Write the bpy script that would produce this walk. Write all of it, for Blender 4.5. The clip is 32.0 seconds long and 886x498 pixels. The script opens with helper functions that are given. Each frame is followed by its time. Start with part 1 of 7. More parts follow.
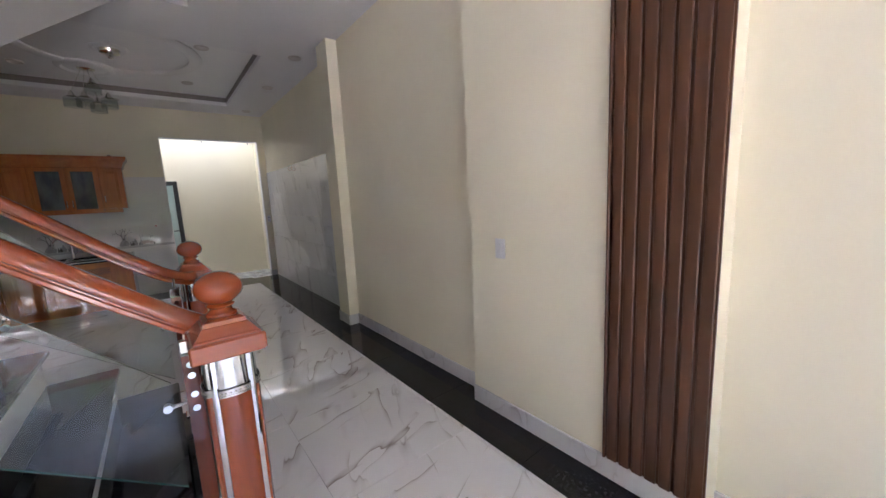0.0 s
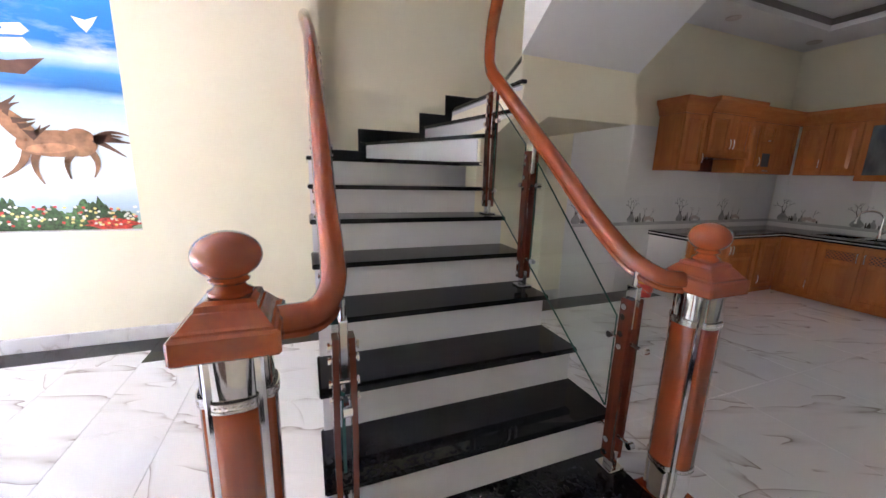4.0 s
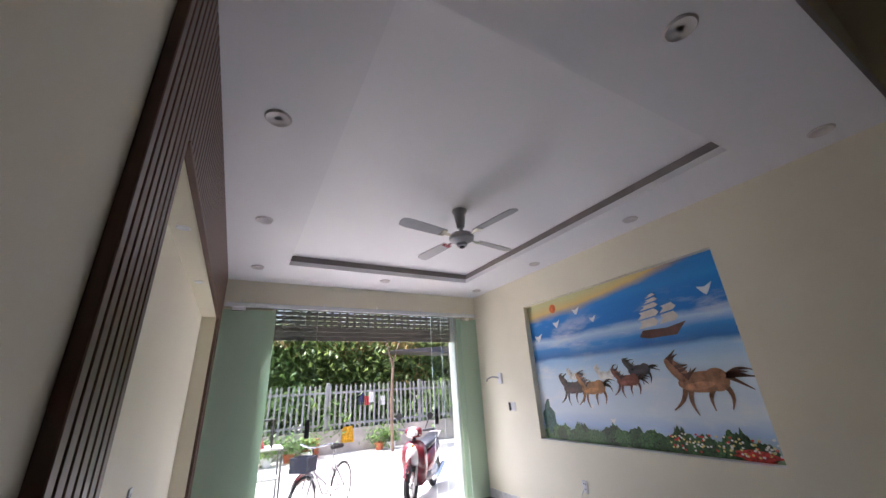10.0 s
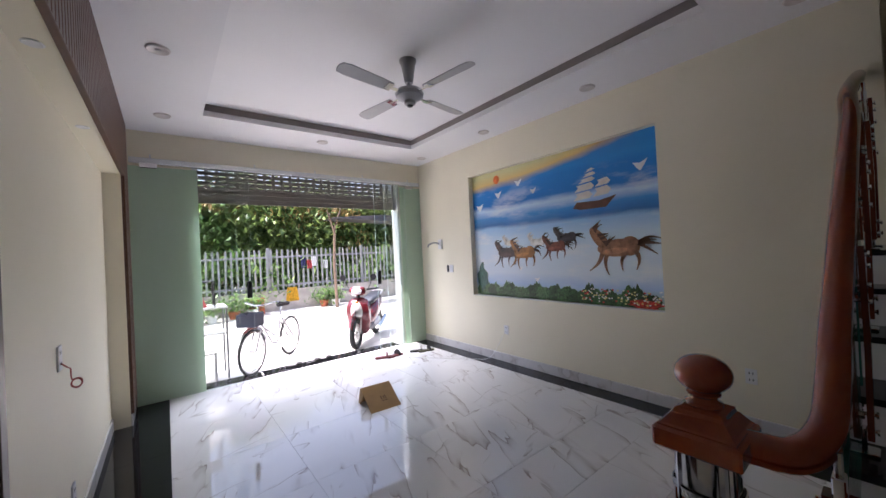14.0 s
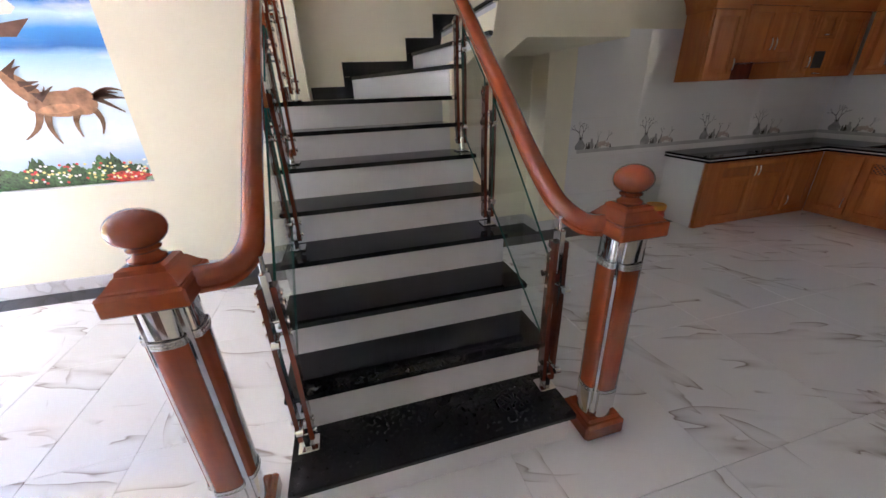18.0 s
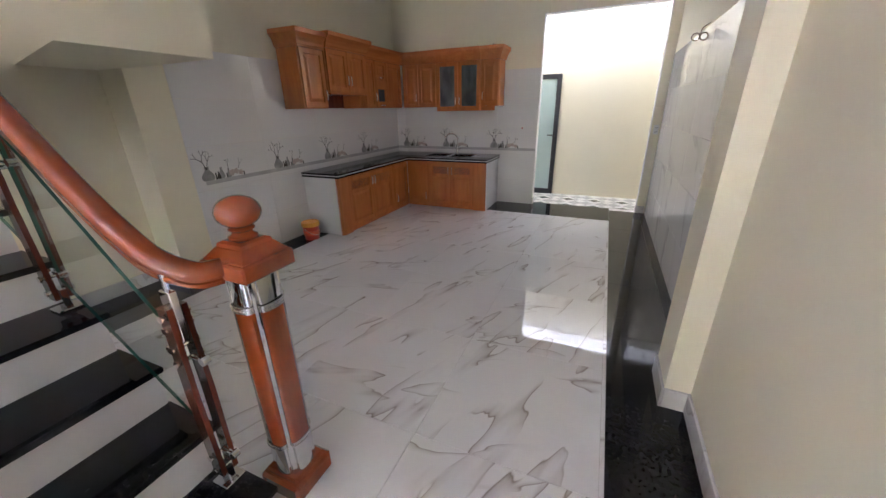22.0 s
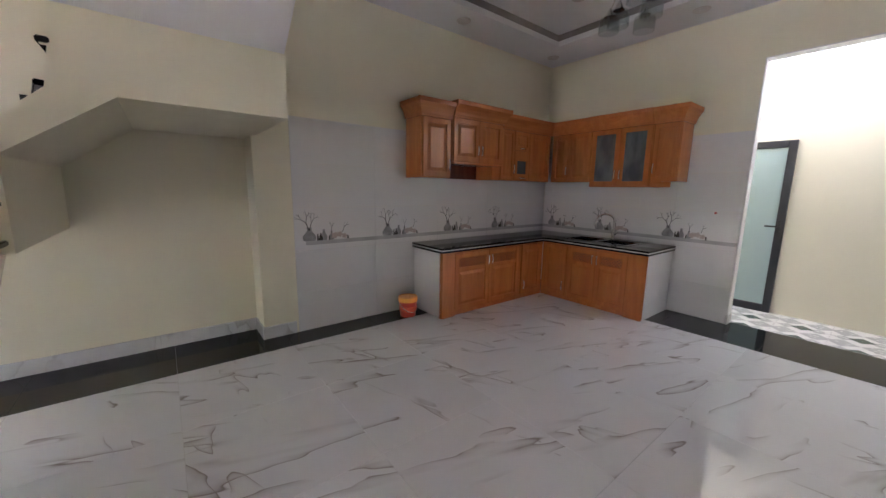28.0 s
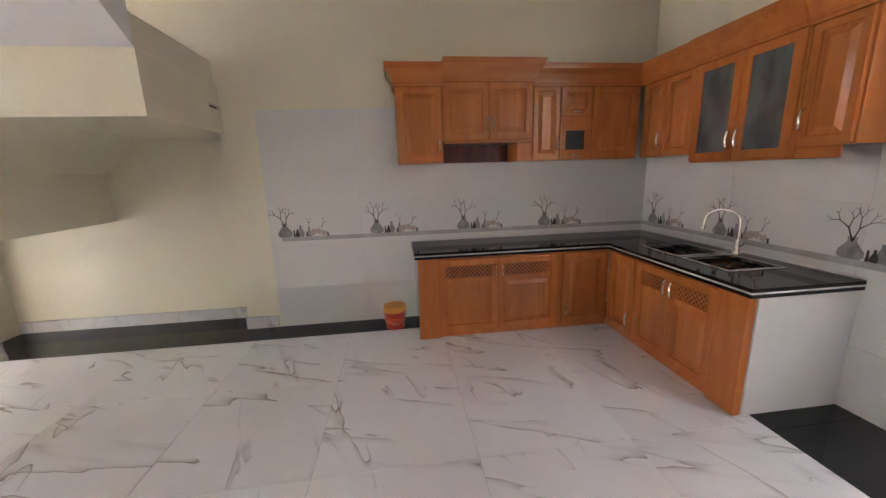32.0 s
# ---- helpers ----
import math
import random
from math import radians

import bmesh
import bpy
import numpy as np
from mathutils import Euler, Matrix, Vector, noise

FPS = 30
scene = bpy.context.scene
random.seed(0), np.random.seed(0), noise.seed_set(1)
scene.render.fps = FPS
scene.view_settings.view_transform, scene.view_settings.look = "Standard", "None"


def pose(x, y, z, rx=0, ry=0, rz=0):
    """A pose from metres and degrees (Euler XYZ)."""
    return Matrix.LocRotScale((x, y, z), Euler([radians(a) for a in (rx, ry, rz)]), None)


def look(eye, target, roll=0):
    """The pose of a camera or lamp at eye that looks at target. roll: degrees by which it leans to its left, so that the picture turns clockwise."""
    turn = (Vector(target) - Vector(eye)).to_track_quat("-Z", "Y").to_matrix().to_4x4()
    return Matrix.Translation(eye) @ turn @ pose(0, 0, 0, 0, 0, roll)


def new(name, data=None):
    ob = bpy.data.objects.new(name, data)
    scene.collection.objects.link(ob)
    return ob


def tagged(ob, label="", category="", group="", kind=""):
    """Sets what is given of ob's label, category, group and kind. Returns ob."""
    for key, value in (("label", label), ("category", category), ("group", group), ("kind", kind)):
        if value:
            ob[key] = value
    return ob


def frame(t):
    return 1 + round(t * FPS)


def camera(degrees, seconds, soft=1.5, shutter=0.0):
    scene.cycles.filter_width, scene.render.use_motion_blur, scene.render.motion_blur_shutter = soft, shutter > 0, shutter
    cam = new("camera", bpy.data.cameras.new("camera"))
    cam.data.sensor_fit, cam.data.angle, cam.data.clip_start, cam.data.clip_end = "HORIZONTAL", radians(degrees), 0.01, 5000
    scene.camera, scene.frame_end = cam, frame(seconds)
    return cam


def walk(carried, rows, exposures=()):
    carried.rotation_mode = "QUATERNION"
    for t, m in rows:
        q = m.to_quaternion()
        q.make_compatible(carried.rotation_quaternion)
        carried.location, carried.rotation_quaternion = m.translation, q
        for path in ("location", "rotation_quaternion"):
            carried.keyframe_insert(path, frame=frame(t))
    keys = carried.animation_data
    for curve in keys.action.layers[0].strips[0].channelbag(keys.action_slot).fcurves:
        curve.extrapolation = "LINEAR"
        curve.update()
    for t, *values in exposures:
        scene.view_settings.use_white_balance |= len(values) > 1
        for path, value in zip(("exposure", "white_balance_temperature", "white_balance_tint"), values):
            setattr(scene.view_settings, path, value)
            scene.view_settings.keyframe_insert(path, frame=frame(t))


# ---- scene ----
cam = camera(102.4, 32.0)
PATH = [
    (0, (-1.593, 1.238, 1.43), (-0.366, 2.79, 1.136), -2.8),
    (0.5, (-1.388, 1.362, 1.392), (-0.545, 3.169, 1.237), -2.9),
    (1, (-1.187, 1.544, 1.384), (-0.672, 3.468, 1.203), -2.3),
    (1.5, (-0.986, 1.68, 1.399), (-1.006, 3.671, 1.205), -1.7),
    (2, (-0.853, 1.879, 1.373), (-1.056, 3.855, 1.137), -0.3),
    (2.5, (-0.808, 2.109, 1.384), (-1.118, 4.068, 1.128), -1.9),
    (3, (-0.734, 2.324, 1.394), (-1.495, 4.157, 1.147), -2.5),
    (3.5, (-0.69, 2.51, 1.377), (-1.975, 4.017, 1.097), -2.4),
    (4, (-0.628, 2.678, 1.361), (-2.455, 3.384, 0.955), 1.6),
    (4.4, (-0.594, 2.751, 1.371), (-2.536, 2.725, 0.895), 1.1),
    (6.5, (-0.367, 2.885, 1.402), (-1.805, 1.549, 1.02), -2.9),
    (7, (-0.374, 2.888, 1.422), (-1.57, 1.323, 1.074), -3.2),
    (7.5, (-0.367, 2.898, 1.428), (-1.367, 1.19, 1.144), -2.7),
    (8, (-0.302, 2.89, 1.48), (-1.193, 1.101, 1.404), -3.5),
    (8.5, (-0.312, 2.919, 1.507), (-1.209, 1.145, 1.726), -3.9),
    (9, (-0.317, 2.969, 1.536), (-1.198, 1.238, 2.012), -4.1),
    (9.5, (-0.3, 2.987, 1.565), (-1.178, 1.317, 2.229), -3.8),
    (10, (-0.292, 2.979, 1.573), (-1.216, 1.362, 2.304), -3.4),
    (10.5, (-0.292, 2.965, 1.576), (-1.243, 1.373, 2.326), -2.8),
    (11, (-0.286, 2.969, 1.585), (-1.227, 1.583, 2.677), -2.3),
    (11.5, (-0.274, 2.987, 1.6), (-1.092, 1.825, 3.007), -3.7),
    (12, (-0.268, 2.991, 1.619), (-1.162, 1.747, 2.905), -2.3),
    (12.5, (-0.295, 2.952, 1.605), (-1.33, 1.529, 2.557), -2.2),
    (13, (-0.305, 2.937, 1.592), (-1.378, 1.404, 2.299), -2.7),
    (13.5, (-0.285, 2.888, 1.579), (-1.434, 1.286, 1.917), -3.4),
    (14, (-0.319, 2.865, 1.555), (-1.549, 1.288, 1.57), -2.9),
    (14.5, (-0.343, 2.833, 1.535), (-1.739, 1.406, 1.401), -3.0),
    (15, (-0.39, 2.822, 1.504), (-2.059, 1.738, 1.306), -2.9),
    (15.5, (-0.434, 2.863, 1.496), (-2.334, 2.293, 1.236), -2.4),
    (17.5, (-0.425, 3.073, 1.466), (-2.204, 3.441, 0.629), -2.5),
    (18, (-0.44, 3.05, 1.47), (-2.212, 3.517, 0.671), -2.3),
    (18.5, (-0.451, 3.037, 1.469), (-2.193, 3.618, 0.676), -1.4),
    (19, (-0.449, 3.035, 1.482), (-2.126, 3.789, 0.695), -0.6),
    (19.5, (-0.456, 3.078, 1.479), (-1.948, 4.161, 0.702), 1.0),
    (20, (-0.459, 3.136, 1.47), (-1.655, 4.51, 0.645), 1.0),
    (20.5, (-0.439, 3.201, 1.469), (-1.402, 4.732, 0.615), -1.7),
    (21, (-0.425, 3.232, 1.466), (-1.295, 4.826, 0.628), -1.6),
    (21.5, (-0.423, 3.263, 1.458), (-1.221, 4.885, 0.601), -1.4),
    (22, (-0.44, 3.294, 1.457), (-1.197, 4.994, 0.726), -1.1),
    (22.5, (-0.387, 3.286, 1.48), (-1.155, 5.056, 0.953), -0.8),
    (23, (-0.385, 3.295, 1.483), (-1.21, 5.078, 1.11), -1.0),
    (23.5, (-0.382, 3.302, 1.482), (-1.271, 5.074, 1.217), -1.0),
    (24, (-0.38, 3.297, 1.49), (-1.352, 5.043, 1.4), -1.7),
    (24.5, (-0.367, 3.348, 1.473), (-1.401, 5.055, 1.339), -2.1),
    (26.5, (-0.432, 3.903, 1.415), (-1.563, 5.543, 1.235), -2.8),
    (27, (-0.352, 4.121, 1.382), (-1.672, 5.614, 1.204), -1.3),
    (27.5, (-0.423, 4.261, 1.387), (-1.964, 5.506, 1.116), -5.1),
    (28, (-0.428, 4.431, 1.372), (-1.981, 5.647, 1.039), 0.9),
    (28.5, (-0.48, 4.641, 1.37), (-2.106, 5.771, 1.085), -2.5),
    (29, (-0.446, 4.949, 1.421), (-2.04, 6.123, 1.136), -3.9),
    (29.5, (-0.466, 5.261, 1.451), (-1.822, 6.71, 1.196), -0.6),
    (30, (-0.554, 5.548, 1.397), (-1.609, 7.231, 1.168), -2.0),
    (30.5, (-0.503, 5.799, 1.373), (-1.921, 7.178, 1.08), -2.9),
    (31, (-0.44, 6.066, 1.398), (-2.07, 7.153, 0.996), -3.2),
    (31.5, (-0.479, 6.272, 1.445), (-2.24, 7.128, 1.038), -4.8),
    (32, (-0.419, 6.522, 1.404), (-2.361, 6.76, 0.988), -1.7),
]
EXPOSURES = [(0.0, 3.55, 6150, 26), (1.0, 3.88, 6120, 26), (2.0, 4.22, 6100, 26), (3.0, 4.38, 6100, 26), (4.0, 4.35, 6120, 26), (4.5, 3.88, 6150, 26), (5.1, 2.90, 6150, 25), (5.8, 2.35, 6100, 24), (6.5, 2.00, 6080, 24), (7.0, 1.80, 6060, 24), (9.0, 1.45, 6060, 24), (10.0, 1.58, 6060, 24), (11.0, 1.98, 6060, 24), (12.0, 2.40, 6060, 24), (13.0, 2.12, 6060, 24), (14.0, 1.50, 6040, 24), (15.0, 1.72, 6040, 24), (15.5, 2.20, 6060, 24), (17.5, 3.88, 6150, 26), (18.0, 4.10, 6150, 26), (20.0, 4.70, 6150, 26), (22.0, 4.58, 6150, 26), (23.0, 4.50, 6150, 26), (24.5, 4.36, 6150, 26), (26.5, 4.42, 6130, 27), (28.0, 4.44, 6130, 27), (29.0, 4.52, 6130, 27), (30.0, 4.38, 6130, 27), (31.0, 4.42, 6250, 28), (31.5, 4.72, 6350, 28), (32.0, 5.10, 6500, 28)]
walk(cam, [(t, look(eye, target, roll)) for t, eye, target, roll in PATH], EXPOSURES)

# ---- world and sun ----
world = bpy.data.worlds.new("sky")
scene.world = world
world.use_nodes = True
wn = world.node_tree.nodes
sky = wn.new("ShaderNodeTexSky")
sky.sky_type = "NISHITA"
sky.sun_disc = False
sky.sun_elevation = radians(66)
sky.sun_rotation = radians(106)
sky.air_density, sky.dust_density = 1.3, 5.0
world.node_tree.links.new(sky.outputs[0], wn["Background"].inputs[0])
wn["Background"].inputs[1].default_value = 0.15
# daylight falling through the open top of the light well
well = new("light_well_sky", bpy.data.lights.new("light_well_sky", "AREA"))
well.data.shape, well.data.size, well.data.size_y, well.data.energy, well.data.color = "RECTANGLE", 2.85, 0.74, 2.6, (0.86, 0.94, 1.0)
well.matrix_world = pose(-1.25, 9.54, 2.86)
# unseen fill lamp added outdoors, strengthening the sky light that enters under the shutter
front = new("street_sky_fill", bpy.data.lights.new("street_sky_fill", "AREA"))
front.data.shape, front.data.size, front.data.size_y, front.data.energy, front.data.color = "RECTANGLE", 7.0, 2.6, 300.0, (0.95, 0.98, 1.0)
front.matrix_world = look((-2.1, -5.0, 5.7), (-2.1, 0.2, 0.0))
sun = new("sun", bpy.data.lights.new("sun", "SUN"))
sun.data.energy, sun.data.angle, sun.data.color = 4.5, radians(0.55), (1.0, 0.95, 0.86)
sun.matrix_world = look((0.9, -0.25, 2.1), (0, 0, 0))


# ---- materials ----
def nodes_of(name, rough=0.5, metal=0.0, spec=0.5, coat=0.0):
    m = bpy.data.materials.new(name)
    m.use_nodes = True
    b = m.node_tree.nodes["Principled BSDF"]
    b.inputs["Roughness"].default_value = rough
    b.inputs["Metallic"].default_value = metal
    b.inputs["Specular IOR Level"].default_value = spec
    b.inputs["Coat Weight"].default_value = coat
    b.inputs["Coat Roughness"].default_value = 0.035
    return m, m.node_tree, b


def node(tree, kind, **values):
    n = tree.nodes.new(kind)
    for key, value in values.items():
        if key in n.inputs:
            n.inputs[key].default_value = value
    return n


def ramp(tree, source, stops):
    r = tree.nodes.new("ShaderNodeValToRGB")
    e = r.color_ramp.elements
    while len(e) < len(stops):
        e.new(0.5)
    for item, (p, c) in zip(e, stops):
        item.position = p
        item.color = (*c, 1) if len(c) == 3 else c
    tree.links.new(source, r.inputs[0])
    return r


def coords(tree, scale=(1, 1, 1), shift=False, turn=(0, 0, 0)):
    """World-sized coordinates of the object; shift: each object gets its own piece of the pattern."""
    tc = tree.nodes.new("ShaderNodeTexCoord")
    mp = tree.nodes.new("ShaderNodeMapping")
    mp.inputs["Scale"].default_value = scale
    mp.inputs["Rotation"].default_value = turn
    tree.links.new(tc.outputs["Object"], mp.inputs["Vector"])
    if shift:
        info = tree.nodes.new("ShaderNodeObjectInfo")
        mul = tree.nodes.new("ShaderNodeMath")
        mul.operation = "MULTIPLY"
        mul.inputs[1].default_value = 37.0
        tree.links.new(info.outputs["Random"], mul.inputs[0])
        tree.links.new(mul.outputs[0], mp.inputs["Location"])
    return mp.outputs[0]


def bump(tree, bsdf, height, strength=0.1, distance=0.01):
    b = node(tree, "ShaderNodeBump", Strength=strength, Distance=distance)
    tree.links.new(height, b.inputs["Height"])
    tree.links.new(b.outputs[0], bsdf.inputs["Normal"])


def plain(name, color, rough=0.5, metal=0.0, vary=0.06, scale=6.0, grain=120.0, relief=0.03, spec=0.5, coat=0.0, shift=False):
    """A surface of one colour with soft patches, fine grain and uneven gloss."""
    m, t, b = nodes_of(name, rough, metal, spec, coat)
    co = coords(t, shift=shift)
    n = node(t, "ShaderNodeTexNoise", Scale=scale, Detail=4.0)
    t.links.new(co, n.inputs["Vector"])
    lo = [c * (1 - vary) for c in color]
    hi = [min(1.0, c * (1 + vary)) for c in color]
    r = ramp(t, n.outputs[0], [(0.3, lo), (0.7, hi)])
    t.links.new(r.outputs[0], b.inputs["Base Color"])
    g = node(t, "ShaderNodeTexNoise", Scale=grain, Detail=2.0)
    t.links.new(co, g.inputs["Vector"])
    rr = ramp(t, n.outputs[0], [(0.2, [max(0.02, rough * 0.85)] * 3), (0.8, [min(1, rough * 1.15)] * 3)])
    t.links.new(rr.outputs[0], b.inputs["Roughness"])
    if relief:
        bump(t, b, g.outputs[0], relief, 0.004)
    return m


def wood(name, dark, light, rough=0.25, axis="Z", scale=1.0, coat=0.3, relief=0.04):
    """Stained wood whose grain runs along one axis."""
    m, t, b = nodes_of(name, rough, 0, 0.5, coat)
    s = {"X": (1.5, 14, 14), "Y": (14, 1.5, 14), "Z": (14, 14, 1.5)}[axis]
    co = coords(t, [v * scale for v in s], shift=True)
    n = node(t, "ShaderNodeTexNoise", Scale=1.0, Detail=6.0, Roughness=0.6, Distortion=1.2)
    t.links.new(co, n.inputs["Vector"])
    f = node(t, "ShaderNodeTexNoise", Scale=7.0, Detail=3.0)
    t.links.new(co, f.inputs["Vector"])
    mix = t.nodes.new("ShaderNodeMath")
    mix.operation = "MULTIPLY_ADD"
    mix.inputs[1].default_value = 0.3
    t.links.new(f.outputs[0], mix.inputs[0])
    t.links.new(n.outputs[0], mix.inputs[2])
    mid = [(a + c) / 2 for a, c in zip(dark, light)]
    r = ramp(t, mix.outputs[0], [(0.45, dark), (0.65, mid), (0.85, light)])
    t.links.new(r.outputs[0], b.inputs["Base Color"])
    bump(t, b, mix.outputs[0], relief, 0.003)
    return m


def marble(name, ground, vein, rough=0.06, scale=1.0, width=0.010, cover=0.5, spec=0.5):
    """Polished white stone tile with sparse brown-grey veins, another piece of it on every tile."""
    m, t, b = nodes_of(name, rough, 0, spec)

    def veins(angle, along, across, wide, least):
        """Slanting broken streaks: a sharp dark side that fades out on the other."""
        turned = coords(t, turn=(0, 0, radians(-angle)), shift=True)
        st = t.nodes.new("ShaderNodeMapping")
        st.inputs["Scale"].default_value = (along * scale, across * scale, 1.6 * scale)
        t.links.new(turned, st.inputs["Vector"])
        warp = node(t, "ShaderNodeTexNoise", Scale=1.0, Detail=3.0, Roughness=0.40)
        t.links.new(st.outputs[0], warp.inputs["Vector"])
        line = ramp(t, warp.outputs[0], [(0.5 - wide * 0.5, (0, 0, 0)), (0.5, (1, 1, 1)), (0.5 + wide, (0.42,) * 3), (0.5 + wide * 4, (0.15,) * 3), (0.5 + wide * 8, (0, 0, 0))])
        mask = node(t, "ShaderNodeTexNoise", Scale=1.15, Detail=2.0)
        t.links.new(st.outputs[0], mask.inputs["Vector"])
        keep = ramp(t, mask.outputs[0], [(least, (0, 0, 0)), (least + 0.09, (1, 1, 1))])
        cut = t.nodes.new("ShaderNodeMath")
        cut.operation = "MULTIPLY"
        t.links.new(line.outputs[0], cut.inputs[0])
        t.links.new(keep.outputs[0], cut.inputs[1])
        return cut.outputs[0]
    both = t.nodes.new("ShaderNodeMath")
    both.operation = "MAXIMUM"
    t.links.new(veins(70, 1.15, 5.2, width, cover), both.inputs[0])
    t.links.new(veins(18, 1.2, 4.8, width * 0.6, cover + 0.07), both.inputs[1])
    cloud = node(t, "ShaderNodeTexNoise", Scale=1.6 * scale, Detail=3.0)
    t.links.new(coords(t, shift=True), cloud.inputs["Vector"])
    base = ramp(t, cloud.outputs[0], [(0.40, ground), (0.60, [c * 0.97 for c in ground]), (0.75, [c * 0.91 for c in ground])])
    mix = t.nodes.new("ShaderNodeMix")
    mix.data_type = "RGBA"
    t.links.new(both.outputs[0], mix.inputs[0])
    t.links.new(base.outputs[0], mix.inputs[6])
    mix.inputs[7].default_value = (*vein, 1)
    t.links.new(mix.outputs[2], b.inputs["Base Color"])
    return m


def thin_glass(name, tint, gloss_rough=0.02):
    m = bpy.data.materials.new(name)
    m.use_nodes = True
    t = m.node_tree
    t.nodes.remove(t.nodes["Principled BSDF"])
    tr = node(t, "ShaderNodeBsdfTransparent", Color=(*tint, 1))
    gl = node(t, "ShaderNodeBsdfGlossy", Roughness=gloss_rough)
    lw = t.nodes.new("ShaderNodeLayerWeight")
    pw = t.nodes.new("ShaderNodeMath")
    pw.operation = "POWER"
    pw.inputs[1].default_value = 5.0
    fr = t.nodes.new("ShaderNodeMath")
    fr.operation = "MULTIPLY_ADD"
    fr.inputs[1].default_value, fr.inputs[2].default_value = 0.85, 0.035
    t.links.new(lw.outputs["Facing"], pw.inputs[0])
    t.links.new(pw.outputs[0], fr.inputs[0])
    mx = t.nodes.new("ShaderNodeMixShader")
    t.links.new(fr.outputs[0], mx.inputs[0])
    t.links.new(tr.outputs[0], mx.inputs[1])
    t.links.new(gl.outputs[0], mx.inputs[2])
    t.links.new(mx.outputs[0], t.nodes["Material Output"].inputs[0])
    return m


def filmed_glass(name, color, through_share, rough=0.15):
    """Glass under a milky film: scatters light through, keeps a gloss."""
    m, t, b = nodes_of(name, rough, 0, 0.5)
    b.inputs["Base Color"].default_value = (*color, 1)
    tl = node(t, "ShaderNodeBsdfTranslucent", Color=(*color, 1))
    n = node(t, "ShaderNodeTexNoise", Scale=2.0, Detail=3.0)
    t.links.new(coords(t), n.inputs["Vector"])
    r = ramp(t, n.outputs[0], [(0.3, [through_share * 0.85] * 3), (0.7, [through_share * 1.15] * 3)])
    mx = t.nodes.new("ShaderNodeMixShader")
    t.links.new(r.outputs[0], mx.inputs[0])
    t.links.new(b.outputs[0], mx.inputs[1])
    t.links.new(tl.outputs[0], mx.inputs[2])
    t.links.new(mx.outputs[0], t.nodes["Material Output"].inputs[0])
    return m


def glow(name, color, strength):
    m, t, b = nodes_of(name)
    b.inputs["Base Color"].default_value = (*color, 1)
    b.inputs["Emission Color"].default_value = (*color, 1)
    b.inputs["Emission Strength"].default_value = strength
    return m


M_WALL = plain("cream_wall_paint", (0.84, 0.787, 0.62), 0.55, vary=0.025, scale=1.5, grain=240, relief=0.05)
M_WHITE = plain("white_ceiling_paint", (0.81, 0.80, 0.81), 0.6, vary=0.02, scale=1.2, grain=200, relief=0.03)
M_TRIMW = plain("white_plaster", (0.82, 0.81, 0.80), 0.5, vary=0.03, scale=5)
M_TILE = marble("white_marble_tile", (0.82, 0.815, 0.815), (0.33, 0.285, 0.26), 0.012, 0.95, 0.010, 0.47, 0.8)
M_SKIRT = marble("marble_skirting", (0.70, 0.685, 0.675), (0.50, 0.47, 0.45), 0.15, 1.6, 0.02, 0.45)
M_WTILE = plain("white_wall_tile", (0.80, 0.79, 0.775), 0.05, vary=0.02, scale=1.4, grain=60, relief=0.0)
M_MTILE = marble("marbled_wall_tile", (0.74, 0.735, 0.74), (0.52, 0.515, 0.52), 0.06, 0.8, 0.03, 0.5)
M_BLACK = plain("black_granite", (0.011, 0.011, 0.013), 0.045, vary=0.25, scale=60, grain=300, relief=0.0, spec=0.30)
M_GROUT = plain("grout", (0.62, 0.60, 0.585), 0.8)
M_STEP = plain("white_riser", (0.74, 0.74, 0.76), 0.12, vary=0.03, scale=3)
M_RAIL = wood("lacquered_red_wood", (0.265, 0.050, 0.011), (0.345, 0.072, 0.015), 0.22, "X", 0.6, 0.6, 0.004)
M_POST = wood("lacquered_post_wood", (0.215, 0.040, 0.010), (0.29, 0.060, 0.014), 0.2, "Z", 0.8, 0.6, 0.004)
M_DARKPOST = wood("dark_post_wood", (0.075, 0.015, 0.008), (0.17, 0.036, 0.015), 0.2, "Z", 0.8, 0.4)
M_CAB = wood("honey_cabinet_wood", (0.47, 0.138, 0.034), (0.60, 0.200, 0.052), 0.2, "Z", 0.55, 0.35)
M_CABX = wood("honey_cabinet_rail_wood", (0.47, 0.138, 0.034), (0.59, 0.195, 0.052), 0.2, "Y", 0.55, 0.35)
M_SLAT = wood("dark_walnut_slat", (0.075, 0.030, 0.014), (0.115, 0.047, 0.023), 0.42, "Z", 0.7, 0.05, 0.01)
M_VENT_SHADE = plain("dark_vent_shade", (0.03, 0.017, 0.012), 0.5)
M_STEEL = plain("polished_steel", (0.70, 0.69, 0.68), 0.07, 1.0, vary=0.06, scale=30, relief=0.0)
M_BRUSH = plain("cast_silver_collar", (0.66, 0.65, 0.63), 0.18, 1.0, vary=0.10, scale=120, grain=320, relief=0.12)
M_GLASS = thin_glass("clear_stair_glass", (0.955, 0.985, 0.972))
M_CLEAR = thin_glass("clear_door_glass", (0.965, 0.982, 0.975))
M_GEDGE = plain("green_glass_edge", (0.02, 0.09, 0.075), 0.15)
M_FILM = filmed_glass("green_filmed_glass", (0.56, 0.72, 0.55), 0.28)
M_FROST = filmed_glass("frosted_blue_glass", (0.55, 0.70, 0.70), 0.25)
M_BRASS = plain("champagne_metal_handle", (0.78, 0.70, 0.58), 0.22, 1.0, vary=0.1, scale=40)
M_ALU = plain("dark_aluminium", (0.035, 0.036, 0.042), 0.4, 0.2)
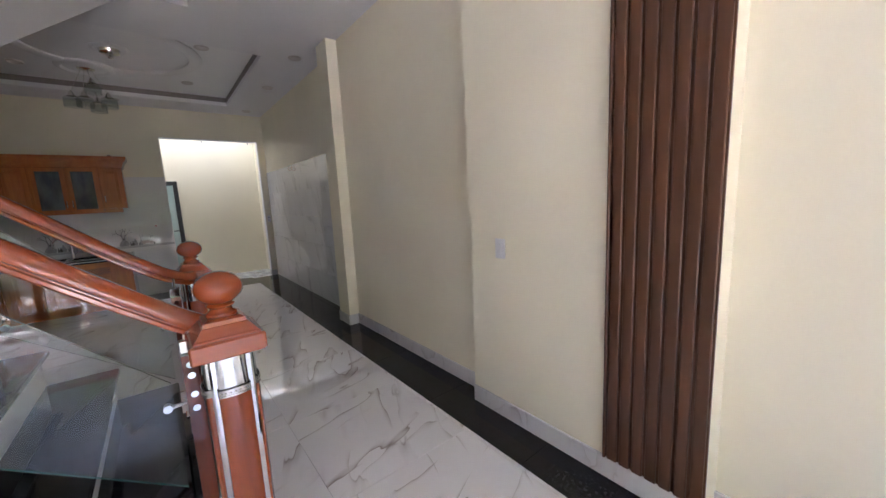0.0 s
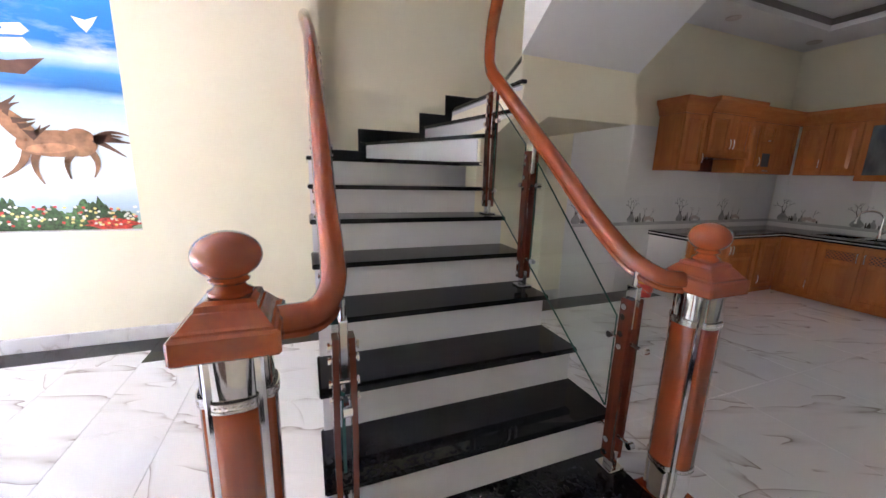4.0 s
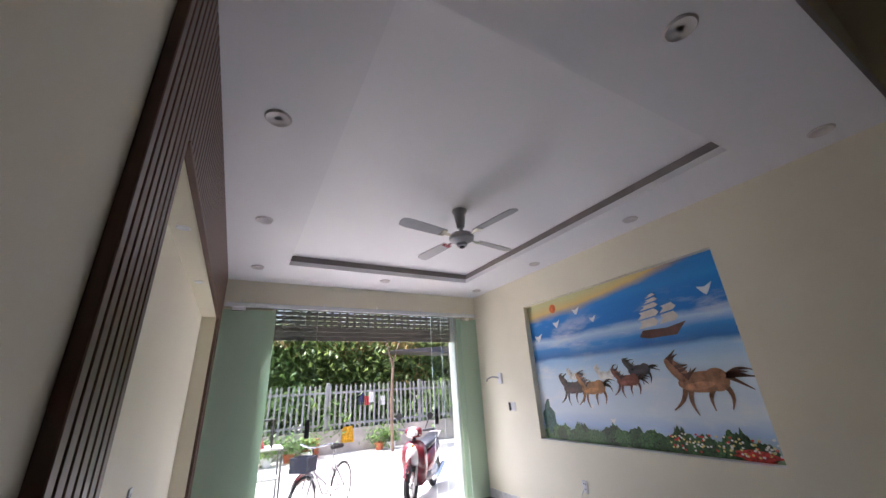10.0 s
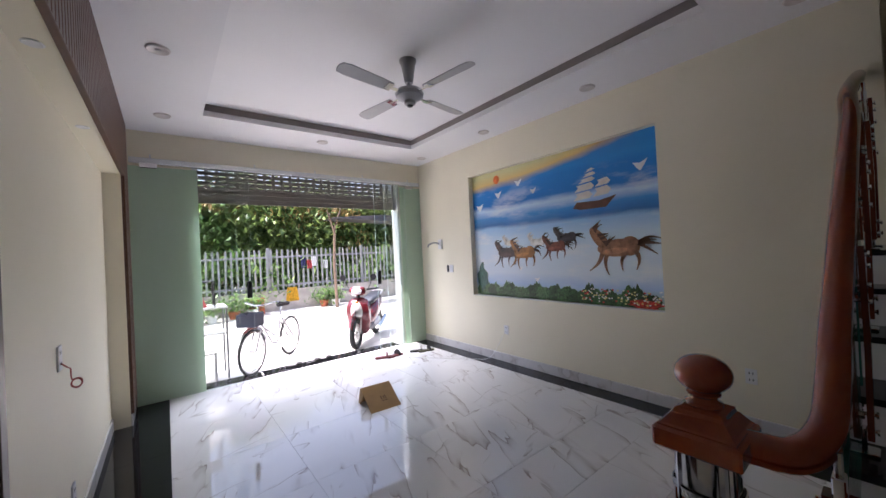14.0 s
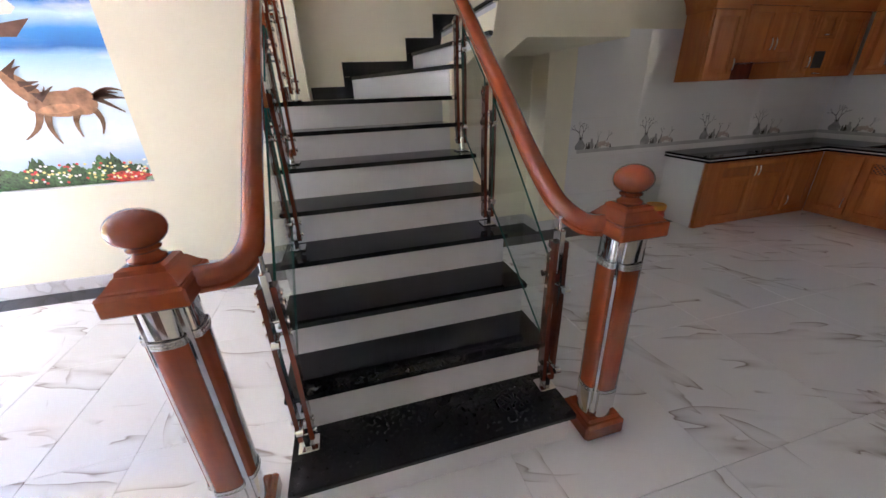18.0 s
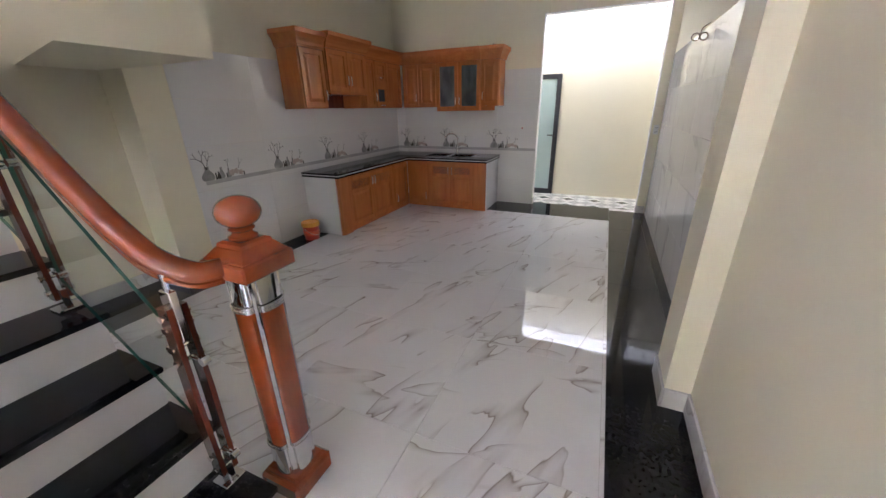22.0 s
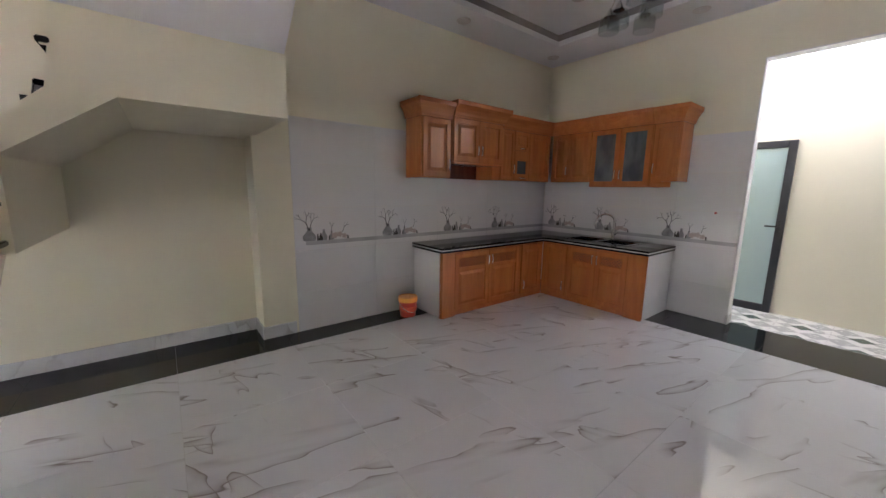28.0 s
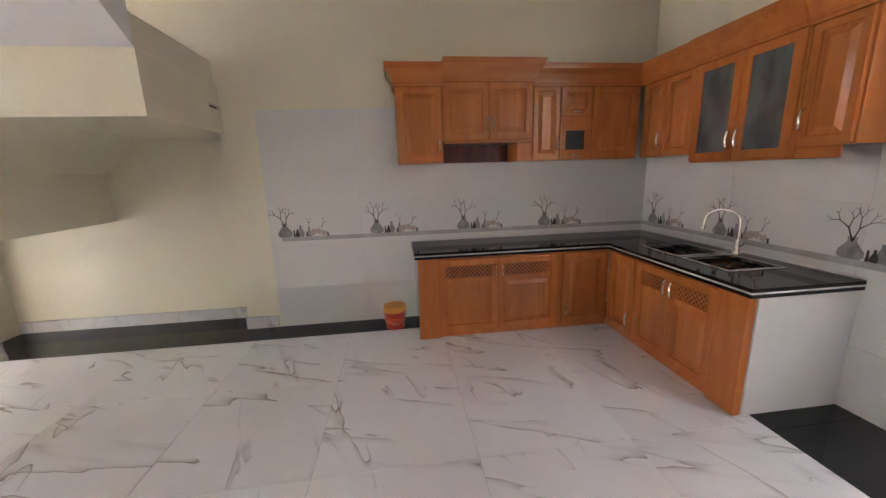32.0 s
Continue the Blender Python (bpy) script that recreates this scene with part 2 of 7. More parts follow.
M_SILVER = plain("silver_aluminium", (0.72, 0.74, 0.73), 0.35, 0.7)
M_PLASTIC = plain("white_plastic", (0.80, 0.80, 0.79), 0.3, vary=0.02)
M_DARKP = plain("black_plastic", (0.02, 0.02, 0.022), 0.4)


# ---- building helpers ----
def mesh_of(bm, name, material):
    me = bpy.data.meshes.new(name)
    bm.normal_update()
    bm.to_mesh(me)
    bm.free()
    for m in material if isinstance(material, (list, tuple)) else [material]:
        me.materials.append(m)
    return me


def smooth(me, limit=40):
    me.polygons.foreach_set("use_smooth", [True] * len(me.polygons))
    me.set_sharp_from_angle(angle=radians(limit))
    return me


def part(name, bm, material, parent=None, label="", round_off=False):
    me = mesh_of(bm, name, material)
    if round_off:
        smooth(me)
    ob = new(name, me)
    if parent is not None:
        ob.parent = parent
        ob.matrix_parent_inverse = parent.matrix_world.inverted()
    if label:
        ob["label"] = label
    return ob


def thing(name, at, label, category, group="", kind=""):
    ob = new(name)
    ob.empty_display_size = 0.1
    ob.matrix_world = at if isinstance(at, Matrix) else Matrix.Translation(at)
    bpy.context.view_layer.update()
    return tagged(ob, label, category, group, kind)


def box(bm, x0, x1, y0, y1, z0, z1, bevel=0.0, m=None, index=0):
    lo, hi = Vector((min(x0, x1), min(y0, y1), min(z0, z1))), Vector((max(x0, x1), max(y0, y1), max(z0, z1)))
    r = bmesh.ops.create_cube(bm, size=1.0)
    vs = r["verts"]
    for v in vs:
        v.co = Vector([lo[i] + (v.co[i] + 0.5) * (hi[i] - lo[i]) for i in range(3)])
    faces = {f for v in vs for f in v.link_faces}
    for f in faces:
        f.material_index = index
    if bevel:
        edges = {e for v in vs for e in v.link_edges}
        out = bmesh.ops.bevel(bm, geom=list(edges), offset=bevel, segments=1, affect="EDGES", profile=0.5)
        vs = list({v for f in out["faces"] for v in f.verts} | {v for v in vs if v.is_valid})
    if m is not None:
        bmesh.ops.transform(bm, matrix=m, verts=vs)
    return vs


def boxes(*items, bevel=0.0):
    bm = bmesh.new()
    for it in items:
        box(bm, *it, bevel=bevel)
    return bm


def revolve(bm, profile, centre=(0, 0, 0), steps=24, m=None, index=0):
    """A turned body from (radius, height) pairs round a vertical axis."""
    rings = []
    made = []
    for r, z in profile:
        ring = []
        for k in range(steps):
            a = 2 * math.pi * k / steps
            ring.append(bm.verts.new((centre[0] + r * math.cos(a), centre[1] + r * math.sin(a), centre[2] + z)))
        rings.append(ring)
        made += ring
    for a, b in zip(rings, rings[1:]):
        for k in range(steps):
            f = bm.faces.new((a[k], a[(k + 1) % steps], b[(k + 1) % steps], b[k]))
            f.material_index = index
    for ring, flip in ((rings[0], True), (rings[-1], False)):
        f = bm.faces.new(ring[::-1] if flip else ring)
        f.material_index = index
    if m is not None:
        bmesh.ops.transform(bm, matrix=m, verts=made)
    return made


def rod(bm, a, b, r, steps=10, r2=None, index=0):
    """A round bar from a to b."""
    a, b = Vector(a), Vector(b)
    d = b - a
    m = Matrix.Translation(a) @ d.to_track_quat("Z", "Y").to_matrix().to_4x4()
    return revolve(bm, [(r, 0), (r if r2 is None else r2, d.length)], steps=steps, m=m, index=index)


def sweep(bm, path, outline, up=Vector((0, 0, 1)), cap=True, closed=False):
    """Carries a closed outline of (side, up) pairs along a path of points."""
    pts = [Vector(p) for p in path]
    rings = []
    n = len(pts)
    for i, p in enumerate(pts):
        d = (pts[(i + 1) % n] - pts[i - 1]) if closed else (pts[min(i + 1, n - 1)] - pts[max(i - 1, 0)])
        d.normalize()
        side = d.cross(up)
        if side.length < 1e-4:
            side = Vector((1, 0, 0))
        side.normalize()
        top = side.cross(d).normalized()
        rings.append([bm.verts.new(p + side * s + top * u) for s, u in outline])
    k = len(outline)
    for a, b in zip(rings, rings[1:] + ([rings[0]] if closed else [])):
        for j in range(k):
            bm.faces.new((a[j], a[(j + 1) % k], b[(j + 1) % k], b[j]))
    if cap and not closed:
        bm.faces.new(rings[0][::-1])
        bm.faces.new(rings[-1])
    bmesh.ops.recalc_face_normals(bm, faces=bm.faces[:])


def circle(r, steps=12, flat=1.0):
    return [(r * math.cos(2 * math.pi * k / steps), r * flat * math.sin(2 * math.pi * k / steps)) for k in range(steps)]


def prism(bm, outline, axis, lo, hi, index=0):
    """Stretches a polygon of (u, v) pairs along an axis: x takes (y, z), y takes (x, z), z takes (x, y)."""
    def put(u, v, w):
        return {"x": (w, u, v), "y": (u, w, v), "z": (u, v, w)}[axis]
    a = [bm.verts.new(put(u, v, lo)) for u, v in outline]
    b = [bm.verts.new(put(u, v, hi)) for u, v in outline]
    fs = [bm.faces.new(a[::-1]), bm.faces.new(b)]
    n = len(outline)
    for k in range(n):
        fs.append(bm.faces.new((a[k], a[(k + 1) % n], b[(k + 1) % n], b[k])))
    for f in fs:
        f.material_index = index
    bmesh.ops.recalc_face_normals(bm, faces=fs)
    return a + b


def bezier(points, steps=10):
    """A smooth line through points (Catmull-Rom)."""
    p = [Vector(v) for v in points]
    p = [p[0] * 2 - p[1]] + p + [p[-1] * 2 - p[-2]]
    out = []
    for i in range(1, len(p) - 2):
        for k in range(steps):
            t = k / steps
            a, b, c, d = p[i - 1], p[i], p[i + 1], p[i + 2]
            out.append(0.5 * (2 * b + (c - a) * t + (2 * a - 5 * b + 4 * c - d) * t * t + (3 * b - a - 3 * c + d) * t ** 3))
    out.append(p[-2])
    return out


def structure(name, bm, material, label="", category=""):
    return tagged(part(name, bm, material), label, category, kind="structure")


# ---- the shell ----
ZC = 3.11                      # ceiling of the ground floor
X_TV, X_B, X_R = 0.0, 0.115, 0.21
X_MUR, X_ST, X_K = -3.96, -4.13, -3.815
Y_F, Y_B, Y_C = -2.42, 9.03, 9.93
VOID = (X_ST, -1.16, 2.825, 5.09)   # stairwell opening in the ceiling
RISE, GO, X1 = 0.182, 0.2455, -1.375
Y_L, Y_R = 2.69, 3.865

# right-hand side: television wall with a recess, set-back wall, pillar, kitchen wall
REC = (-1.83, 1.61, 2.48, 0.14)    # recess: from, to, top, depth
bm = boxes((0.30, 0.5, Y_F - 0.2, 2.96, 0, ZC), (X_TV, 0.30, REC[1], 2.96, 0, ZC), (X_TV, 0.30, Y_F - 0.2, REC[0], 0, ZC),
           (X_TV, 0.30, REC[0], REC[1], REC[2], ZC), (REC[3], 0.30, REC[0], REC[1], 0, REC[2]))
structure("wall_east_living", bm, M_WALL, "cream painted living room wall with a shallow television recess", "wall")
structure("wall_east_passage", boxes((X_B, 0.5, 2.96, 5.05, 0, ZC)), M_WALL, "cream painted passage wall, slightly set back", "wall")
structure("pillar_east", boxes((X_TV, 0.5, 5.05, 5.33, 0, ZC)), M_WALL, "cream painted square wall pillar", "pillar")
# its stretch beside the light well rises unseen to block the sun
structure("wall_east_kitchen", boxes((X_R, 0.5, 5.33, Y_B + 0.12, 0, 3.36), (X_R, 0.5, Y_B + 0.12, Y_C + 0.2, 0, 10.5)), M_WALL, "cream painted kitchen wall", "wall")
# left-hand side, with the niche of the mural
MY0, MY1, MZ0, MZ1 = -1.107, 1.50, 0.885, 2.655
bm = boxes((X_MUR, X_MUR - 0.09, Y_F - 0.2, MY0, 0, ZC), (X_MUR, X_MUR - 0.09, MY1, 2.84, 0, ZC), (X_MUR, X_MUR - 0.09, MY0, MY1, 0, MZ0),
           (X_MUR, X_MUR - 0.09, MY0, MY1, MZ1, ZC), (X_MUR - 0.09, -4.5, Y_F - 0.2, 2.84, 0, ZC))
structure("wall_west_living", bm, M_WALL, "cream painted wall with a sunken niche for a mural", "wall")
structure("wall_west_stair", boxes((X_ST, -4.5, 2.84, 5.05, 0, 6.2), (X_ST, -4.5, 2.60, 2.84, ZC + 0.25, 6.2), (X_ST, -4.5, 5.05, 5.30, ZC + 0.25, 6.2)), M_WALL, "cream painted wall beside the stairs", "wall")
structure("pillar_west", boxes((X_K, -4.5, 5.05, 5.33, 0, ZC)), M_WALL, "cream painted square wall pillar beside the kitchen", "pillar")
structure("wall_west_kitchen", boxes((X_K, -4.5, 5.33, Y_C + 0.2, 0, 3.36)), M_WALL, "cream painted kitchen wall behind the cabinets", "wall")
# front wall over the glass door
structure("wall_front", boxes((X_MUR - 0.09, 0.3, Y_F, Y_F - 0.2, 2.79, ZC + 0.25)), M_WALL, "cream painted lintel wall over the street door", "wall")
# back wall with the opening to the light well
OX0, OX1, OZ = -1.41, 0.095, 2.635
bm = boxes((X_K, OX0, Y_B, Y_B + 0.12, 0, ZC), (OX0, OX1, Y_B, Y_B + 0.12, OZ, ZC), (OX1, X_R, Y_B, Y_B + 0.12, 0, ZC))
structure("wall_back", bm, M_WALL, "cream painted back wall with a tall open doorway", "wall")
# carried far above the visible part so direct sun stays out
bm = boxes((-2.9, X_R, Y_C, Y_C + 0.2, 0, 10.5), (-2.9, -2.7, Y_B + 0.12, Y_C, 0, 10.5))
structure("wall_light_well", bm, M_WALL, "cream wall of the narrow light well, carried up unseen to block sun", "wall")
# unseen upper wall added only to keep the sun off the well
structure("wall_sun_block", boxes((-2.9, X_R, Y_B, Y_B + 0.12, 3.62, 10.5)), M_WALL, "unseen cream upper wall added to keep sun out of the light well", "wall")


TRAYS = [(-3.28, -0.68, -1.58, 2.10), (-3.30, -0.43, 5.88, 8.42)]


def ceiling():
    """Ceiling slab with the stairwell cut out and a sunken tray over each room."""
    bm = bmesh.new()
    x0, x1, y0, y1 = -4.5, 0.5, Y_F - 0.2, Y_B + 0.12
    trays = TRAYS
    xs = sorted({x0, x1, VOID[1], *[t[0] for t in trays], *[t[1] for t in trays]})
    ys = sorted({y0, y1, VOID[2], VOID[3], *[t[2] for t in trays], *[t[3] for t in trays]})
    for a, b in zip(xs, xs[1:]):
        for c, d in zip(ys, ys[1:]):
            mx, my = (a + b) / 2, (c + d) / 2
            if mx < VOID[1] and VOID[2] < my < VOID[3]:
                continue
            z, inner = ZC, 0
            if any(t[0] < mx < t[1] and t[2] < my < t[3] for t in trays):
                z, inner = ZC + 0.13, 1
            box(bm, a, b, c, d, z, ZC + 0.25, index=inner)
    return bm


# tray white is raised above the ceiling's to hold the door's light
M_TRAY = plain("daylit_tray_white", (0.86, 0.85, 0.85), 0.6, vary=0.02, scale=1.2, grain=200, relief=0.03)
structure("ceiling", ceiling(), [M_WHITE, M_TRAY], "white plaster ceiling with sunken trays", "ceiling")
M_TAUPE = plain("taupe_tray_band", (0.25, 0.22, 0.21), 0.6)
for x0, x1, y0, y1 in TRAYS:
    structure("trim", boxes((x0, x0 + 0.004, y0 + 0.004, y1 - 0.004, ZC + 0.058, ZC + 0.128), (x1 - 0.004, x1, y0 + 0.004, y1 - 0.004, ZC + 0.058, ZC + 0.128), (x0, x1, y0, y0 + 0.004, ZC + 0.058, ZC + 0.128), (x0, x1, y1 - 0.004, y1, ZC + 0.058, ZC + 0.128)), M_TAUPE, "taupe painted band inside the ceiling tray", "trim")
# the storey above closes the stairwell
bm = boxes((VOID[1] + 0.004, VOID[1] + 0.15, VOID[2] - 0.2, VOID[3] + 0.2, ZC + 0.20, 6.2), (-4.5, VOID[1], VOID[2] - 0.15, VOID[2] - 0.004, ZC + 0.20, 6.2),
           (-4.5, VOID[1], VOID[3] + 0.004, VOID[3] + 0.15, ZC + 0.20, 6.2))
structure("wall_upper_stairwell", bm, M_WALL, "cream painted upper stairwell walls", "wall")
structure("ceiling_upper", boxes((-4.5, VOID[1] + 0.15, VOID[2] - 0.2, VOID[3] + 0.2, 6.2, 6.4)), M_WHITE, "white ceiling above the stairwell", "ceiling")
structure("roof_slab", boxes((-0.98, 0.5, Y_F - 0.2, Y_B + 0.12, ZC + 0.26, ZC + 0.5), (-4.5, -0.99, Y_F - 0.2, VOID[2] - 0.16, ZC + 0.26, ZC + 0.5),
                             (-4.5, -0.99, VOID[3] + 0.16, Y_B, ZC + 0.26, ZC + 0.5)), M_WHITE, "concrete slab over the ground floor", "ceiling")

# floors
XB0, XB1 = -0.26, -3.53            # edges of the white field between the black borders
structure("floor", boxes((-4.5, 0.5, Y_F - 0.05, Y_C + 0.2, -0.12, -0.006)), M_GROUT, "floor screed and grout under the tiles", "floor")


# ---- staircase ----
def nose_x(n):
    return X1 - GO * (n - 1)


def step_z(n):
    """Height of a tread: the first step is a little lower than the rest."""
    return n * RISE + {1: 0.0, 7: 0.014}.get(n, 0.022 if n < 7 else 0.0)


def staircase():
    st = thing("staircase", (-2.4, 3.3, 0), "black granite and white staircase turning up beside the wall", "staircase", kind="structure")
    # solid body under the straight flight, stepped on top
    side = [(X1 - 0.06, 0.0), (X1 - 0.36, 0.0), (-2.95, 1.04), (X_ST, 1.04), (X_ST, 1.26), (-3.075, 1.26)]
    for n in range(7, 0, -1):
        x = nose_x(n) - 0.06
        if n < 7:
            side.append((nose_x(n + 1) - 0.06, step_z(n) - 0.027))
        side.append((x, step_z(n) - 0.027))
    bm = bmesh.new()
    prism(bm, side, "y", Y_L + 0.03, Y_R - 0.03)
    part("body", bm, M_WALL, st, "cream painted underside")
    w8 = [(-3.08, Y_L + 0.03), (-3.08, 3.775), (-2.88, 3.775), (-2.88, 3.88), (X_ST, 3.88), (X_ST, Y_L + 0.03)]
    bm = bmesh.new()
    prism(bm, w8, "z", 1.05, 8 * RISE - 0.027)
    prism(bm, [(-2.88, 3.80), (X_ST, 3.23), (X_ST, 3.88), (-2.88, 3.88)], "z", 8 * RISE - 0.03, 9 * RISE - 0.027)
    prism(bm, [(3.86, 1.47), (4.30, 1.785), (5.085, 1.785), (5.085, 11 * RISE - 0.027), (4.09, 11 * RISE - 0.027), (4.06, 10 * RISE - 0.027), (3.86, 9 * RISE - 0.028)], "x", X_ST, -2.84)
    part("landing", bm, M_WALL, st, "cream painted landing and winder slab")
    # upper flight, going back over the kitchen edge
    up = [(-2.84, 2.155), (-1.50, 3.13), (-1.37, 3.225)]
    for n in range(19, 13, -1):
        x = -2.84 + 0.245 * (n - 14)
        up += [(x + 0.245, n * RISE - 0.027), (x, n * RISE - 0.027)]
    bm = bmesh.new()
    prism(bm, up, "y", 4.05, 5.085)
    part("upper_flight", bm, M_WHITE, st, "white plastered soffit of the upper flight")
    bm = bmesh.new()
    prism(bm, [(-2.863, 4.10), (X_ST, 4.55), (X_ST, 5.085), (-2.863, 5.085)], "z", 11 * RISE + 0.001, 12 * RISE - 0.027)
    prism(bm, [(-2.863, 4.12), (-3.75, 5.085), (-2.863, 5.085)], "z", 12 * RISE - 0.026, 13 * RISE - 0.027)
    box(bm, -3.62, -2.863, 5.052, 5.085, 11 * RISE - 0.027, 11 * RISE + 0.001)
    part("winder", bm, M_WALL, st)
    part("fascia", boxes((-2.862, -2.84, 4.065, 5.085, 11 * RISE - 0.03, 13 * RISE - 0.03)), M_WALL, st, "cream painted edge of the landing")
    def tread(poly, top, name="tread"):
        bm = bmesh.new()
        prism(bm, poly, "z", top - 0.026, top)
        es = [e for e in bm.edges if e.calc_face_angle(0) > 1.0]
        bmesh.ops.bevel(bm, geom=es, offset=0.005, segments=2, affect="EDGES")
        return part(name, bm, M_BLACK, st)
    def riser(a, b, top, thick=0.018, foot=None):
        a, b = Vector((*a, 0)), Vector((*b, 0))
        d = (b - a).normalized()
        n = Vector((-d.y, d.x, 0)) * thick
        bm = bmesh.new()
        prism(bm, [tuple(v[:2]) for v in (a, b, b + n, a + n)], "z", (top - RISE if foot is None else foot) + 0.001, top - 0.027)
        part("riser", bm, M_STEP, st)
    for n in range(1, 8):
        x = nose_x(n)
        back = x - GO - 0.05 if n < 7 else -3.09
        tread([(x, Y_L), (x, Y_R), (back, Y_R), (back, Y_L)], step_z(n))
        riser((x - 0.058, Y_L + 0.012), (x - 0.058, Y_R - 0.012), step_z(n), -0.024, step_z(n - 1) if n > 1 else 0.0)
    riser((-3.075, Y_L + 0.012), (-3.075, 3.775), 8 * RISE, -0.024, step_z(7))
    tread([(-3.045, Y_L), (-3.045, 3.785), (-2.88, 3.80), (X_ST, 3.20), (X_ST, Y_L)], 8 * RISE)
    riser((-2.90, 3.785), (X_ST, 3.22), 9 * RISE, -0.018)
    tread([(-2.84, 3.79), (X_ST, 3.19), (X_ST, 3.82), (-2.87, 4.06)], 9 * RISE)
    riser((-2.86, 4.055), (X_ST, 3.80), 10 * RISE, -0.018)
    tread([(-2.825, 4.03), (X_ST, 3.765), (X_ST, 4.12), (-2.86, 4.10)], 10 * RISE)
    riser((-2.86, 4.085), (X_ST, 4.085), 11 * RISE, -0.018)
    tread([(-2.825, 4.055), (X_ST, 4.055), (X_ST, 5.05), (-2.87, 5.05), (-2.87, 4.10), (-2.825, 4.10)], 11 * RISE)
    tread([(-2.866, 4.085), (X_ST, 4.52), (X_ST, 5.05), (-2.866, 5.05)], 12 * RISE)
    tread([(-2.866, 4.10), (-3.74, 5.05), (-2.866, 5.05)], 13 * RISE)
    for n in range(15, 20):
        x = -2.84 + 0.245 * (n - 14)
        tread([(x - 0.03, 4.0), (x + 0.27, 4.0), (x + 0.27, 5.08), (x - 0.03, 5.08)], n * RISE)
        riser((x - 0.001, 5.07), (x - 0.001, 4.04), n * RISE, 0.018)
    # stepped black skirting on the wall
    bm = bmesh.new()
    for y0, y1, z0, z1 in ((2.86, 3.265, 8 * RISE, 8 * RISE + 0.105), (3.155, 3.265, 8 * RISE + 0.10, 9 * RISE), (3.155, 3.84, 9 * RISE, 9 * RISE + 0.12),
                           (3.745, 3.84, 9 * RISE + 0.115, 10 * RISE), (3.745, 4.10, 10 * RISE, 10 * RISE + 0.125), (4.01, 4.10, 10 * RISE + 0.12, 11 * RISE), (4.01, 5.04, 11 * RISE, 11 * RISE + 0.13)):
        box(bm, X_ST, X_ST + 0.014, y0, y1, z0 + 0.001, z1)
    part("wall_skirting", bm, M_BLACK, st, "stepped black granite skirting")
    return st


staircase()


def newel(x, y, label, up=0.0):
    """Square steel newel with four wooden half-columns, a stepped wooden cap and a flattened ball."""
    n = thing("newel_post", (x, y, 0), label, "newel post", "newel posts")
    b = bmesh.new()
    box(b, x - 0.10, x + 0.10, y - 0.10, y + 0.10, 0, 0.085, 0.012)
    box(b, x - 0.082, x + 0.082, y - 0.082, y + 0.082, 0.084, 0.105, 0.008)
    part("base_block", b, M_POST, n, "red lacquered wooden base")
    part("shaft", boxes((x - 0.059, x + 0.059, y - 0.059, y + 0.059, 0.10, 0.985 + up), bevel=0.006), M_STEEL, n, "polished steel shaft")
    for k in range(4):
        a = k * math.pi / 2
        m = Matrix.Translation((x, y, 0)) @ Matrix.Rotation(a, 4, "Z")
        b = bmesh.new()
        half = [(0.057 + 0.021 * math.sin(math.pi * j / 10) ** 0.6, -0.045 * math.cos(math.pi * j / 10)) for j in range(11)]
        vs = prism(b, half, "z", 0.265, 0.850 + up)
        bmesh.ops.transform(b, matrix=m, verts=vs)
        part("half_column", b, M_POST, n, round_off=True)
        b = bmesh.new()
        slim = [(0.057 + 0.017 * math.sin(math.pi * j / 10) ** 0.6, -0.042 * math.cos(math.pi * j / 10)) for j in range(11)]
        bmesh.ops.transform(b, matrix=m, verts=prism(b, slim, "z", 0.103, 0.246))
        part("end_sleeve", b, M_STEEL, n, "polished steel sleeve", round_off=True)
        b = bmesh.new()
        bmesh.ops.transform(b, matrix=m, verts=prism(b, slim, "z", 0.871 + up, 0.978 + up))
        part("end_sleeve", b, M_STEEL, n, "polished steel sleeve", round_off=True)
        for z0, z1 in ((0.849 + up, 0.872 + up), (0.245, 0.266)):
            b = bmesh.new()
            vs = []
            for lo, hi, o in ((0.0, 1.0, 0.002), (0.0, 0.22, 0.005), (0.78, 1.0, 0.005)):
                ring = [(0.057 + (0.021 + o) * math.sin(math.pi * j / 10) ** 0.6, -(0.045 + o * 0.3) * math.cos(math.pi * j / 10)) for j in range(11)]
                vs += prism(b, ring, "z", z0 + (z1 - z0) * lo, z0 + (z1 - z0) * hi)
            for j in range(2, 9):
                c = Vector((0.057 + 0.023 * math.sin(math.pi * j / 10) ** 0.6, -0.0452 * math.cos(math.pi * j / 10), (z0 + z1) / 2))
                vs += bmesh.ops.create_icosphere(b, subdivisions=1, radius=0.0042, matrix=Matrix.Translation(c))["verts"]
            bmesh.ops.transform(b, matrix=m, verts=vs)
            part("collar", b, M_BRUSH, n, "embossed silver collar", round_off=True)
    b = bmesh.new()
    box(b, x - 0.100, x + 0.100, y - 0.100, y + 0.100, 0.975 + up, 1.032 + up, 0.006)
    rings = [(0.088, 1.031), (0.088, 1.037), (0.082, 1.041), (0.062, 1.066), (0.058, 1.068), (0.055, 1.080), (0.042, 1.086)]
    prev = None
    for r, z in rings:
        ring = [b.verts.new((x + sx * r, y + sy * r, z + up)) for sx, sy in ((-1, -1), (1, -1), (1, 1), (-1, 1))]
        if prev:
            for j in range(4):
                b.faces.new((prev[j], prev[(j + 1) % 4], ring[(j + 1) % 4], ring[j]))
        prev = ring
    b.faces.new(prev)
    part("cap", b, M_RAIL, n, "stepped red lacquered wooden cap")
    b = bmesh.new()
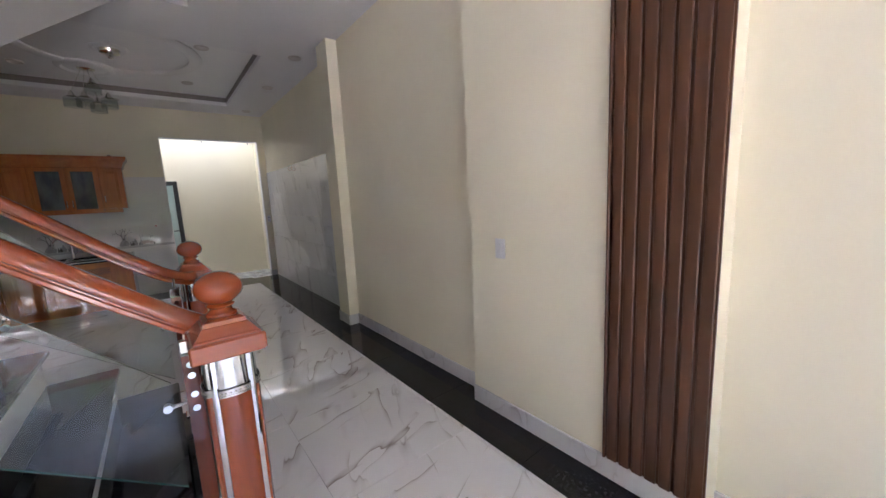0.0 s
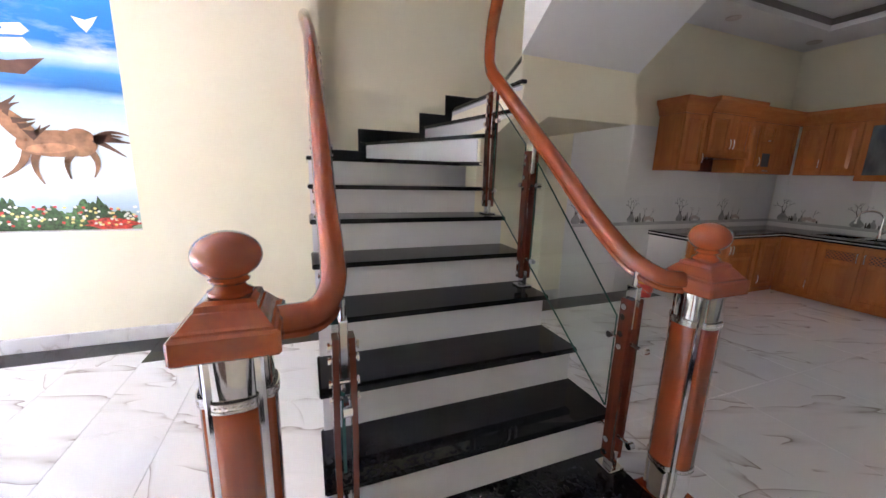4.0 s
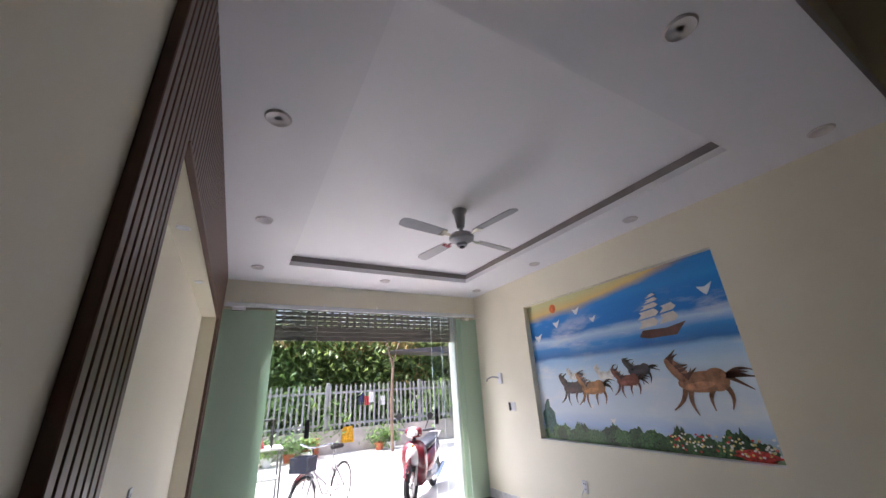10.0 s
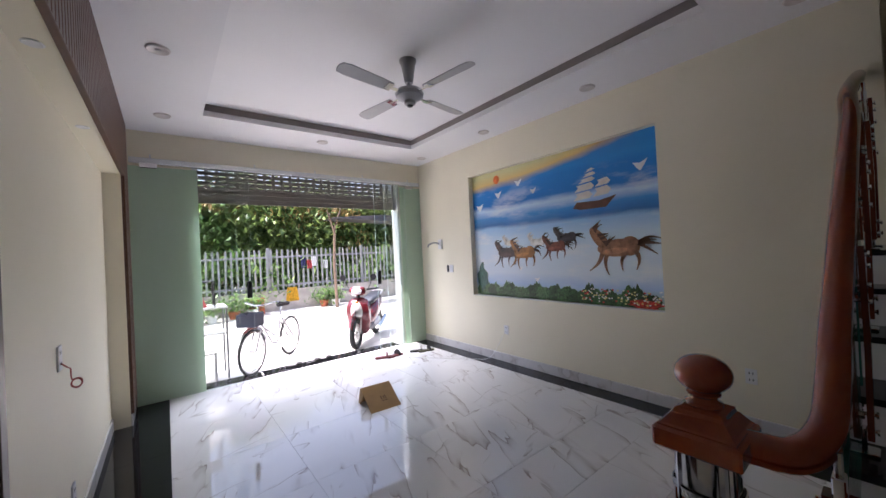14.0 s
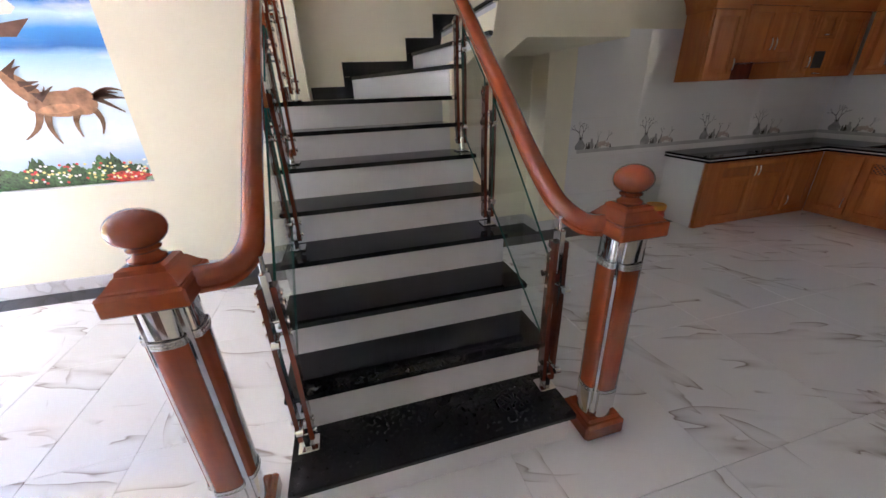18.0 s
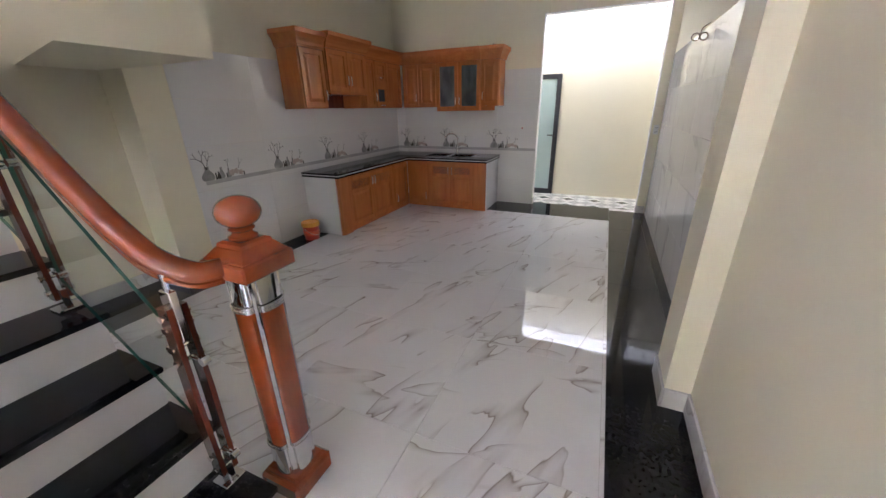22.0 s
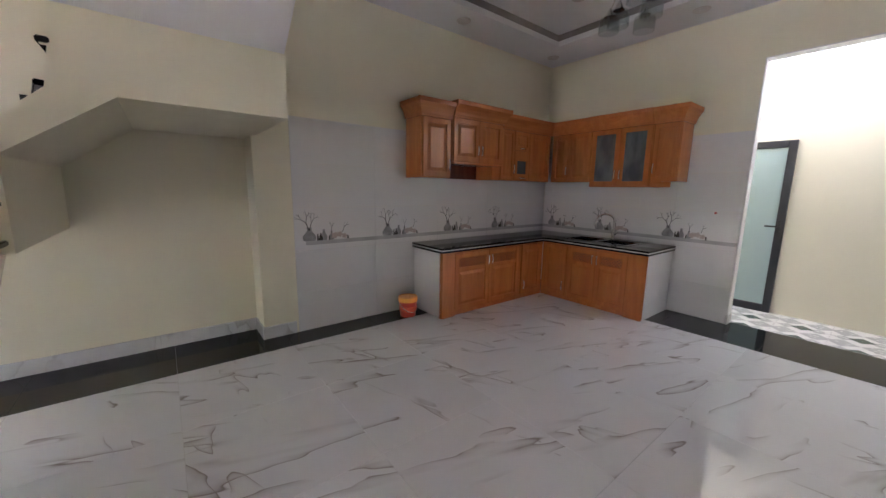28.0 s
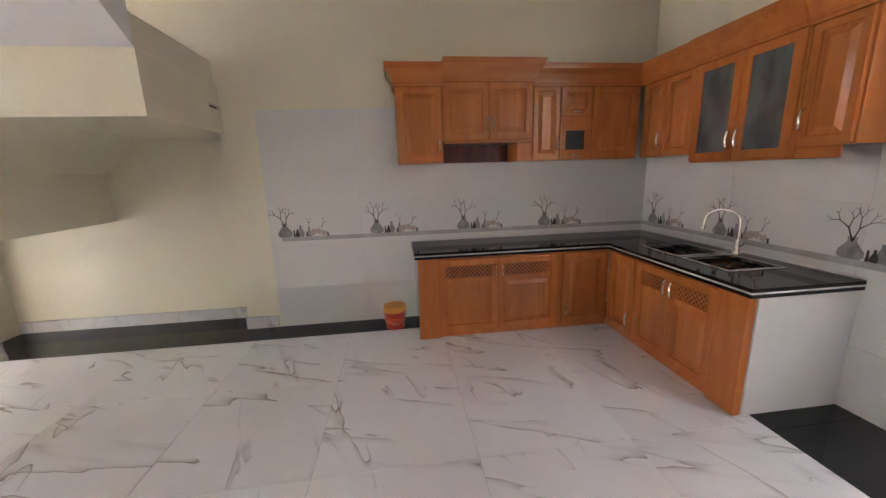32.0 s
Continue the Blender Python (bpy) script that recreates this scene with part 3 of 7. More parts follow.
    prof = [(0.038, 1.084), (0.044, 1.090), (0.044, 1.096), (0.033, 1.102), (0.029, 1.110), (0.039, 1.117), (0.040, 1.121), (0.030, 1.127)]
    for k in range(13):
        a = -1.15 + (math.pi / 2 + 1.15) * k / 12
        prof.append((max(0.003, 0.068 * math.cos(a)), 1.172 + 0.052 * math.sin(a)))
    revolve(b, prof, (x, y, up), 32)
    part("ball", b, M_RAIL, n, "flattened turned wooden ball", round_off=True)
    return n


newel(-1.475, 2.517, "red lacquered wood and steel newel post beside the living room", 0.012)
newel(-1.46, 4.02, "red lacquered wood and steel newel post beside the kitchen")
RAIL_HALF = [(0.022, -0.036), (0.027, -0.031), (0.027, -0.021), (0.021, -0.017), (0.021, -0.013), (0.033, -0.007), (0.036, 0.006), (0.032, 0.022), (0.022, 0.034), (0.008, 0.040)]
RAIL_OUT = RAIL_HALF + [(-a, b_) for a, b_ in RAIL_HALF[::-1]]


def handrail(points, label):
    h = thing("handrail", points[0], label, "handrail", "handrails")
    b = bmesh.new()
    sweep(b, bezier(points, 8), RAIL_OUT)
    part("rail", b, M_RAIL, h, round_off=True)
    return h


def rail_z(x):
    """Height of the handrail's middle over the straight flight."""
    return float(np.interp(-x, [1.55, 1.64, 1.80, 2.05, 2.25, 2.60, 2.88], [1.03, 1.09, 1.21, 1.41, 1.575, 1.855, 2.09]))


handrail([(-1.485, 2.605, 1.016), (-1.510, 2.690, 1.018), (-1.59, 2.735, 1.060), (-1.70, 2.741, 1.14), (-1.85, 2.738, 1.26), (-2.05, 2.739, 1.42), (-2.25, 2.739, 1.585), (-2.60, 2.739, 1.855), (-2.90, 2.739, 2.08), (-3.20, 2.722, 2.27), (-3.60, 2.728, 2.44), (-3.955, 2.735, 2.57)],
         "red lacquered wooden handrail curving down to the newel post")
handrail([(-1.475, 3.935, 1.004), (-1.51, 3.875, 1.010), (-1.60, 3.832, 1.055), (-1.70, 3.82, 1.125), (-1.85, 3.815, 1.24), (-2.05, 3.815, 1.405), (-2.25, 3.815, 1.565), (-2.60, 3.815, 1.85), (-2.82, 3.82, 2.03), (-2.90, 3.845, 2.17), (-2.94, 3.88, 2.36), (-2.96, 3.93, 2.58), (-2.92, 3.97, 2.82), (-2.78, 3.98, 3.08), (-2.4, 3.98, 3.42), (-1.9, 3.98, 3.8)],
         "red lacquered wooden handrail bending up to the upper flight")


def baluster(x, y, z, h, inward):
    """Pair of dark wooden bars on a steel foot, with pins and glass clamps."""
    n = thing("baluster", (x, y, z), "dark wooden twin-bar baluster with steel pins on a tread", "baluster", "balusters")
    b = bmesh.new()
    box(b, x - 0.040, x + 0.040, y - 0.040, y + 0.040, z, z + 0.010, 0.003)
    box(b, x - 0.026, x + 0.026, y - 0.012, y + 0.012, z + 0.009, z + 0.09, 0.003)
    part("foot_plate", b, M_STEEL, n, "steel foot plate")
    for s in (-1, 1):
        bar = bmesh.new()
        prism(bar, [(y + s * 0.013, z + 0.05), (y + s * 0.030, z + 0.05), (y + s * 0.034, z + h * 0.5), (y + s * 0.030, z + h - 0.10), (y + s * 0.013, z + h - 0.10), (y + s * 0.017, z + h * 0.5)], "x", x - 0.024, x + 0.024)
        part("bar", bar, M_DARKPOST, n)
    b = bmesh.new()
    box(b, x - 0.024, x + 0.024, y - 0.012, y + 0.012, z + h - 0.22, z + h - 0.05, 0.003)
    rod(b, (x, y, z + h - 0.05), (x, y, z + h + 0.005), 0.009)
    part("head", b, M_STEEL, n, "steel head block and pin")
    for f in (0.08, 0.14, 0.55, h - 0.24, h - 0.17, h - 0.13):
        b = bmesh.new()
        rod(b, (x, y - 0.040, z + f), (x, y + 0.040, z + f), 0.007, 8)
        for s in (-1, 1):
            rod(b, (x, y + s * 0.036, z + f), (x, y + s * 0.042, z + f), 0.012, 10)
        part("pin", b, M_STEEL, n)
    for f in (0.16, h - 0.28):
        for s in (-1, 1):
            b = bmesh.new()
            rod(b, (x + s * 0.02, y, z + f), (x + s * 0.085, y, z + f + s * -0.0), 0.007, 8)
            rod(b, (x + s * 0.080, y - 0.012, z + f), (x + s * 0.080, y + 0.012, z + f), 0.014, 12)
            part("glass_clamp", b, M_STEEL, n)
    return n


def stair_glass(x0, x1, y, label):
    def lo(x):
        return RISE + (X1 - x) / GO * RISE + 0.055
    pts = [(x0, lo(x0)), (x1, lo(x1)), (x1, rail_z(x1) - 0.13), (x0, rail_z(x0) - 0.13 if x0 < -1.7 else 0.83)]
    b = bmesh.new()
    prism(b, pts, "y", y - 0.005, y + 0.005)
    b.normal_update()
    for f in b.faces:
        if abs(f.normal.y) < 0.5:
            f.material_index = 1
    ob = tagged(part("glass_panel", b, [M_GLASS, M_GEDGE]), label, "glass panel", "stair glass panels")
    ob.visible_shadow = False
    return ob


for y in (2.755, 3.82):
    for x, n in ((-1.57, 1), (-2.305, 4), (-2.775, 6)):
        baluster(x, y, step_z(n), rail_z(x) - step_z(n) - 0.02, y)
    stair_glass(-1.63, -2.245, y, "clear tempered glass stair panel with green edges")
    stair_glass(-2.365, -2.715, y, "clear tempered glass stair panel with green edges")
for x, n in ((-3.12, 8), (-3.62, 8)):
    baluster(x, 2.765, n * RISE, float(np.interp(-x, [2.9, 3.2, 3.6, 3.97], [2.08, 2.27, 2.44, 2.57])) - n * RISE - 0.02, 1)
b = bmesh.new()
prism(b, [(-3.18, 1.56), (-3.56, 1.56), (-3.56, 2.28), (-3.18, 2.12)], "y", 2.76, 2.77)
tagged(part("glass_panel", b, M_GLASS), "clear tempered glass stair panel above the winders", "glass panel", "stair glass panels")

# ---- kitchen ----
DOOR_T = 0.02


def panel_door(parent, w, h, at, handle=None, lattice=False, glazed=False):
    """Framed door with a raised middle panel; local x along the width, z up, y outwards. handle: side on which the pull sits."""
    f = min(0.055, w * 0.17)
    b = bmesh.new()
    lat = (h - f - 0.105) if lattice else None
    steps = [(0, 0.0), (0, DOOR_T - 0.003), (0.003, DOOR_T), (f - 0.003, DOOR_T), (f, DOOR_T - 0.003)]
    g = min(0.035, (w - 2 * f) * 0.25)
    raised = [(f, 0.006), (f + 0.008, 0.006), (f + g, 0.016), (f + g + 0.004, 0.018)]
    def rect(inset, depth, top):
        return [b.verts.new(v) for v in ((inset, depth, inset), (w - inset, depth, inset), (w - inset, depth, top - inset), (inset, depth, top - inset))]
    def skin(rings):
        for a, c in zip(rings, rings[1:]):
            for k in range(4):
                b.faces.new((a[k], a[(k + 1) % 4], c[(k + 1) % 4], c[k]))
    def finish(name, parent):
        bmesh.ops.recalc_face_normals(b, faces=b.faces[:])
        bmesh.ops.transform(b, matrix=at, verts=b.verts[:])
        return part(name, b, M_CAB, parent)
    # a mitred frame; a plain door carries its raised field in the same piece
    if glazed or lattice:
        rings = [rect(i_, y_, h) for i_, y_ in steps] + [rect(f, 0.0, h)]
        skin(rings + [rings[0]])
    else:
        rings = [rect(i_, y_, h) for i_, y_ in steps + raised]
        skin(rings)
        b.faces.new(rings[-1])
    d = finish("door", parent)
    if lattice:
        b = boxes((f, w - f, 0.0, DOOR_T, lat - f * 0.8, lat), bevel=0.003)
        finish("cross_rail", d)
        b = bmesh.new()
        rings = [rect(i_, y_, lat - f * 0.8 + f) for i_, y_ in raised]
        skin(rings)
        b.faces.new(rings[-1])
        finish("panel", d)
    if lattice:
        b = bmesh.new()
        z0, z1, x0, x1 = lat, h - f, f, w - f
        hgt = z1 - z0
        step = 0.036
        k = x0 - hgt
        while k < x1:
            for s in (0, 1):
                a0, a1 = k, k + hgt
                u0, u1 = max(a0, x0), min(a1, x1)
                if u1 - u0 > 0.004:
                    zz = lambda u: z0 + (u - a0) if s == 0 else z1 - (u - a0)
                    p, q = (u0, zz(u0)), (u1, zz(u1))
                    t = 0.0042
                    n = (-(q[1] - p[1]), q[0] - p[0])
                    ln = math.hypot(*n)
                    n = (n[0] / ln * t, n[1] / ln * t)
                    prism(b, [(p[0] + n[0], p[1] + n[1]), (q[0] + n[0], q[1] + n[1]), (q[0] - n[0], q[1] - n[1]), (p[0] - n[0], p[1] - n[1])], "y", 0.008 + 0.002 * s, 0.014 + 0.002 * s)
            k += step
        bmesh.ops.transform(b, matrix=at, verts=b.verts[:])
        part("lattice", b, M_CAB, d, "diamond wooden lattice vent")
        # near-black board puts the cabinet's inner shade behind the lattice holes
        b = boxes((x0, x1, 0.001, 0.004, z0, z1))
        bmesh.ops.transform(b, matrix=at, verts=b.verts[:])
        part("vent_shadow_board", b, M_VENT_SHADE, d, "dark board standing for the shade behind the lattice")
    if glazed:
        b = boxes((f, w - f, 0.007, 0.011, f, h - f))
        bmesh.ops.transform(b, matrix=at, verts=b.verts[:])
        part("pane", b, M_DGLASS, d, "dim grey glass pane")
    if handle is not None:
        hx = (w - f * 0.5) if handle == "r" else f * 0.5
        hz = {"low": 0.13, "high": h - 0.11, "mid": h * 0.5}["high" if lattice or h < 0.0 else "low"]
        b = bmesh.new()
        pts = [(hx, DOOR_T - 0.002, hz - 0.052), (hx, DOOR_T + 0.020, hz - 0.044), (hx, DOOR_T + 0.028, hz), (hx, DOOR_T + 0.020, hz + 0.044), (hx, DOOR_T - 0.002, hz + 0.052)]
        sweep(b, bezier(pts, 5), circle(0.0075, 8), up=Vector((1, 0, 0)))
        bmesh.ops.transform(b, matrix=at, verts=b.verts[:])
        part("handle", b, M_BRASS, d, "satin champagne metal bow handle", round_off=True)
    return d


M_DGLASS, _t, _b = nodes_of("dim_cabinet_glass", 0.04, 0, 0.6)
_b.inputs["Base Color"].default_value = (0.075, 0.085, 0.085, 1)
_n = node(_t, "ShaderNodeTexNoise", Scale=9.0, Detail=2.0)
_t.links.new(coords(_t, (1, 1, 0.4)), _n.inputs["Vector"])
_r = ramp(_t, _n.outputs[0], [(0.35, (0.10, 0.115, 0.115)), (0.7, (0.20, 0.22, 0.22))])
_t.links.new(_r.outputs[0], _b.inputs["Base Color"])
LEFT = Matrix(((0, 1, 0, 0), (1, 0, 0, 0), (0, 0, 1, 0), (0, 0, 0, 1)))       # width along +y, facing +x


def on_left(x, y, z):
    return Matrix.Translation((x, y, z)) @ LEFT


def on_back(x, y, z):
    """Width along +x, facing -y."""
    return Matrix.Translation((x, y, z)) @ Matrix.Diagonal((1, -1, 1, 1))


def crown(parent, run, front, back, z, sides=(False, False), axis="y", sign=1):
    """Stepped cornice along a run; grows outwards towards its top."""
    b = bmesh.new()
    # fillet, cove and top lip as mitred layers with sloping faces
    prof = [(0.0, 0.010), (0.018, 0.014), (0.020, 0.020), (0.050, 0.026), (0.085, 0.042), (0.118, 0.066), (0.122, 0.072), (0.148, 0.074), (0.165, 0.074)]
    rings = []
    for dz, out in prof:
        a, c = run[0] - (out if sides[0] else 0), run[1] + (out if sides[1] else 0)
        if axis == "y":
            pts = ((back, a), (front + out, a), (front + out, c), (back, c))
        else:
            pts = ((a, back), (a, front - out), (c, front - out), (c, back))
        rings.append([b.verts.new((p[0], p[1], z + dz)) for p in pts])
    for lo, hi in zip(rings, rings[1:]):
        for k in range(4):
            b.faces.new((lo[k], lo[(k + 1) % 4], hi[(k + 1) % 4], hi[k]))
    b.faces.new(rings[0][::-1])
    b.faces.new(rings[-1])
    bmesh.ops.recalc_face_normals(b, faces=b.faces[:])
    part("cornice", b, M_CABX, parent, "stepped wooden cornice")


UX, UY, UZ, UT = -3.50, 8.70, 1.487, 2.095        # fronts, bottom and top of the wall cabinets


def upper_left(y0, y1, z0, front, doors, label, extra=0.0, side0=False, gaps=None):
    u = thing("wall_cabinet", (X_K + 0.15, (y0 + y1) / 2, z0), label, "wall cabinet", "wall cabinets")
    part("body", boxes((X_K + 0.009, front - DOOR_T - 0.001, y0, y1 - 0.001, z0, UT + extra), bevel=0.003), M_CAB, u)
    for a, b_, z, top, hd in doors:
        panel_door(u, b_ - a - 0.004, top - z - 0.004, on_left(front - DOOR_T, a + 0.002, z + 0.002), hd)
    crown(u, (y0, y1), front, X_K + 0.009, UT + extra, (side0, extra > 0))
    return u


upper_left(6.545, 6.93, UZ, UX, [(6.56, 6.925, UZ + 0.01, UT, "r")], "single-door honey wood wall cabinet with a stepped cornice", side0=True)
hood = upper_left(6.93, 7.70, 1.66, UX + 0.03, [(6.94, 7.315, 1.67, UT + 0.03, "r"), (7.315, 7.69, 1.67, UT + 0.03, "l")], "two-door honey wood wall cabinet over an open hood recess", extra=0.03)
b = boxes((X_K + 0.009, X_K + 0.02, 6.932, 7.58, UZ + 0.005, 1.658))
part("hood_back", b, M_DARKPOST, hood, "dark red-brown board in the hood recess")
part("hood_trim", boxes((X_K + 0.009, UX + 0.045, 6.932, 7.698, 1.642, 1.66), bevel=0.004), M_CABX, hood)
part("hood_cheek", boxes((X_K + 0.009, UX - 0.02, 7.58, 7.698, UZ, 1.641), bevel=0.003), M_CAB, hood)
cc = upper_left(7.70, 8.70, UZ, UX, [(7.71, 7.95, UZ + 0.01, UT, "r"), (7.955, 8.24, 1.86, UT, None), (8.245, 8.675, UZ + 0.01, UT, None)], "honey wood corner wall cabinet with a small open niche")
b = boxes((UX - 0.019, UX + 0.003, 7.955, 8.24, UZ + 0.01, 1.575), (UX - 0.019, UX + 0.003, 7.955, 8.24, 1.735, 1.855), (UX - 0.019, UX + 0.003, 7.955, 8.01, 1.575, 1.735), (UX - 0.019, UX + 0.003, 8.185, 8.24, 1.575, 1.735), bevel=0.004)
part("niche_frame", b, M_CAB, cc)
# shallow black panel takes the place of the niche's shaded depth
part("niche_shade_panel", boxes((UX - 0.0195, UX - 0.010, 8.01, 8.185, 1.575, 1.735)), M_DARKP, cc, "black panel standing for the shade inside the open niche")
for z in (1.525, 1.885):
    b = bmesh.new()
    sweep(b, bezier([(UX + 0.002, 8.055, z), (UX + 0.022, 8.065, z), (UX + 0.027, 8.10, z), (UX + 0.022, 8.135, z), (UX + 0.002, 8.145, z)], 5), circle(0.007, 8))
    part("handle", b, M_BRASS, cc, "satin champagne metal bow handle", round_off=True)


def upper_back(x0, x1, z0, front, doors, label, side1=False, extra=0.0):
    u = thing("wall_cabinet", ((x0 + x1) / 2, Y_B - 0.15, z0), label, "wall cabinet", "wall cabinets")
    part("body", boxes((x0 + 0.001, x1, front + DOOR_T + 0.001, Y_B - 0.009, z0, UT + extra), bevel=0.003), M_CAB, u)
    for a, c, z, top, hd, gl in doors:
        panel_door(u, c - a - 0.004, top - z - 0.004, on_back(a + 0.002, front + DOOR_T, z + 0.002), hd, glazed=gl)
    crown(u, (x0, x1), front, Y_B - 0.009, UT + extra, (False, side1), "x")
    return u


upper_back(UX + 0.001, -2.91, UZ, UY, [(UX + 0.04, -3.22, UZ + 0.01, UT, "r", False), (-3.215, -2.92, UZ + 0.01, UT, None, False)], "two-door honey wood wall cabinet in the corner")
upper_back(-2.91, -2.20, 1.425, UY - 0.015, [(-2.90, -2.55, 1.435, UT, "r", True), (-2.55, -2.205, 1.435, UT, "l", True)], "glazed two-door honey wood wall cabinet")
ue = upper_back(-2.20, -1.93, UZ, UY, [(-2.19, -1.94, UZ + 0.01, UT, "l", False)], "narrow honey wood end wall cabinet", side1=True)
part("valance", boxes((-2.199, -1.99, UY + 0.022, UY + 0.04, 1.425, UZ - 0.001), bevel=0.003), M_CABX, ue)

# base units under the worktop
BX, BY, CT = -3.275, 8.345, 0.768
def base_left(y0, y1, doors, label):
    u = thing("base_cabinet", (X_K + 0.3, (y0 + y1) / 2, 0), label, "base cabinet", "base cabinets")
    part("frame", boxes((BX - 0.05, BX - DOOR_T - 0.001, y0, y1 - 0.001, 0.0, CT - 0.056), bevel=0.002), M_CAB, u)
    for a, c, hd, lat in doors:
        panel_door(u, c - a - 0.004, CT - 0.056 - 0.075, on_left(BX - DOOR_T, a + 0.002, 0.055), hd, lat)
    return u
u = base_left(6.655, 7.90, [(6.83, 7.345, "r", True), (7.345, 7.865, "l", True)], "two-door honey wood base cabinet with lattice vents")
part("stile", boxes((BX - 0.019, BX + 0.004, 6.655, 6.83, 0.0, CT - 0.057), bevel=0.004), M_CAB, u)
u = base_left(7.90, BY + 0.02, [(7.925, 8.33, "l", False)], "single-door honey wood base cabinet in the corner")
def base_back(x0, x1, doors, label):
    u = thing("base_cabinet", ((x0 + x1) / 2, Y_B - 0.3, 0), label, "base cabinet", "base cabinets")
    part("frame", boxes((x0, x1 - 0.001, BY + DOOR_T + 0.001, BY + 0.05, 0.0, CT - 0.056), bevel=0.002), M_CAB, u)
    for a, c, hd, lat in doors:
        panel_door(u, c - a - 0.004, CT - 0.056 - 0.075, on_back(a + 0.002, BY + DOOR_T, 0.055), hd, lat)
    return u
base_back(BX - 0.02, -2.91, [(BX + 0.04, -2.925, "r", False)], "single-door honey wood base cabinet beside the sink")
u = base_back(-2.91, -1.99, [(-2.90, -2.545, "r", True), (-2.545, -2.18, "l", True)], "two-door honey wood base cabinet under the sink")
part("stile", boxes((-2.175, -1.985, BY - 0.004, BY + 0.019, 0.0, CT - 0.057), bevel=0.004), M_CAB, u)
# masonry ends of the worktop
tagged(part("counter_end_wall", boxes((X_K + 0.009, BX - 0.03, 6.655, 6.74, 0, CT - 0.055), bevel=0.003), M_WTILE), "white tiled end wall under the worktop", "counter end", "counter ends")
tagged(part("counter_end_wall", boxes((-2.06, -1.982, BY + 0.052, Y_B - 0.009, 0, CT - 0.055), bevel=0.003), M_WTILE), "white tiled end wall under the worktop near the doorway", "counter end", "counter ends")


def worktop():
    w = thing("worktop", (-3.0, 8.6, CT), "black granite L-shaped worktop with a pale edge line", "worktop")
    b = bmesh.new()
    sx0, sx1, sy0, sy1 = -3.06, -2.27, 8.50, 8.88
    mid = -2.665
    for it in ((X_K + 0.008, BX + 0.02, 6.63, BY - 0.02), (X_K + 0.008, sx0, BY - 0.02, Y_B - 0.008), (sx0, sx1, BY - 0.02, sy0), (sx0, sx1, sy1, Y_B - 0.008), (sx1, -1.965, BY - 0.02, Y_B - 0.008), (mid - 0.02, mid + 0.02, sy0, sy1)):
        box(b, *it, CT - 0.054, CT)
    bmesh.ops.remove_doubles(b, verts=b.verts[:], dist=1e-5)
    part("slab", b, M_BLACK, w)
    b = boxes((BX + 0.02, BX + 0.0225, 6.63, BY - 0.02, CT - 0.031, CT - 0.022), (BX + 0.02, -1.965, BY - 0.0225, BY - 0.02, CT - 0.031, CT - 0.022), (-1.965, -1.9625, BY - 0.02, Y_B - 0.01, CT - 0.031, CT - 0.022), (X_K + 0.01, BX + 0.02, 6.6275, 6.63, CT - 0.031, CT - 0.022))
    part("edge_line", b, M_WTILE, w, "pale inlaid edge line")
    s = thing("sink", (mid, 8.69, CT), "stainless steel double-bowl sink set into the worktop", "sink")
    for x0, x1 in ((sx0, mid - 0.02), (mid + 0.02, sx1)):
        b = bmesh.new()
        box(b, x0 + 0.004, x1 - 0.004, sy0 + 0.004, sy1 - 0.004, CT - 0.19, CT + 0.003, 0.02)
        bmesh.ops.delete(b, geom=[f for f in b.faces if f.normal.z > 0.9 and f.calc_center_median().z > CT - 0.01], context="FACES")
        part("bowl", b, M_STEEL, s)
        b = bmesh.new()
        for it in ((x0 - 0.012, x1 + 0.012, sy0 - 0.012, sy0 + 0.008), (x0 - 0.012, x1 + 0.012, sy1 - 0.008, sy1 + 0.012), (x0 - 0.012, x0 + 0.008, sy0 + 0.008, sy1 - 0.008), (x1 - 0.008, x1 + 0.012, sy0 + 0.008, sy1 - 0.008)):
            box(b, *it, CT + 0.0005, CT + 0.004)
        part("rim", b, M_STEEL, s)
        b = bmesh.new()
        revolve(b, [(0.03, CT - 0.188), (0.03, CT - 0.184), (0.012, CT - 0.184)], ((x0 + x1) / 2, 8.69, 0), 16)
        part("drain", b, M_BRUSH, s)
    f = thing("tap", (-2.66, 8.945, CT), "chrome swan-neck kitchen tap behind the sink", "tap")
    b = bmesh.new()
    revolve(b, [(0.028, 0), (0.028, 0.01), (0.020, 0.02), (0.018, 0.09), (0.012, 0.11)], (-2.66, 8.945, CT), 16)
    part("base", b, M_STEEL, f, round_off=True)
    b = bmesh.new()
    arc = [(-2.66, 8.945, CT + 0.10)] + [(-2.66 - 0.085 + 0.085 * math.cos(a), 8.945 - 0.06 * (1 - math.cos(a)), CT + 0.23 + 0.085 * math.sin(a)) for a in [math.pi * k / 8 for k in range(9)]] + [(-2.835, 8.82, CT + 0.18)]
    sweep(b, bezier(arc, 4), circle(0.0105, 10), up=Vector((0.3, 1, 0)))
    part("neck", b, M_STEEL, f, round_off=True)
    b = bmesh.new()
    rod(b, (-2.64, 8.945, CT + 0.06), (-2.59, 8.93, CT + 0.10), 0.008)
    part("lever", b, M_STEEL, f)
    b = bmesh.new()
    rod(b, (-2.835, 8.82, CT + 0.19), (-2.835, 8.82, CT + 0.155), 0.015, 12)
    part("nozzle", b, M_BRUSH, f)


worktop()


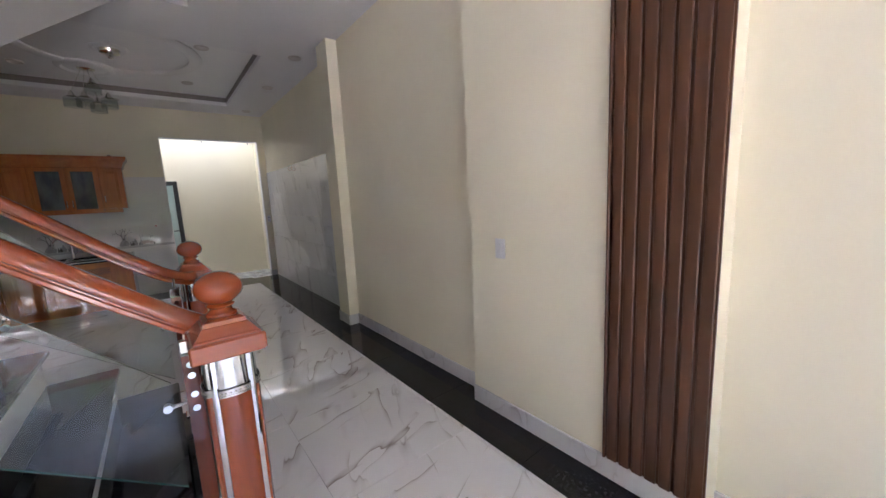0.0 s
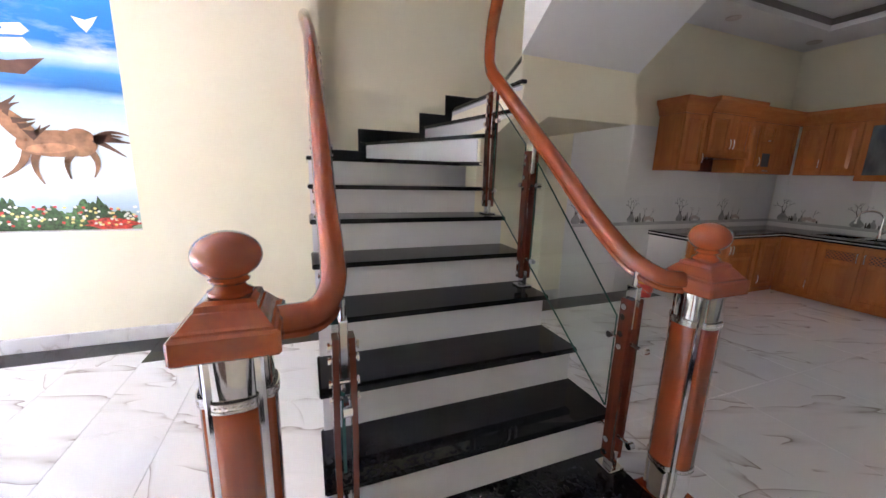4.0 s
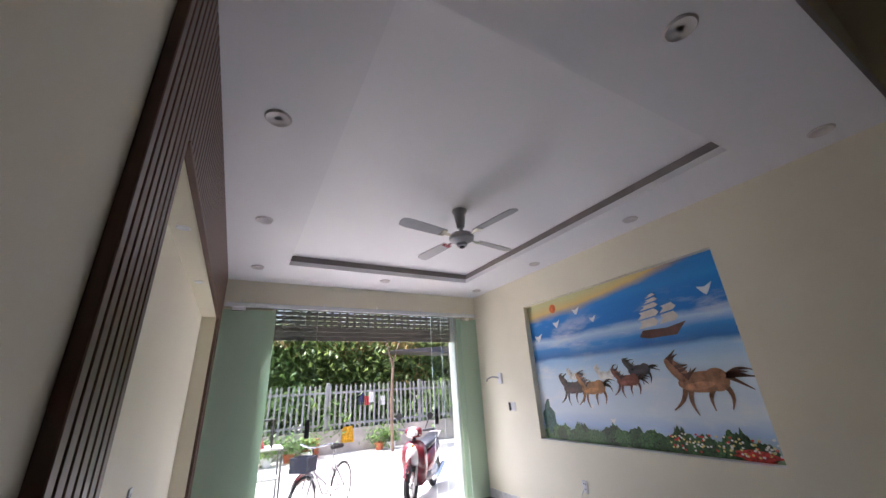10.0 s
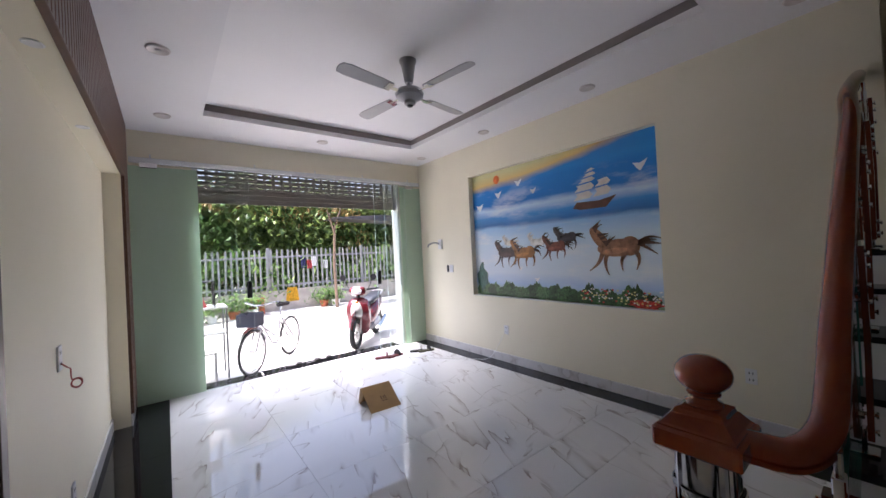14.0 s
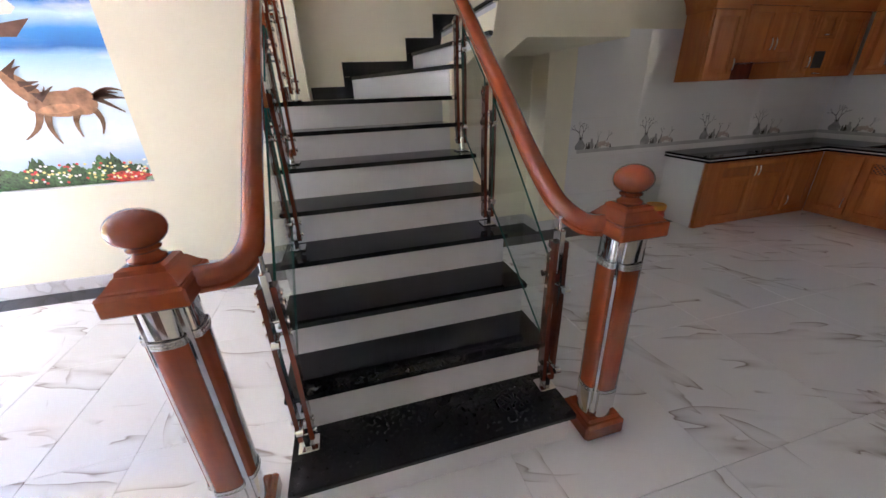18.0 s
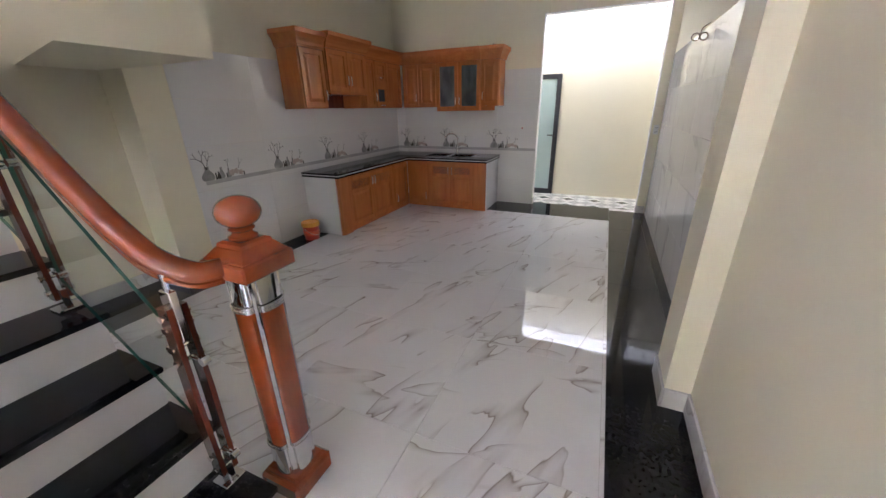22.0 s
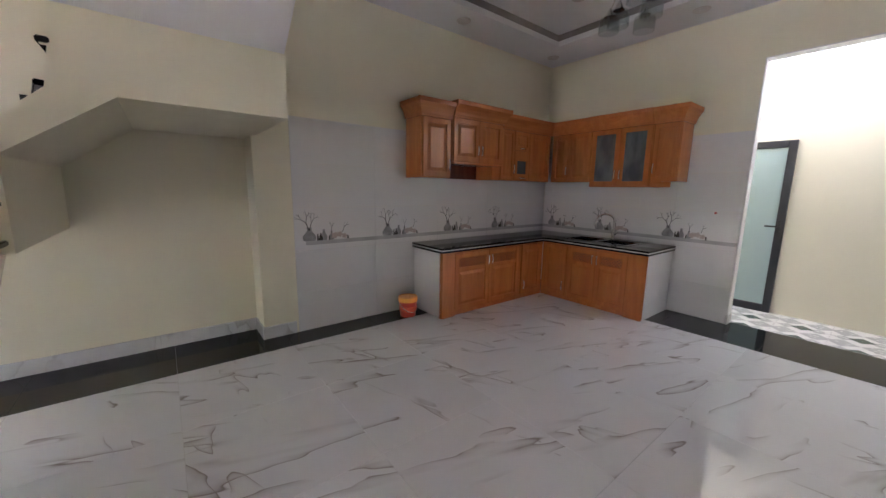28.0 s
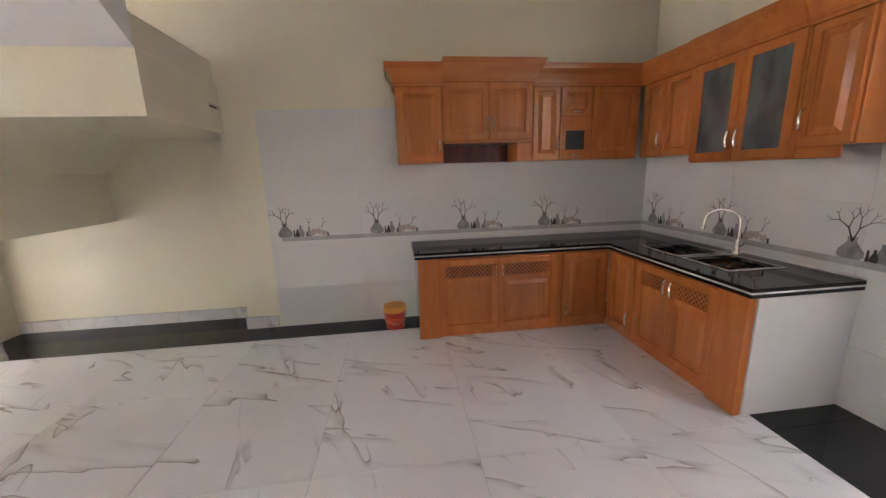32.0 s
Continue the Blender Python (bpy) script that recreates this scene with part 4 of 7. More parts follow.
def bucket():
    x, y = -3.60, 6.44
    k = thing("bucket", (x, y, 0), "small red plastic bucket with a yellow-orange lid on the black border", "bucket")
    b = bmesh.new()
    revolve(b, [(0.082, 0.0), (0.098, 0.155), (0.101, 0.16), (0.101, 0.166)], (x, y, 0), 28)
    part("pail", b, plain("red_plastic", (0.60, 0.035, 0.015), 0.35), k, round_off=True)
    b = bmesh.new()
    revolve(b, [(0.099, 0.167), (0.106, 0.167), (0.107, 0.20), (0.102, 0.216), (0.09, 0.218), (0.088, 0.210)], (x, y, 0), 28)
    part("lid", b, plain("orange_plastic", (0.85, 0.33, 0.05), 0.4), k, "yellow-orange lid", round_off=True)
    b = bmesh.new()
    revolve(b, [(0.0925, 0.06), (0.0975, 0.115)], (x, y, 0), 28)
    part("paper_band", b, plain("printed_band", (0.75, 0.10, 0.04), 0.5, vary=0.3, scale=30), k)
    b = bmesh.new()
    pts = [(x + 0.102 * math.sin(a), y - 0.102 * math.cos(a), 0.15 - 0.09 * math.sin(a)) for a in [math.pi * j / 10 for j in range(11)]]
    sweep(b, pts, circle(0.003, 6))
    part("wire_handle", b, M_STEEL, k)


bucket()


# ---- skirting boards ----
def skirting(items):
    for it in items:
        b = bmesh.new()
        box(b, *it, 0.0, 0.115, 0.003)
        structure("baseboard", b, M_SKIRT, "grey-veined marble skirting", "skirting")


S = 0.014
skirting([(X_TV, X_TV - S, REC[1], 2.96), (X_TV, X_TV - S, Y_F, REC[0]), (REC[3], REC[3] - S, REC[0], REC[1]), (X_B, X_B - S, 2.96, 5.05), (X_TV, X_B - S, 2.96, 2.96 + S),
          (X_TV, X_TV - S, 5.05 - S, 5.33), (X_TV, X_B - S, 5.05 - S, 5.05), (X_MUR, X_MUR + S, Y_F, 2.84), (X_ST, X_ST + S, 2.84, 5.05), (X_K, X_K + S, 5.05 - S, 5.33), (X_ST + S, X_K, 5.05 - S, 5.05)])

# ---- slatted portal round the television recess ----
def portal():
    p = thing("slatted_portal", (0, 0, 0.12), "dark walnut slatted panelling framing the television wall", "wall panelling")
    for bb in ((-0.012, 0.0, REC[1], 2.015, 0.116, ZC - 0.001), (-0.012, 0.0, Y_F + 0.12, REC[0], 0.116, ZC - 0.001), (-0.012, 0.0, REC[0], REC[1], REC[2], ZC - 0.001)):
        part("backing", boxes(bb), M_SLAT, p, "brown backing board")
    part("edge_board", boxes((-0.032, 0.0, 2.016, 2.028, 0.116, ZC - 0.002), bevel=0.003), M_SLAT, p)
    part("edge_board", boxes((-0.032, 0.0, REC[0], REC[1], REC[2] - 0.013, REC[2] - 0.001), bevel=0.003), M_SLAT, p)
    def slat_run(y0, y1, z0, z1):
        n = max(1, round((y1 - y0) / 0.060))
        w = (y1 - y0) / n
        for k in range(n):
            a = y0 + k * w
            b = bmesh.new()
            box(b, -0.026, -0.0115, a + 0.0065, a + w - 0.0065, z0, z1, 0.003)
            part("slat", b, M_SLAT, p)
    slat_run(REC[1], 2.015, 0.116, ZC - 0.003)
    slat_run(Y_F + 0.12, REC[0], 0.116, ZC - 0.003)
    slat_run(REC[0], REC[1], REC[2], ZC - 0.003)


portal()
for y in (0.75, -0.35):
    b = bmesh.new()
    revolve(b, [(0.034, -0.001), (0.036, -0.004), (0.030, -0.007), (0.022, -0.003)], (0.072, y, REC[2]), 20)
    bmesh.ops.recalc_face_normals(b, faces=b.faces[:])
    tagged(part("recess_downlight", b, M_PLASTIC, round_off=True), "small flush unlit downlight under the recess head", "downlight", "recess downlights")

# ---- mural ----
def mural():
    x = X_MUR - 0.088
    w, h = MY1 - MY0, MZ1 - MZ0
    m, t, bs = nodes_of("mural_sky_print", 0.3)
    tc = coords(t, (1, 1, 1))
    sp = t.nodes.new("ShaderNodeSeparateXYZ")
    t.links.new(tc, sp.inputs[0])
    nz = node(t, "ShaderNodeTexNoise", Scale=1.0, Detail=6.0, Roughness=0.6)
    mp = t.nodes.new("ShaderNodeMapping")
    mp.inputs["Scale"].default_value = (1, 1.3, 4.5)
    t.links.new(tc, mp.inputs["Vector"])
    t.links.new(mp.outputs[0], nz.inputs["Vector"])
    # height in the picture, warped so that the upper golden cloud sags in the middle
    f = t.nodes.new("ShaderNodeMath")
    f.operation = "MULTIPLY_ADD"
    f.inputs[1].default_value = 1 / h
    f.inputs[2].default_value = -MZ0 / h
    t.links.new(sp.outputs[2], f.inputs[0])
    g = t.nodes.new("ShaderNodeMath")
    g.operation = "MULTIPLY_ADD"
    g.inputs[1].default_value = 0.07
    t.links.new(nz.outputs[0], g.inputs[0])
    t.links.new(f.outputs[0], g.inputs[2])
    r = ramp(t, g.outputs[0], [(0.04, (0.30, 0.42, 0.20)), (0.14, (0.45, 0.62, 0.86)), (0.22, (0.72, 0.82, 0.93)), (0.36, (0.70, 0.82, 0.94)), (0.47, (0.62, 0.78, 0.93)), (0.57, (0.34, 0.60, 0.88)),
                               (0.60, (0.03, 0.17, 0.52)), (0.66, (0.05, 0.30, 0.72)), (0.72, (0.60, 0.78, 0.95)), (0.76, (0.015, 0.20, 0.62)), (0.89, (0.02, 0.25, 0.70)), (0.93, (0.03, 0.30, 0.74)), (0.985, (0.03, 0.27, 0.70))][:32])
    t.links.new(r.outputs[0], bs.inputs["Base Color"])
    cl = ramp(t, nz.outputs[0], [(0.52, (0, 0, 0)), (0.66, (1, 1, 1))])
    mid = ramp(t, f.outputs[0], [(0.05, (0, 0, 0)), (0.2, (0.9,) * 3), (0.5, (0.7,) * 3), (0.58, (0.0,) * 3), (0.68, (0.8,) * 3), (0.78, (0.5,) * 3), (0.88, (0, 0, 0))])
    ml = t.nodes.new("ShaderNodeMath")
    ml.operation = "MULTIPLY"
    t.links.new(cl.outputs[0], ml.inputs[0])
    t.links.new(mid.outputs[0], ml.inputs[1])
    mx = t.nodes.new("ShaderNodeMix")
    mx.data_type = "RGBA"
    t.links.new(ml.outputs[0], mx.inputs[0])
    t.links.new(r.outputs[0], mx.inputs[6])
    mx.inputs[7].default_value = (0.84, 0.88, 0.93, 1)
    t.links.new(mx.outputs[2], bs.inputs["Base Color"])
    uu = t.nodes.new("ShaderNodeMath")
    uu.operation = "MULTIPLY_ADD"
    uu.inputs[1].default_value, uu.inputs[2].default_value = 1 / w, -MY0 / w
    t.links.new(sp.outputs[1], uu.inputs[0])
    sq = t.nodes.new("ShaderNodeMath")
    sq.operation = "POWER"
    sq.inputs[1].default_value = 2.2
    t.links.new(uu.outputs[0], sq.inputs[0])
    bend = t.nodes.new("ShaderNodeMath")
    bend.operation = "MULTIPLY_ADD"
    bend.inputs[1].default_value = -0.17
    t.links.new(sq.outputs[0], bend.inputs[0])
    t.links.new(g.outputs[0], bend.inputs[2])
    gold = ramp(t, bend.outputs[0], [(0.885, (0, 0, 0)), (0.935, (1, 1, 1))])
    tone = ramp(t, bend.outputs[0], [(0.89, (0.80, 0.42, 0.16)), (0.94, (0.80, 0.62, 0.24)), (1.0, (0.70, 0.68, 0.36))])
    gx = t.nodes.new("ShaderNodeMix")
    gx.data_type = "RGBA"
    t.links.new(gold.outputs[0], gx.inputs[0])
    t.links.new(mx.outputs[2], gx.inputs[6])
    t.links.new(tone.outputs[0], gx.inputs[7])
    t.links.new(gx.outputs[2], bs.inputs["Base Color"])
    p = thing("mural", (x, (MY0 + MY1) / 2, MZ0), "printed mural of sea, clouds, a ship and brown moving forms", "mural")
    part("sky_print", boxes((x - 0.001, x + 0.004, MY0 + 0.001, MY1 - 0.001, MZ0 + 0.001, MZ1 - 0.001)), m, p)

    inks = {}

    def flat(name, outline, color, lift, label="", vary=0.25, scale=14):
        b = bmesh.new()
        vs = [b.verts.new((x + 0.004 + lift, MY0 + u * w, MZ0 + v * h)) for u, v in outline]
        fc = b.faces.new(vs)
        fc.normal_update()
        if fc.normal.x < 0:
            bmesh.ops.reverse_faces(b, faces=[fc])
        bmesh.ops.triangulate(b, faces=b.faces[:])
        key = (name, color)
        if key not in inks:
            inks[key] = plain(name + "_print", color, 0.3, vary=vary, scale=scale, relief=0)
        part(name, b, inks[key], p, label)

    def blob(cu, cv, ru, rv, n=20, rough=0.12, seed=1):
        rnd = random.Random(seed)
        return [(cu + ru * (1 + rnd.uniform(-rough, rough)) * math.cos(2 * math.pi * k / n), cv + rv * (1 + rnd.uniform(-rough, rough)) * math.sin(2 * math.pi * k / n)) for k in range(n)]

    def flats(name, outlines, color, lift, vary=0.4, scale=16):
        b = bmesh.new()
        for outline in outlines:
            vs = [b.verts.new((x + 0.004 + lift, MY0 + u * w, MZ0 + v * h)) for u, v in outline]
            fc = b.faces.new(vs)
            fc.normal_update()
            if fc.normal.x < 0:
                fc.normal_flip()
        bmesh.ops.triangulate(b, faces=b.faces[:])
        key = (name, color)
        if key not in inks:
            inks[key] = plain(name + "_print", color, 0.3, vary=vary, scale=scale, relief=0)
        part(name, b, inks[key], p)

    def streak(x0, y0, x1, y1, wide, bow=0.0):
        """A tapered brush stroke with a slight bow."""
        dx, dy = x1 - x0, y1 - y0
        ln = math.hypot(dx, dy)
        nx, ny = -dy / ln, dx / ln
        lo, hi = [], []
        for j in range(7):
            t = j / 6
            c = (x0 + dx * t + nx * bow * math.sin(math.pi * t), y0 + dy * t + ny * bow * math.sin(math.pi * t))
            r = wide * (1 - 0.85 * t)
            lo.append((c[0] - nx * r, c[1] - ny * r))
            hi.append((c[0] + nx * r, c[1] + ny * r))
        return lo + hi[::-1]

    def runner(u, v, s, color, mane, k, low=True):
        """A plain moving form: ovals, slanting strokes below and dark streaming strands."""
        rnd = random.Random(90 + k)
        def q(pts):
            return [(u + a * s, v + b * s * w / h) for a, b in pts]
        def oval(cx, cy, rx, ry, turn):
            c, d = math.cos(turn), math.sin(turn)
            return [(cx + rx * math.cos(t) * c - ry * math.sin(t) * d, cy + rx * math.cos(t) * d + ry * math.sin(t) * c) for t in [2 * math.pi * j / 24 for j in range(24)]]
        lift = 0.0010 + 0.0006 * k
        dim = tuple(c * 0.6 for c in color)
        if low:
            flats("low_stroke", [q(streak(a, e, c, d, 0.045, g)) for a, e, c, d, g in ((-0.20, -0.04, -0.44, -0.36, 0.05), (-0.12, -0.06, -0.12, -0.42, -0.05), (0.20, -0.04, 0.10, -0.36, -0.06), (0.27, -0.02, 0.30, -0.34, 0.06))], dim, lift)
        flats("moving_form", [q(oval(0.04, 0.0, 0.33, 0.135, 0.05))], color, lift + 0.0001)
        flats("moving_form", [q(oval(0.22, 0.02, 0.15, 0.145, 0.3))], color, lift + 0.00015)
        flats("raised_form", [q(oval(-0.24, 0.14, 0.25, 0.095, 2.25))], color, lift + 0.0002)
        flats("pale_form", [q(oval(-0.02, -0.05, 0.20, 0.05, 0.1))], tuple(min(0.8, c * 1.5) for c in color), lift + 0.00025)
        tops = [(-0.36 + 0.04 * j, 0.32 - 0.055 * j) for j in range(6)]
        flats("dark_strand", [q(streak(a, e, a + rnd.uniform(0.10, 0.22), e + rnd.uniform(0.02, 0.14), 0.030, rnd.uniform(-0.04, 0.05))) for a, e in tops], mane, lift + 0.0003)
        flats("dark_strand", [q(streak(0.34, 0.06, 0.60 + rnd.uniform(-0.08, 0.08), rnd.uniform(-0.12, 0.14), 0.032, rnd.uniform(0.0, 0.07))) for _ in range(5)], mane, lift + 0.0003)

    flat("sun_disc", blob(0.19, 0.93, 0.022, 0.034, rough=0), (0.85, 0.20, 0.05), 0.0006)
    runner(0.26, 0.42, 0.11, (0.74, 0.72, 0.68), (0.6, 0.6, 0.6), 1, False)
    runner(0.235, 0.345, 0.19, (0.07, 0.04, 0.035), (0.025, 0.018, 0.018), 0)
    runner(0.435, 0.41, 0.13, (0.80, 0.79, 0.76), (0.70, 0.69, 0.66), 2, False)
    runner(0.350, 0.340, 0.20, (0.36, 0.16, 0.045), (0.06, 0.032, 0.025), 3)
    runner(0.595, 0.43, 0.15, (0.06, 0.055, 0.065), (0.02, 0.018, 0.02), 4)
    runner(0.535, 0.375, 0.16, (0.22, 0.075, 0.05), (0.05, 0.025, 0.02), 5)
    runner(0.820, 0.350, 0.26, (0.34, 0.17, 0.095), (0.10, 0.045, 0.03), 6)
    flat("ship_hull", [(0.64, 0.615), (0.68, 0.60), (0.79, 0.60), (0.835, 0.665), (0.76, 0.645), (0.66, 0.65)], (0.16, 0.08, 0.06), 0.0012)
    for k, (a, b_, c, d) in enumerate(((0.645, 0.66, 0.72, 0.715), (0.65, 0.715, 0.73, 0.765), (0.67, 0.765, 0.735, 0.80), (0.69, 0.80, 0.74, 0.83), (0.70, 0.83, 0.735, 0.855), (0.735, 0.67, 0.80, 0.73), (0.745, 0.73, 0.80, 0.78))):
        flat("ship_sail", [(a, b_), (c, b_ + 0.008), (c + 0.015, (b_ + d) / 2), (c, d), (a + 0.012, d - 0.01), (a + 0.02, (b_ + d) / 2)], (0.80, 0.74, 0.68), 0.0015, vary=0.1)
    for k, (u, v, s) in enumerate(((0.055, 0.72, 0.03), (0.2, 0.80, 0.026), (0.34, 0.86, 0.024), (0.43, 0.78, 0.02), (0.93, 0.80, 0.028), (0.33, 0.22, 0.016), (0.43, 0.14, 0.016))):
        flat("white_wing", [(u - s, v + s), (u, v + s * 0.7), (u + s, v + s * 1.4), (u + s * 0.5, v + s * 0.1), (u, v - s * 0.9), (u - s * 0.5, v - s * 0.2)], (0.85, 0.87, 0.9), 0.0009, vary=0.06)
    rnd = random.Random(5)
    for k in range(34):
        u = 0.04 + k * 0.0275
        tall = 0.035 + 0.055 * abs(math.sin(k * 0.55 + 0.4)) * (0.6 + 0.4 * math.sin(k * 1.9))
        g = rnd.uniform(0.07, 0.17)
        flat("green_bush", blob(min(0.965, u), 0.035 + rnd.uniform(0, 0.012), 0.032, max(0.03, tall), 30, 0.20, k), (g * 0.38, g, g * 0.30), 0.0010 + 0.0002 * (k % 4), vary=0.75, scale=55)
    for k in range(110):
        u, v = rnd.uniform(0.66, 0.985), rnd.uniform(0.02, 0.10)
        flat("small_flower", blob(u, v, 0.0045, 0.0055, 6, 0.1, k), rnd.choice(((0.85, 0.85, 0.8), (0.85, 0.85, 0.8), (0.85, 0.75, 0.3), (0.75, 0.06, 0.05))), 0.0024, vary=0.02)
    flat("red_flower_bed", blob(0.92, 0.025, 0.07, 0.022, 20, 0.3, 77), (0.60, 0.05, 0.03), 0.0021, vary=0.6, scale=60)
    flat("dark_plant", blob(0.05, 0.14, 0.035, 0.12, 20, 0.3, 78), (0.03, 0.11, 0.09), 0.0013, vary=0.6, scale=40)
    return p


mural()
part("niche_sill", boxes((X_MUR - 0.083, X_MUR + 0.004, MY0 + 0.001, MY1 - 0.001, MZ0 - 0.0, MZ0 + 0.004)), M_TRIMW)
tagged(bpy.data.objects["niche_sill"], "thin white sill of the mural niche", "sill", kind="structure")

# ---- street front ----
def street_front():
    tr = thing("door_track", ((X_MUR) / 2, Y_F + 0.02, 2.76), "slim aluminium sliding-door track under the lintel", "door track")
    part("channel", boxes((X_MUR + 0.03, -0.03, Y_F + 0.002, Y_F + 0.05, 2.735, 2.795), bevel=0.004), M_SILVER, tr)
    for x in (-0.22, -1.30, -2.1, -2.85, -3.70):
        b = bmesh.new()
        rod(b, (x, Y_F + 0.03, 2.795), (x, Y_F + 0.03, 2.84), 0.008, 8)
        part("hanger_bolt", b, M_SILVER, tr)
    for x in (-0.20, -3.72):
        part("clip", boxes((x - 0.08, x + 0.08, Y_F + 0.003, Y_F + 0.045, 2.68, 2.734), bevel=0.005), M_STEEL, tr, "steel glass clip")
    for name, x0, x1, lab in (("fixed_glass_panel", -0.02, -0.66, "pale green filmed fixed glass panel beside the street door"), ("fixed_glass_panel", -3.53, X_MUR + 0.01, "pale green filmed fixed glass panel near the mural wall")):
        ob = tagged(part(name, boxes((x0, x1, Y_F + 0.012, Y_F + 0.022, 0.004, 2.70)), M_FILM), lab, "glass panel", "fixed door panels")
        ob.visible_shadow = False
    for x0, x1, hx, lab in ((-0.70, -1.215, -1.175, "clear frameless sliding glass door, pushed aside, with a black lock"), (-3.03, -3.62, -3.07, "clear frameless sliding glass door near the mural wall, pushed aside, with a black lock")):
        d = thing("sliding_glass_door", ((x0 + x1) / 2, Y_F + 0.035, 0), lab, "glass door", "sliding doors")
        b = boxes((x0, x1, Y_F + 0.030, Y_F + 0.040, 0.01, 2.735))
        b.normal_update()
        for f in b.faces:
            if abs(f.normal.y) < 0.5:
                f.material_index = 1
        g = part("pane", b, [M_CLEAR, M_FILMEDGE], d)
        g.visible_shadow = False
        b = boxes((hx - 0.03, hx + 0.03, Y_F + 0.024, Y_F + 0.046, 1.08, 1.30), bevel=0.006)
        part("lock", b, M_DARKP, d, "black patch lock")
    for x0, x1 in ((-0.665, -1.05), (-3.485, -3.225)):
        b = boxes((x0, x1, Y_F + 0.014, Y_F + 0.024, 0.004, 2.734))
        b.normal_update()
        for f in b.faces:
            if abs(f.normal.y) < 0.5:
                f.material_index = 1
        ob = tagged(part("fixed_glass_panel", b, [M_CLEAR, M_FILMEDGE]), "clear fixed glass panel with pale edges beside the doorway", "glass panel", "fixed door panels")
        ob.visible_shadow = False
    f = thing("door_jamb", (-3.52, Y_F - 0.1, 0), "white aluminium street door jamb", "door frame", "door jambs")
    part("upright", boxes((-3.49, -3.535, Y_F - 0.2, Y_F - 0.01, 0, 2.79), bevel=0.004), M_SILVER, f)
    f = thing("door_jamb", (-0.63, Y_F - 0.1, 0), "white aluminium street door jamb beside the table", "door frame", "door jambs")
    part("upright", boxes((-0.655, -0.615, Y_F - 0.2, Y_F - 0.06, 0, 2.79), bevel=0.004), M_SILVER, f)
    s = thing("roller_shutter", (-2.05, Y_F - 0.14, 2.325), "grey-brown metal roller shutter, mostly rolled up, with slotted slats", "roller shutter")
    for k in range(7):
        z = 2.325 + k * 0.0645
        b = bmesh.new()
        if 3 <= k <= 6:
            n = 25
            xs = [-3.49 + (2.835) * j / n for j in range(n + 1)]
            box(b, -3.49, -0.655, Y_F - 0.15, Y_F - 0.135, z, z + 0.026)
            box(b, -3.49, -0.655, Y_F - 0.15, Y_F - 0.135, z + 0.039, z + 0.0625)
            for j in range(n + 1):
                box(b, max(-3.49, xs[j] - 0.019), min(-0.655, xs[j] + 0.019), Y_F - 0.15, Y_F - 0.135, z + 0.025, z + 0.040)
        else:
            box(b, -3.49, -0.655, Y_F - 0.15, Y_F - 0.135, z, z + 0.0625, 0.003)
        part("slat", b, M_SHUT, s)
    b = bmesh.new()
    box(b, -3.50, -0.64, Y_F - 0.2, Y_F - 0.08, 2.778, 2.789)
    part("head_rail", b, M_SHUT, s)
    # outer walls beside the door and the threshold
    structure("wall_outer_east", boxes((-0.61, 0.5, Y_F - 0.2, Y_F - 0.02, -0.05, 2.789)), M_WALL, "cream outer wall behind the fixed panel", "wall")
    structure("wall_outer_west", boxes((-3.54, -4.5, Y_F - 0.2, Y_F - 0.02, -0.05, 2.789)), M_WALL, "cream outer wall behind the fixed panel near the mural", "wall")
    structure("threshold", boxes((-3.46, -0.6, Y_F - 0.32, Y_F - 0.051, -0.12, -0.004), bevel=0.004), M_BLACK, "black granite door threshold", "threshold")


M_SHUT = plain("shutter_metal", (0.22, 0.20, 0.17), 0.45, 0.3, vary=0.1)
M_FILMEDGE = plain("door_glass_edge", (0.62, 0.76, 0.70), 0.15)


street_front()


# ---- ceiling fittings ----
M_DLRING = plain("downlight_ring", (0.62, 0.57, 0.55), 0.35, vary=0.04)
M_LENS = plain("downlight_diffuser", (0.72, 0.68, 0.68), 0.4)
M_FAN = plain("grey_fan_enamel", (0.36, 0.36, 0.37), 0.35)


def downlight(x, y, z):
    d = thing("downlight", (x, y, z), "unlit round recessed downlight in the ceiling", "downlight", "ceiling downlights")
    b = bmesh.new()
    revolve(b, [(0.052, 0.0), (0.074, 0.0), (0.076, -0.004), (0.066, -0.013), (0.052, -0.004)], (x, y, z), 24)
    bmesh.ops.recalc_face_normals(b, faces=b.faces[:])
    part("trim_ring", b, M_DLRING, d, round_off=True)
    b = bmesh.new()
    revolve(b, [(0.0515, -0.0005), (0.0515, -0.003), (0.02, -0.004)], (x, y, z), 20)
    part("diffuser", b, M_LENS, d, "pinkish grey diffuser")


for x, y in ((-0.345, -1.77), (-0.33, -0.35), (-0.31, 1.09), (-0.29, 2.50), (-2.04, -1.86), (-3.71, -1.935), (-3.695, -0.465), (-3.675, 1.015), (-3.66, 2.51), (-1.93, 2.51)):
    downlight(x, y, ZC)
for x, y in ((-3.52, 7.08), (-3.55, 8.68), (-1.88, 8.68), (-0.10, 8.64), (-0.10, 7.05), (-0.10, 5.75)):
    downlight(x, y, ZC)
for x, y in ((-2.70, 6.32), (-1.00, 7.80), (-2.66, 7.82), (-0.95, 6.32)):
    downlight(x, y, ZC + 0.13)


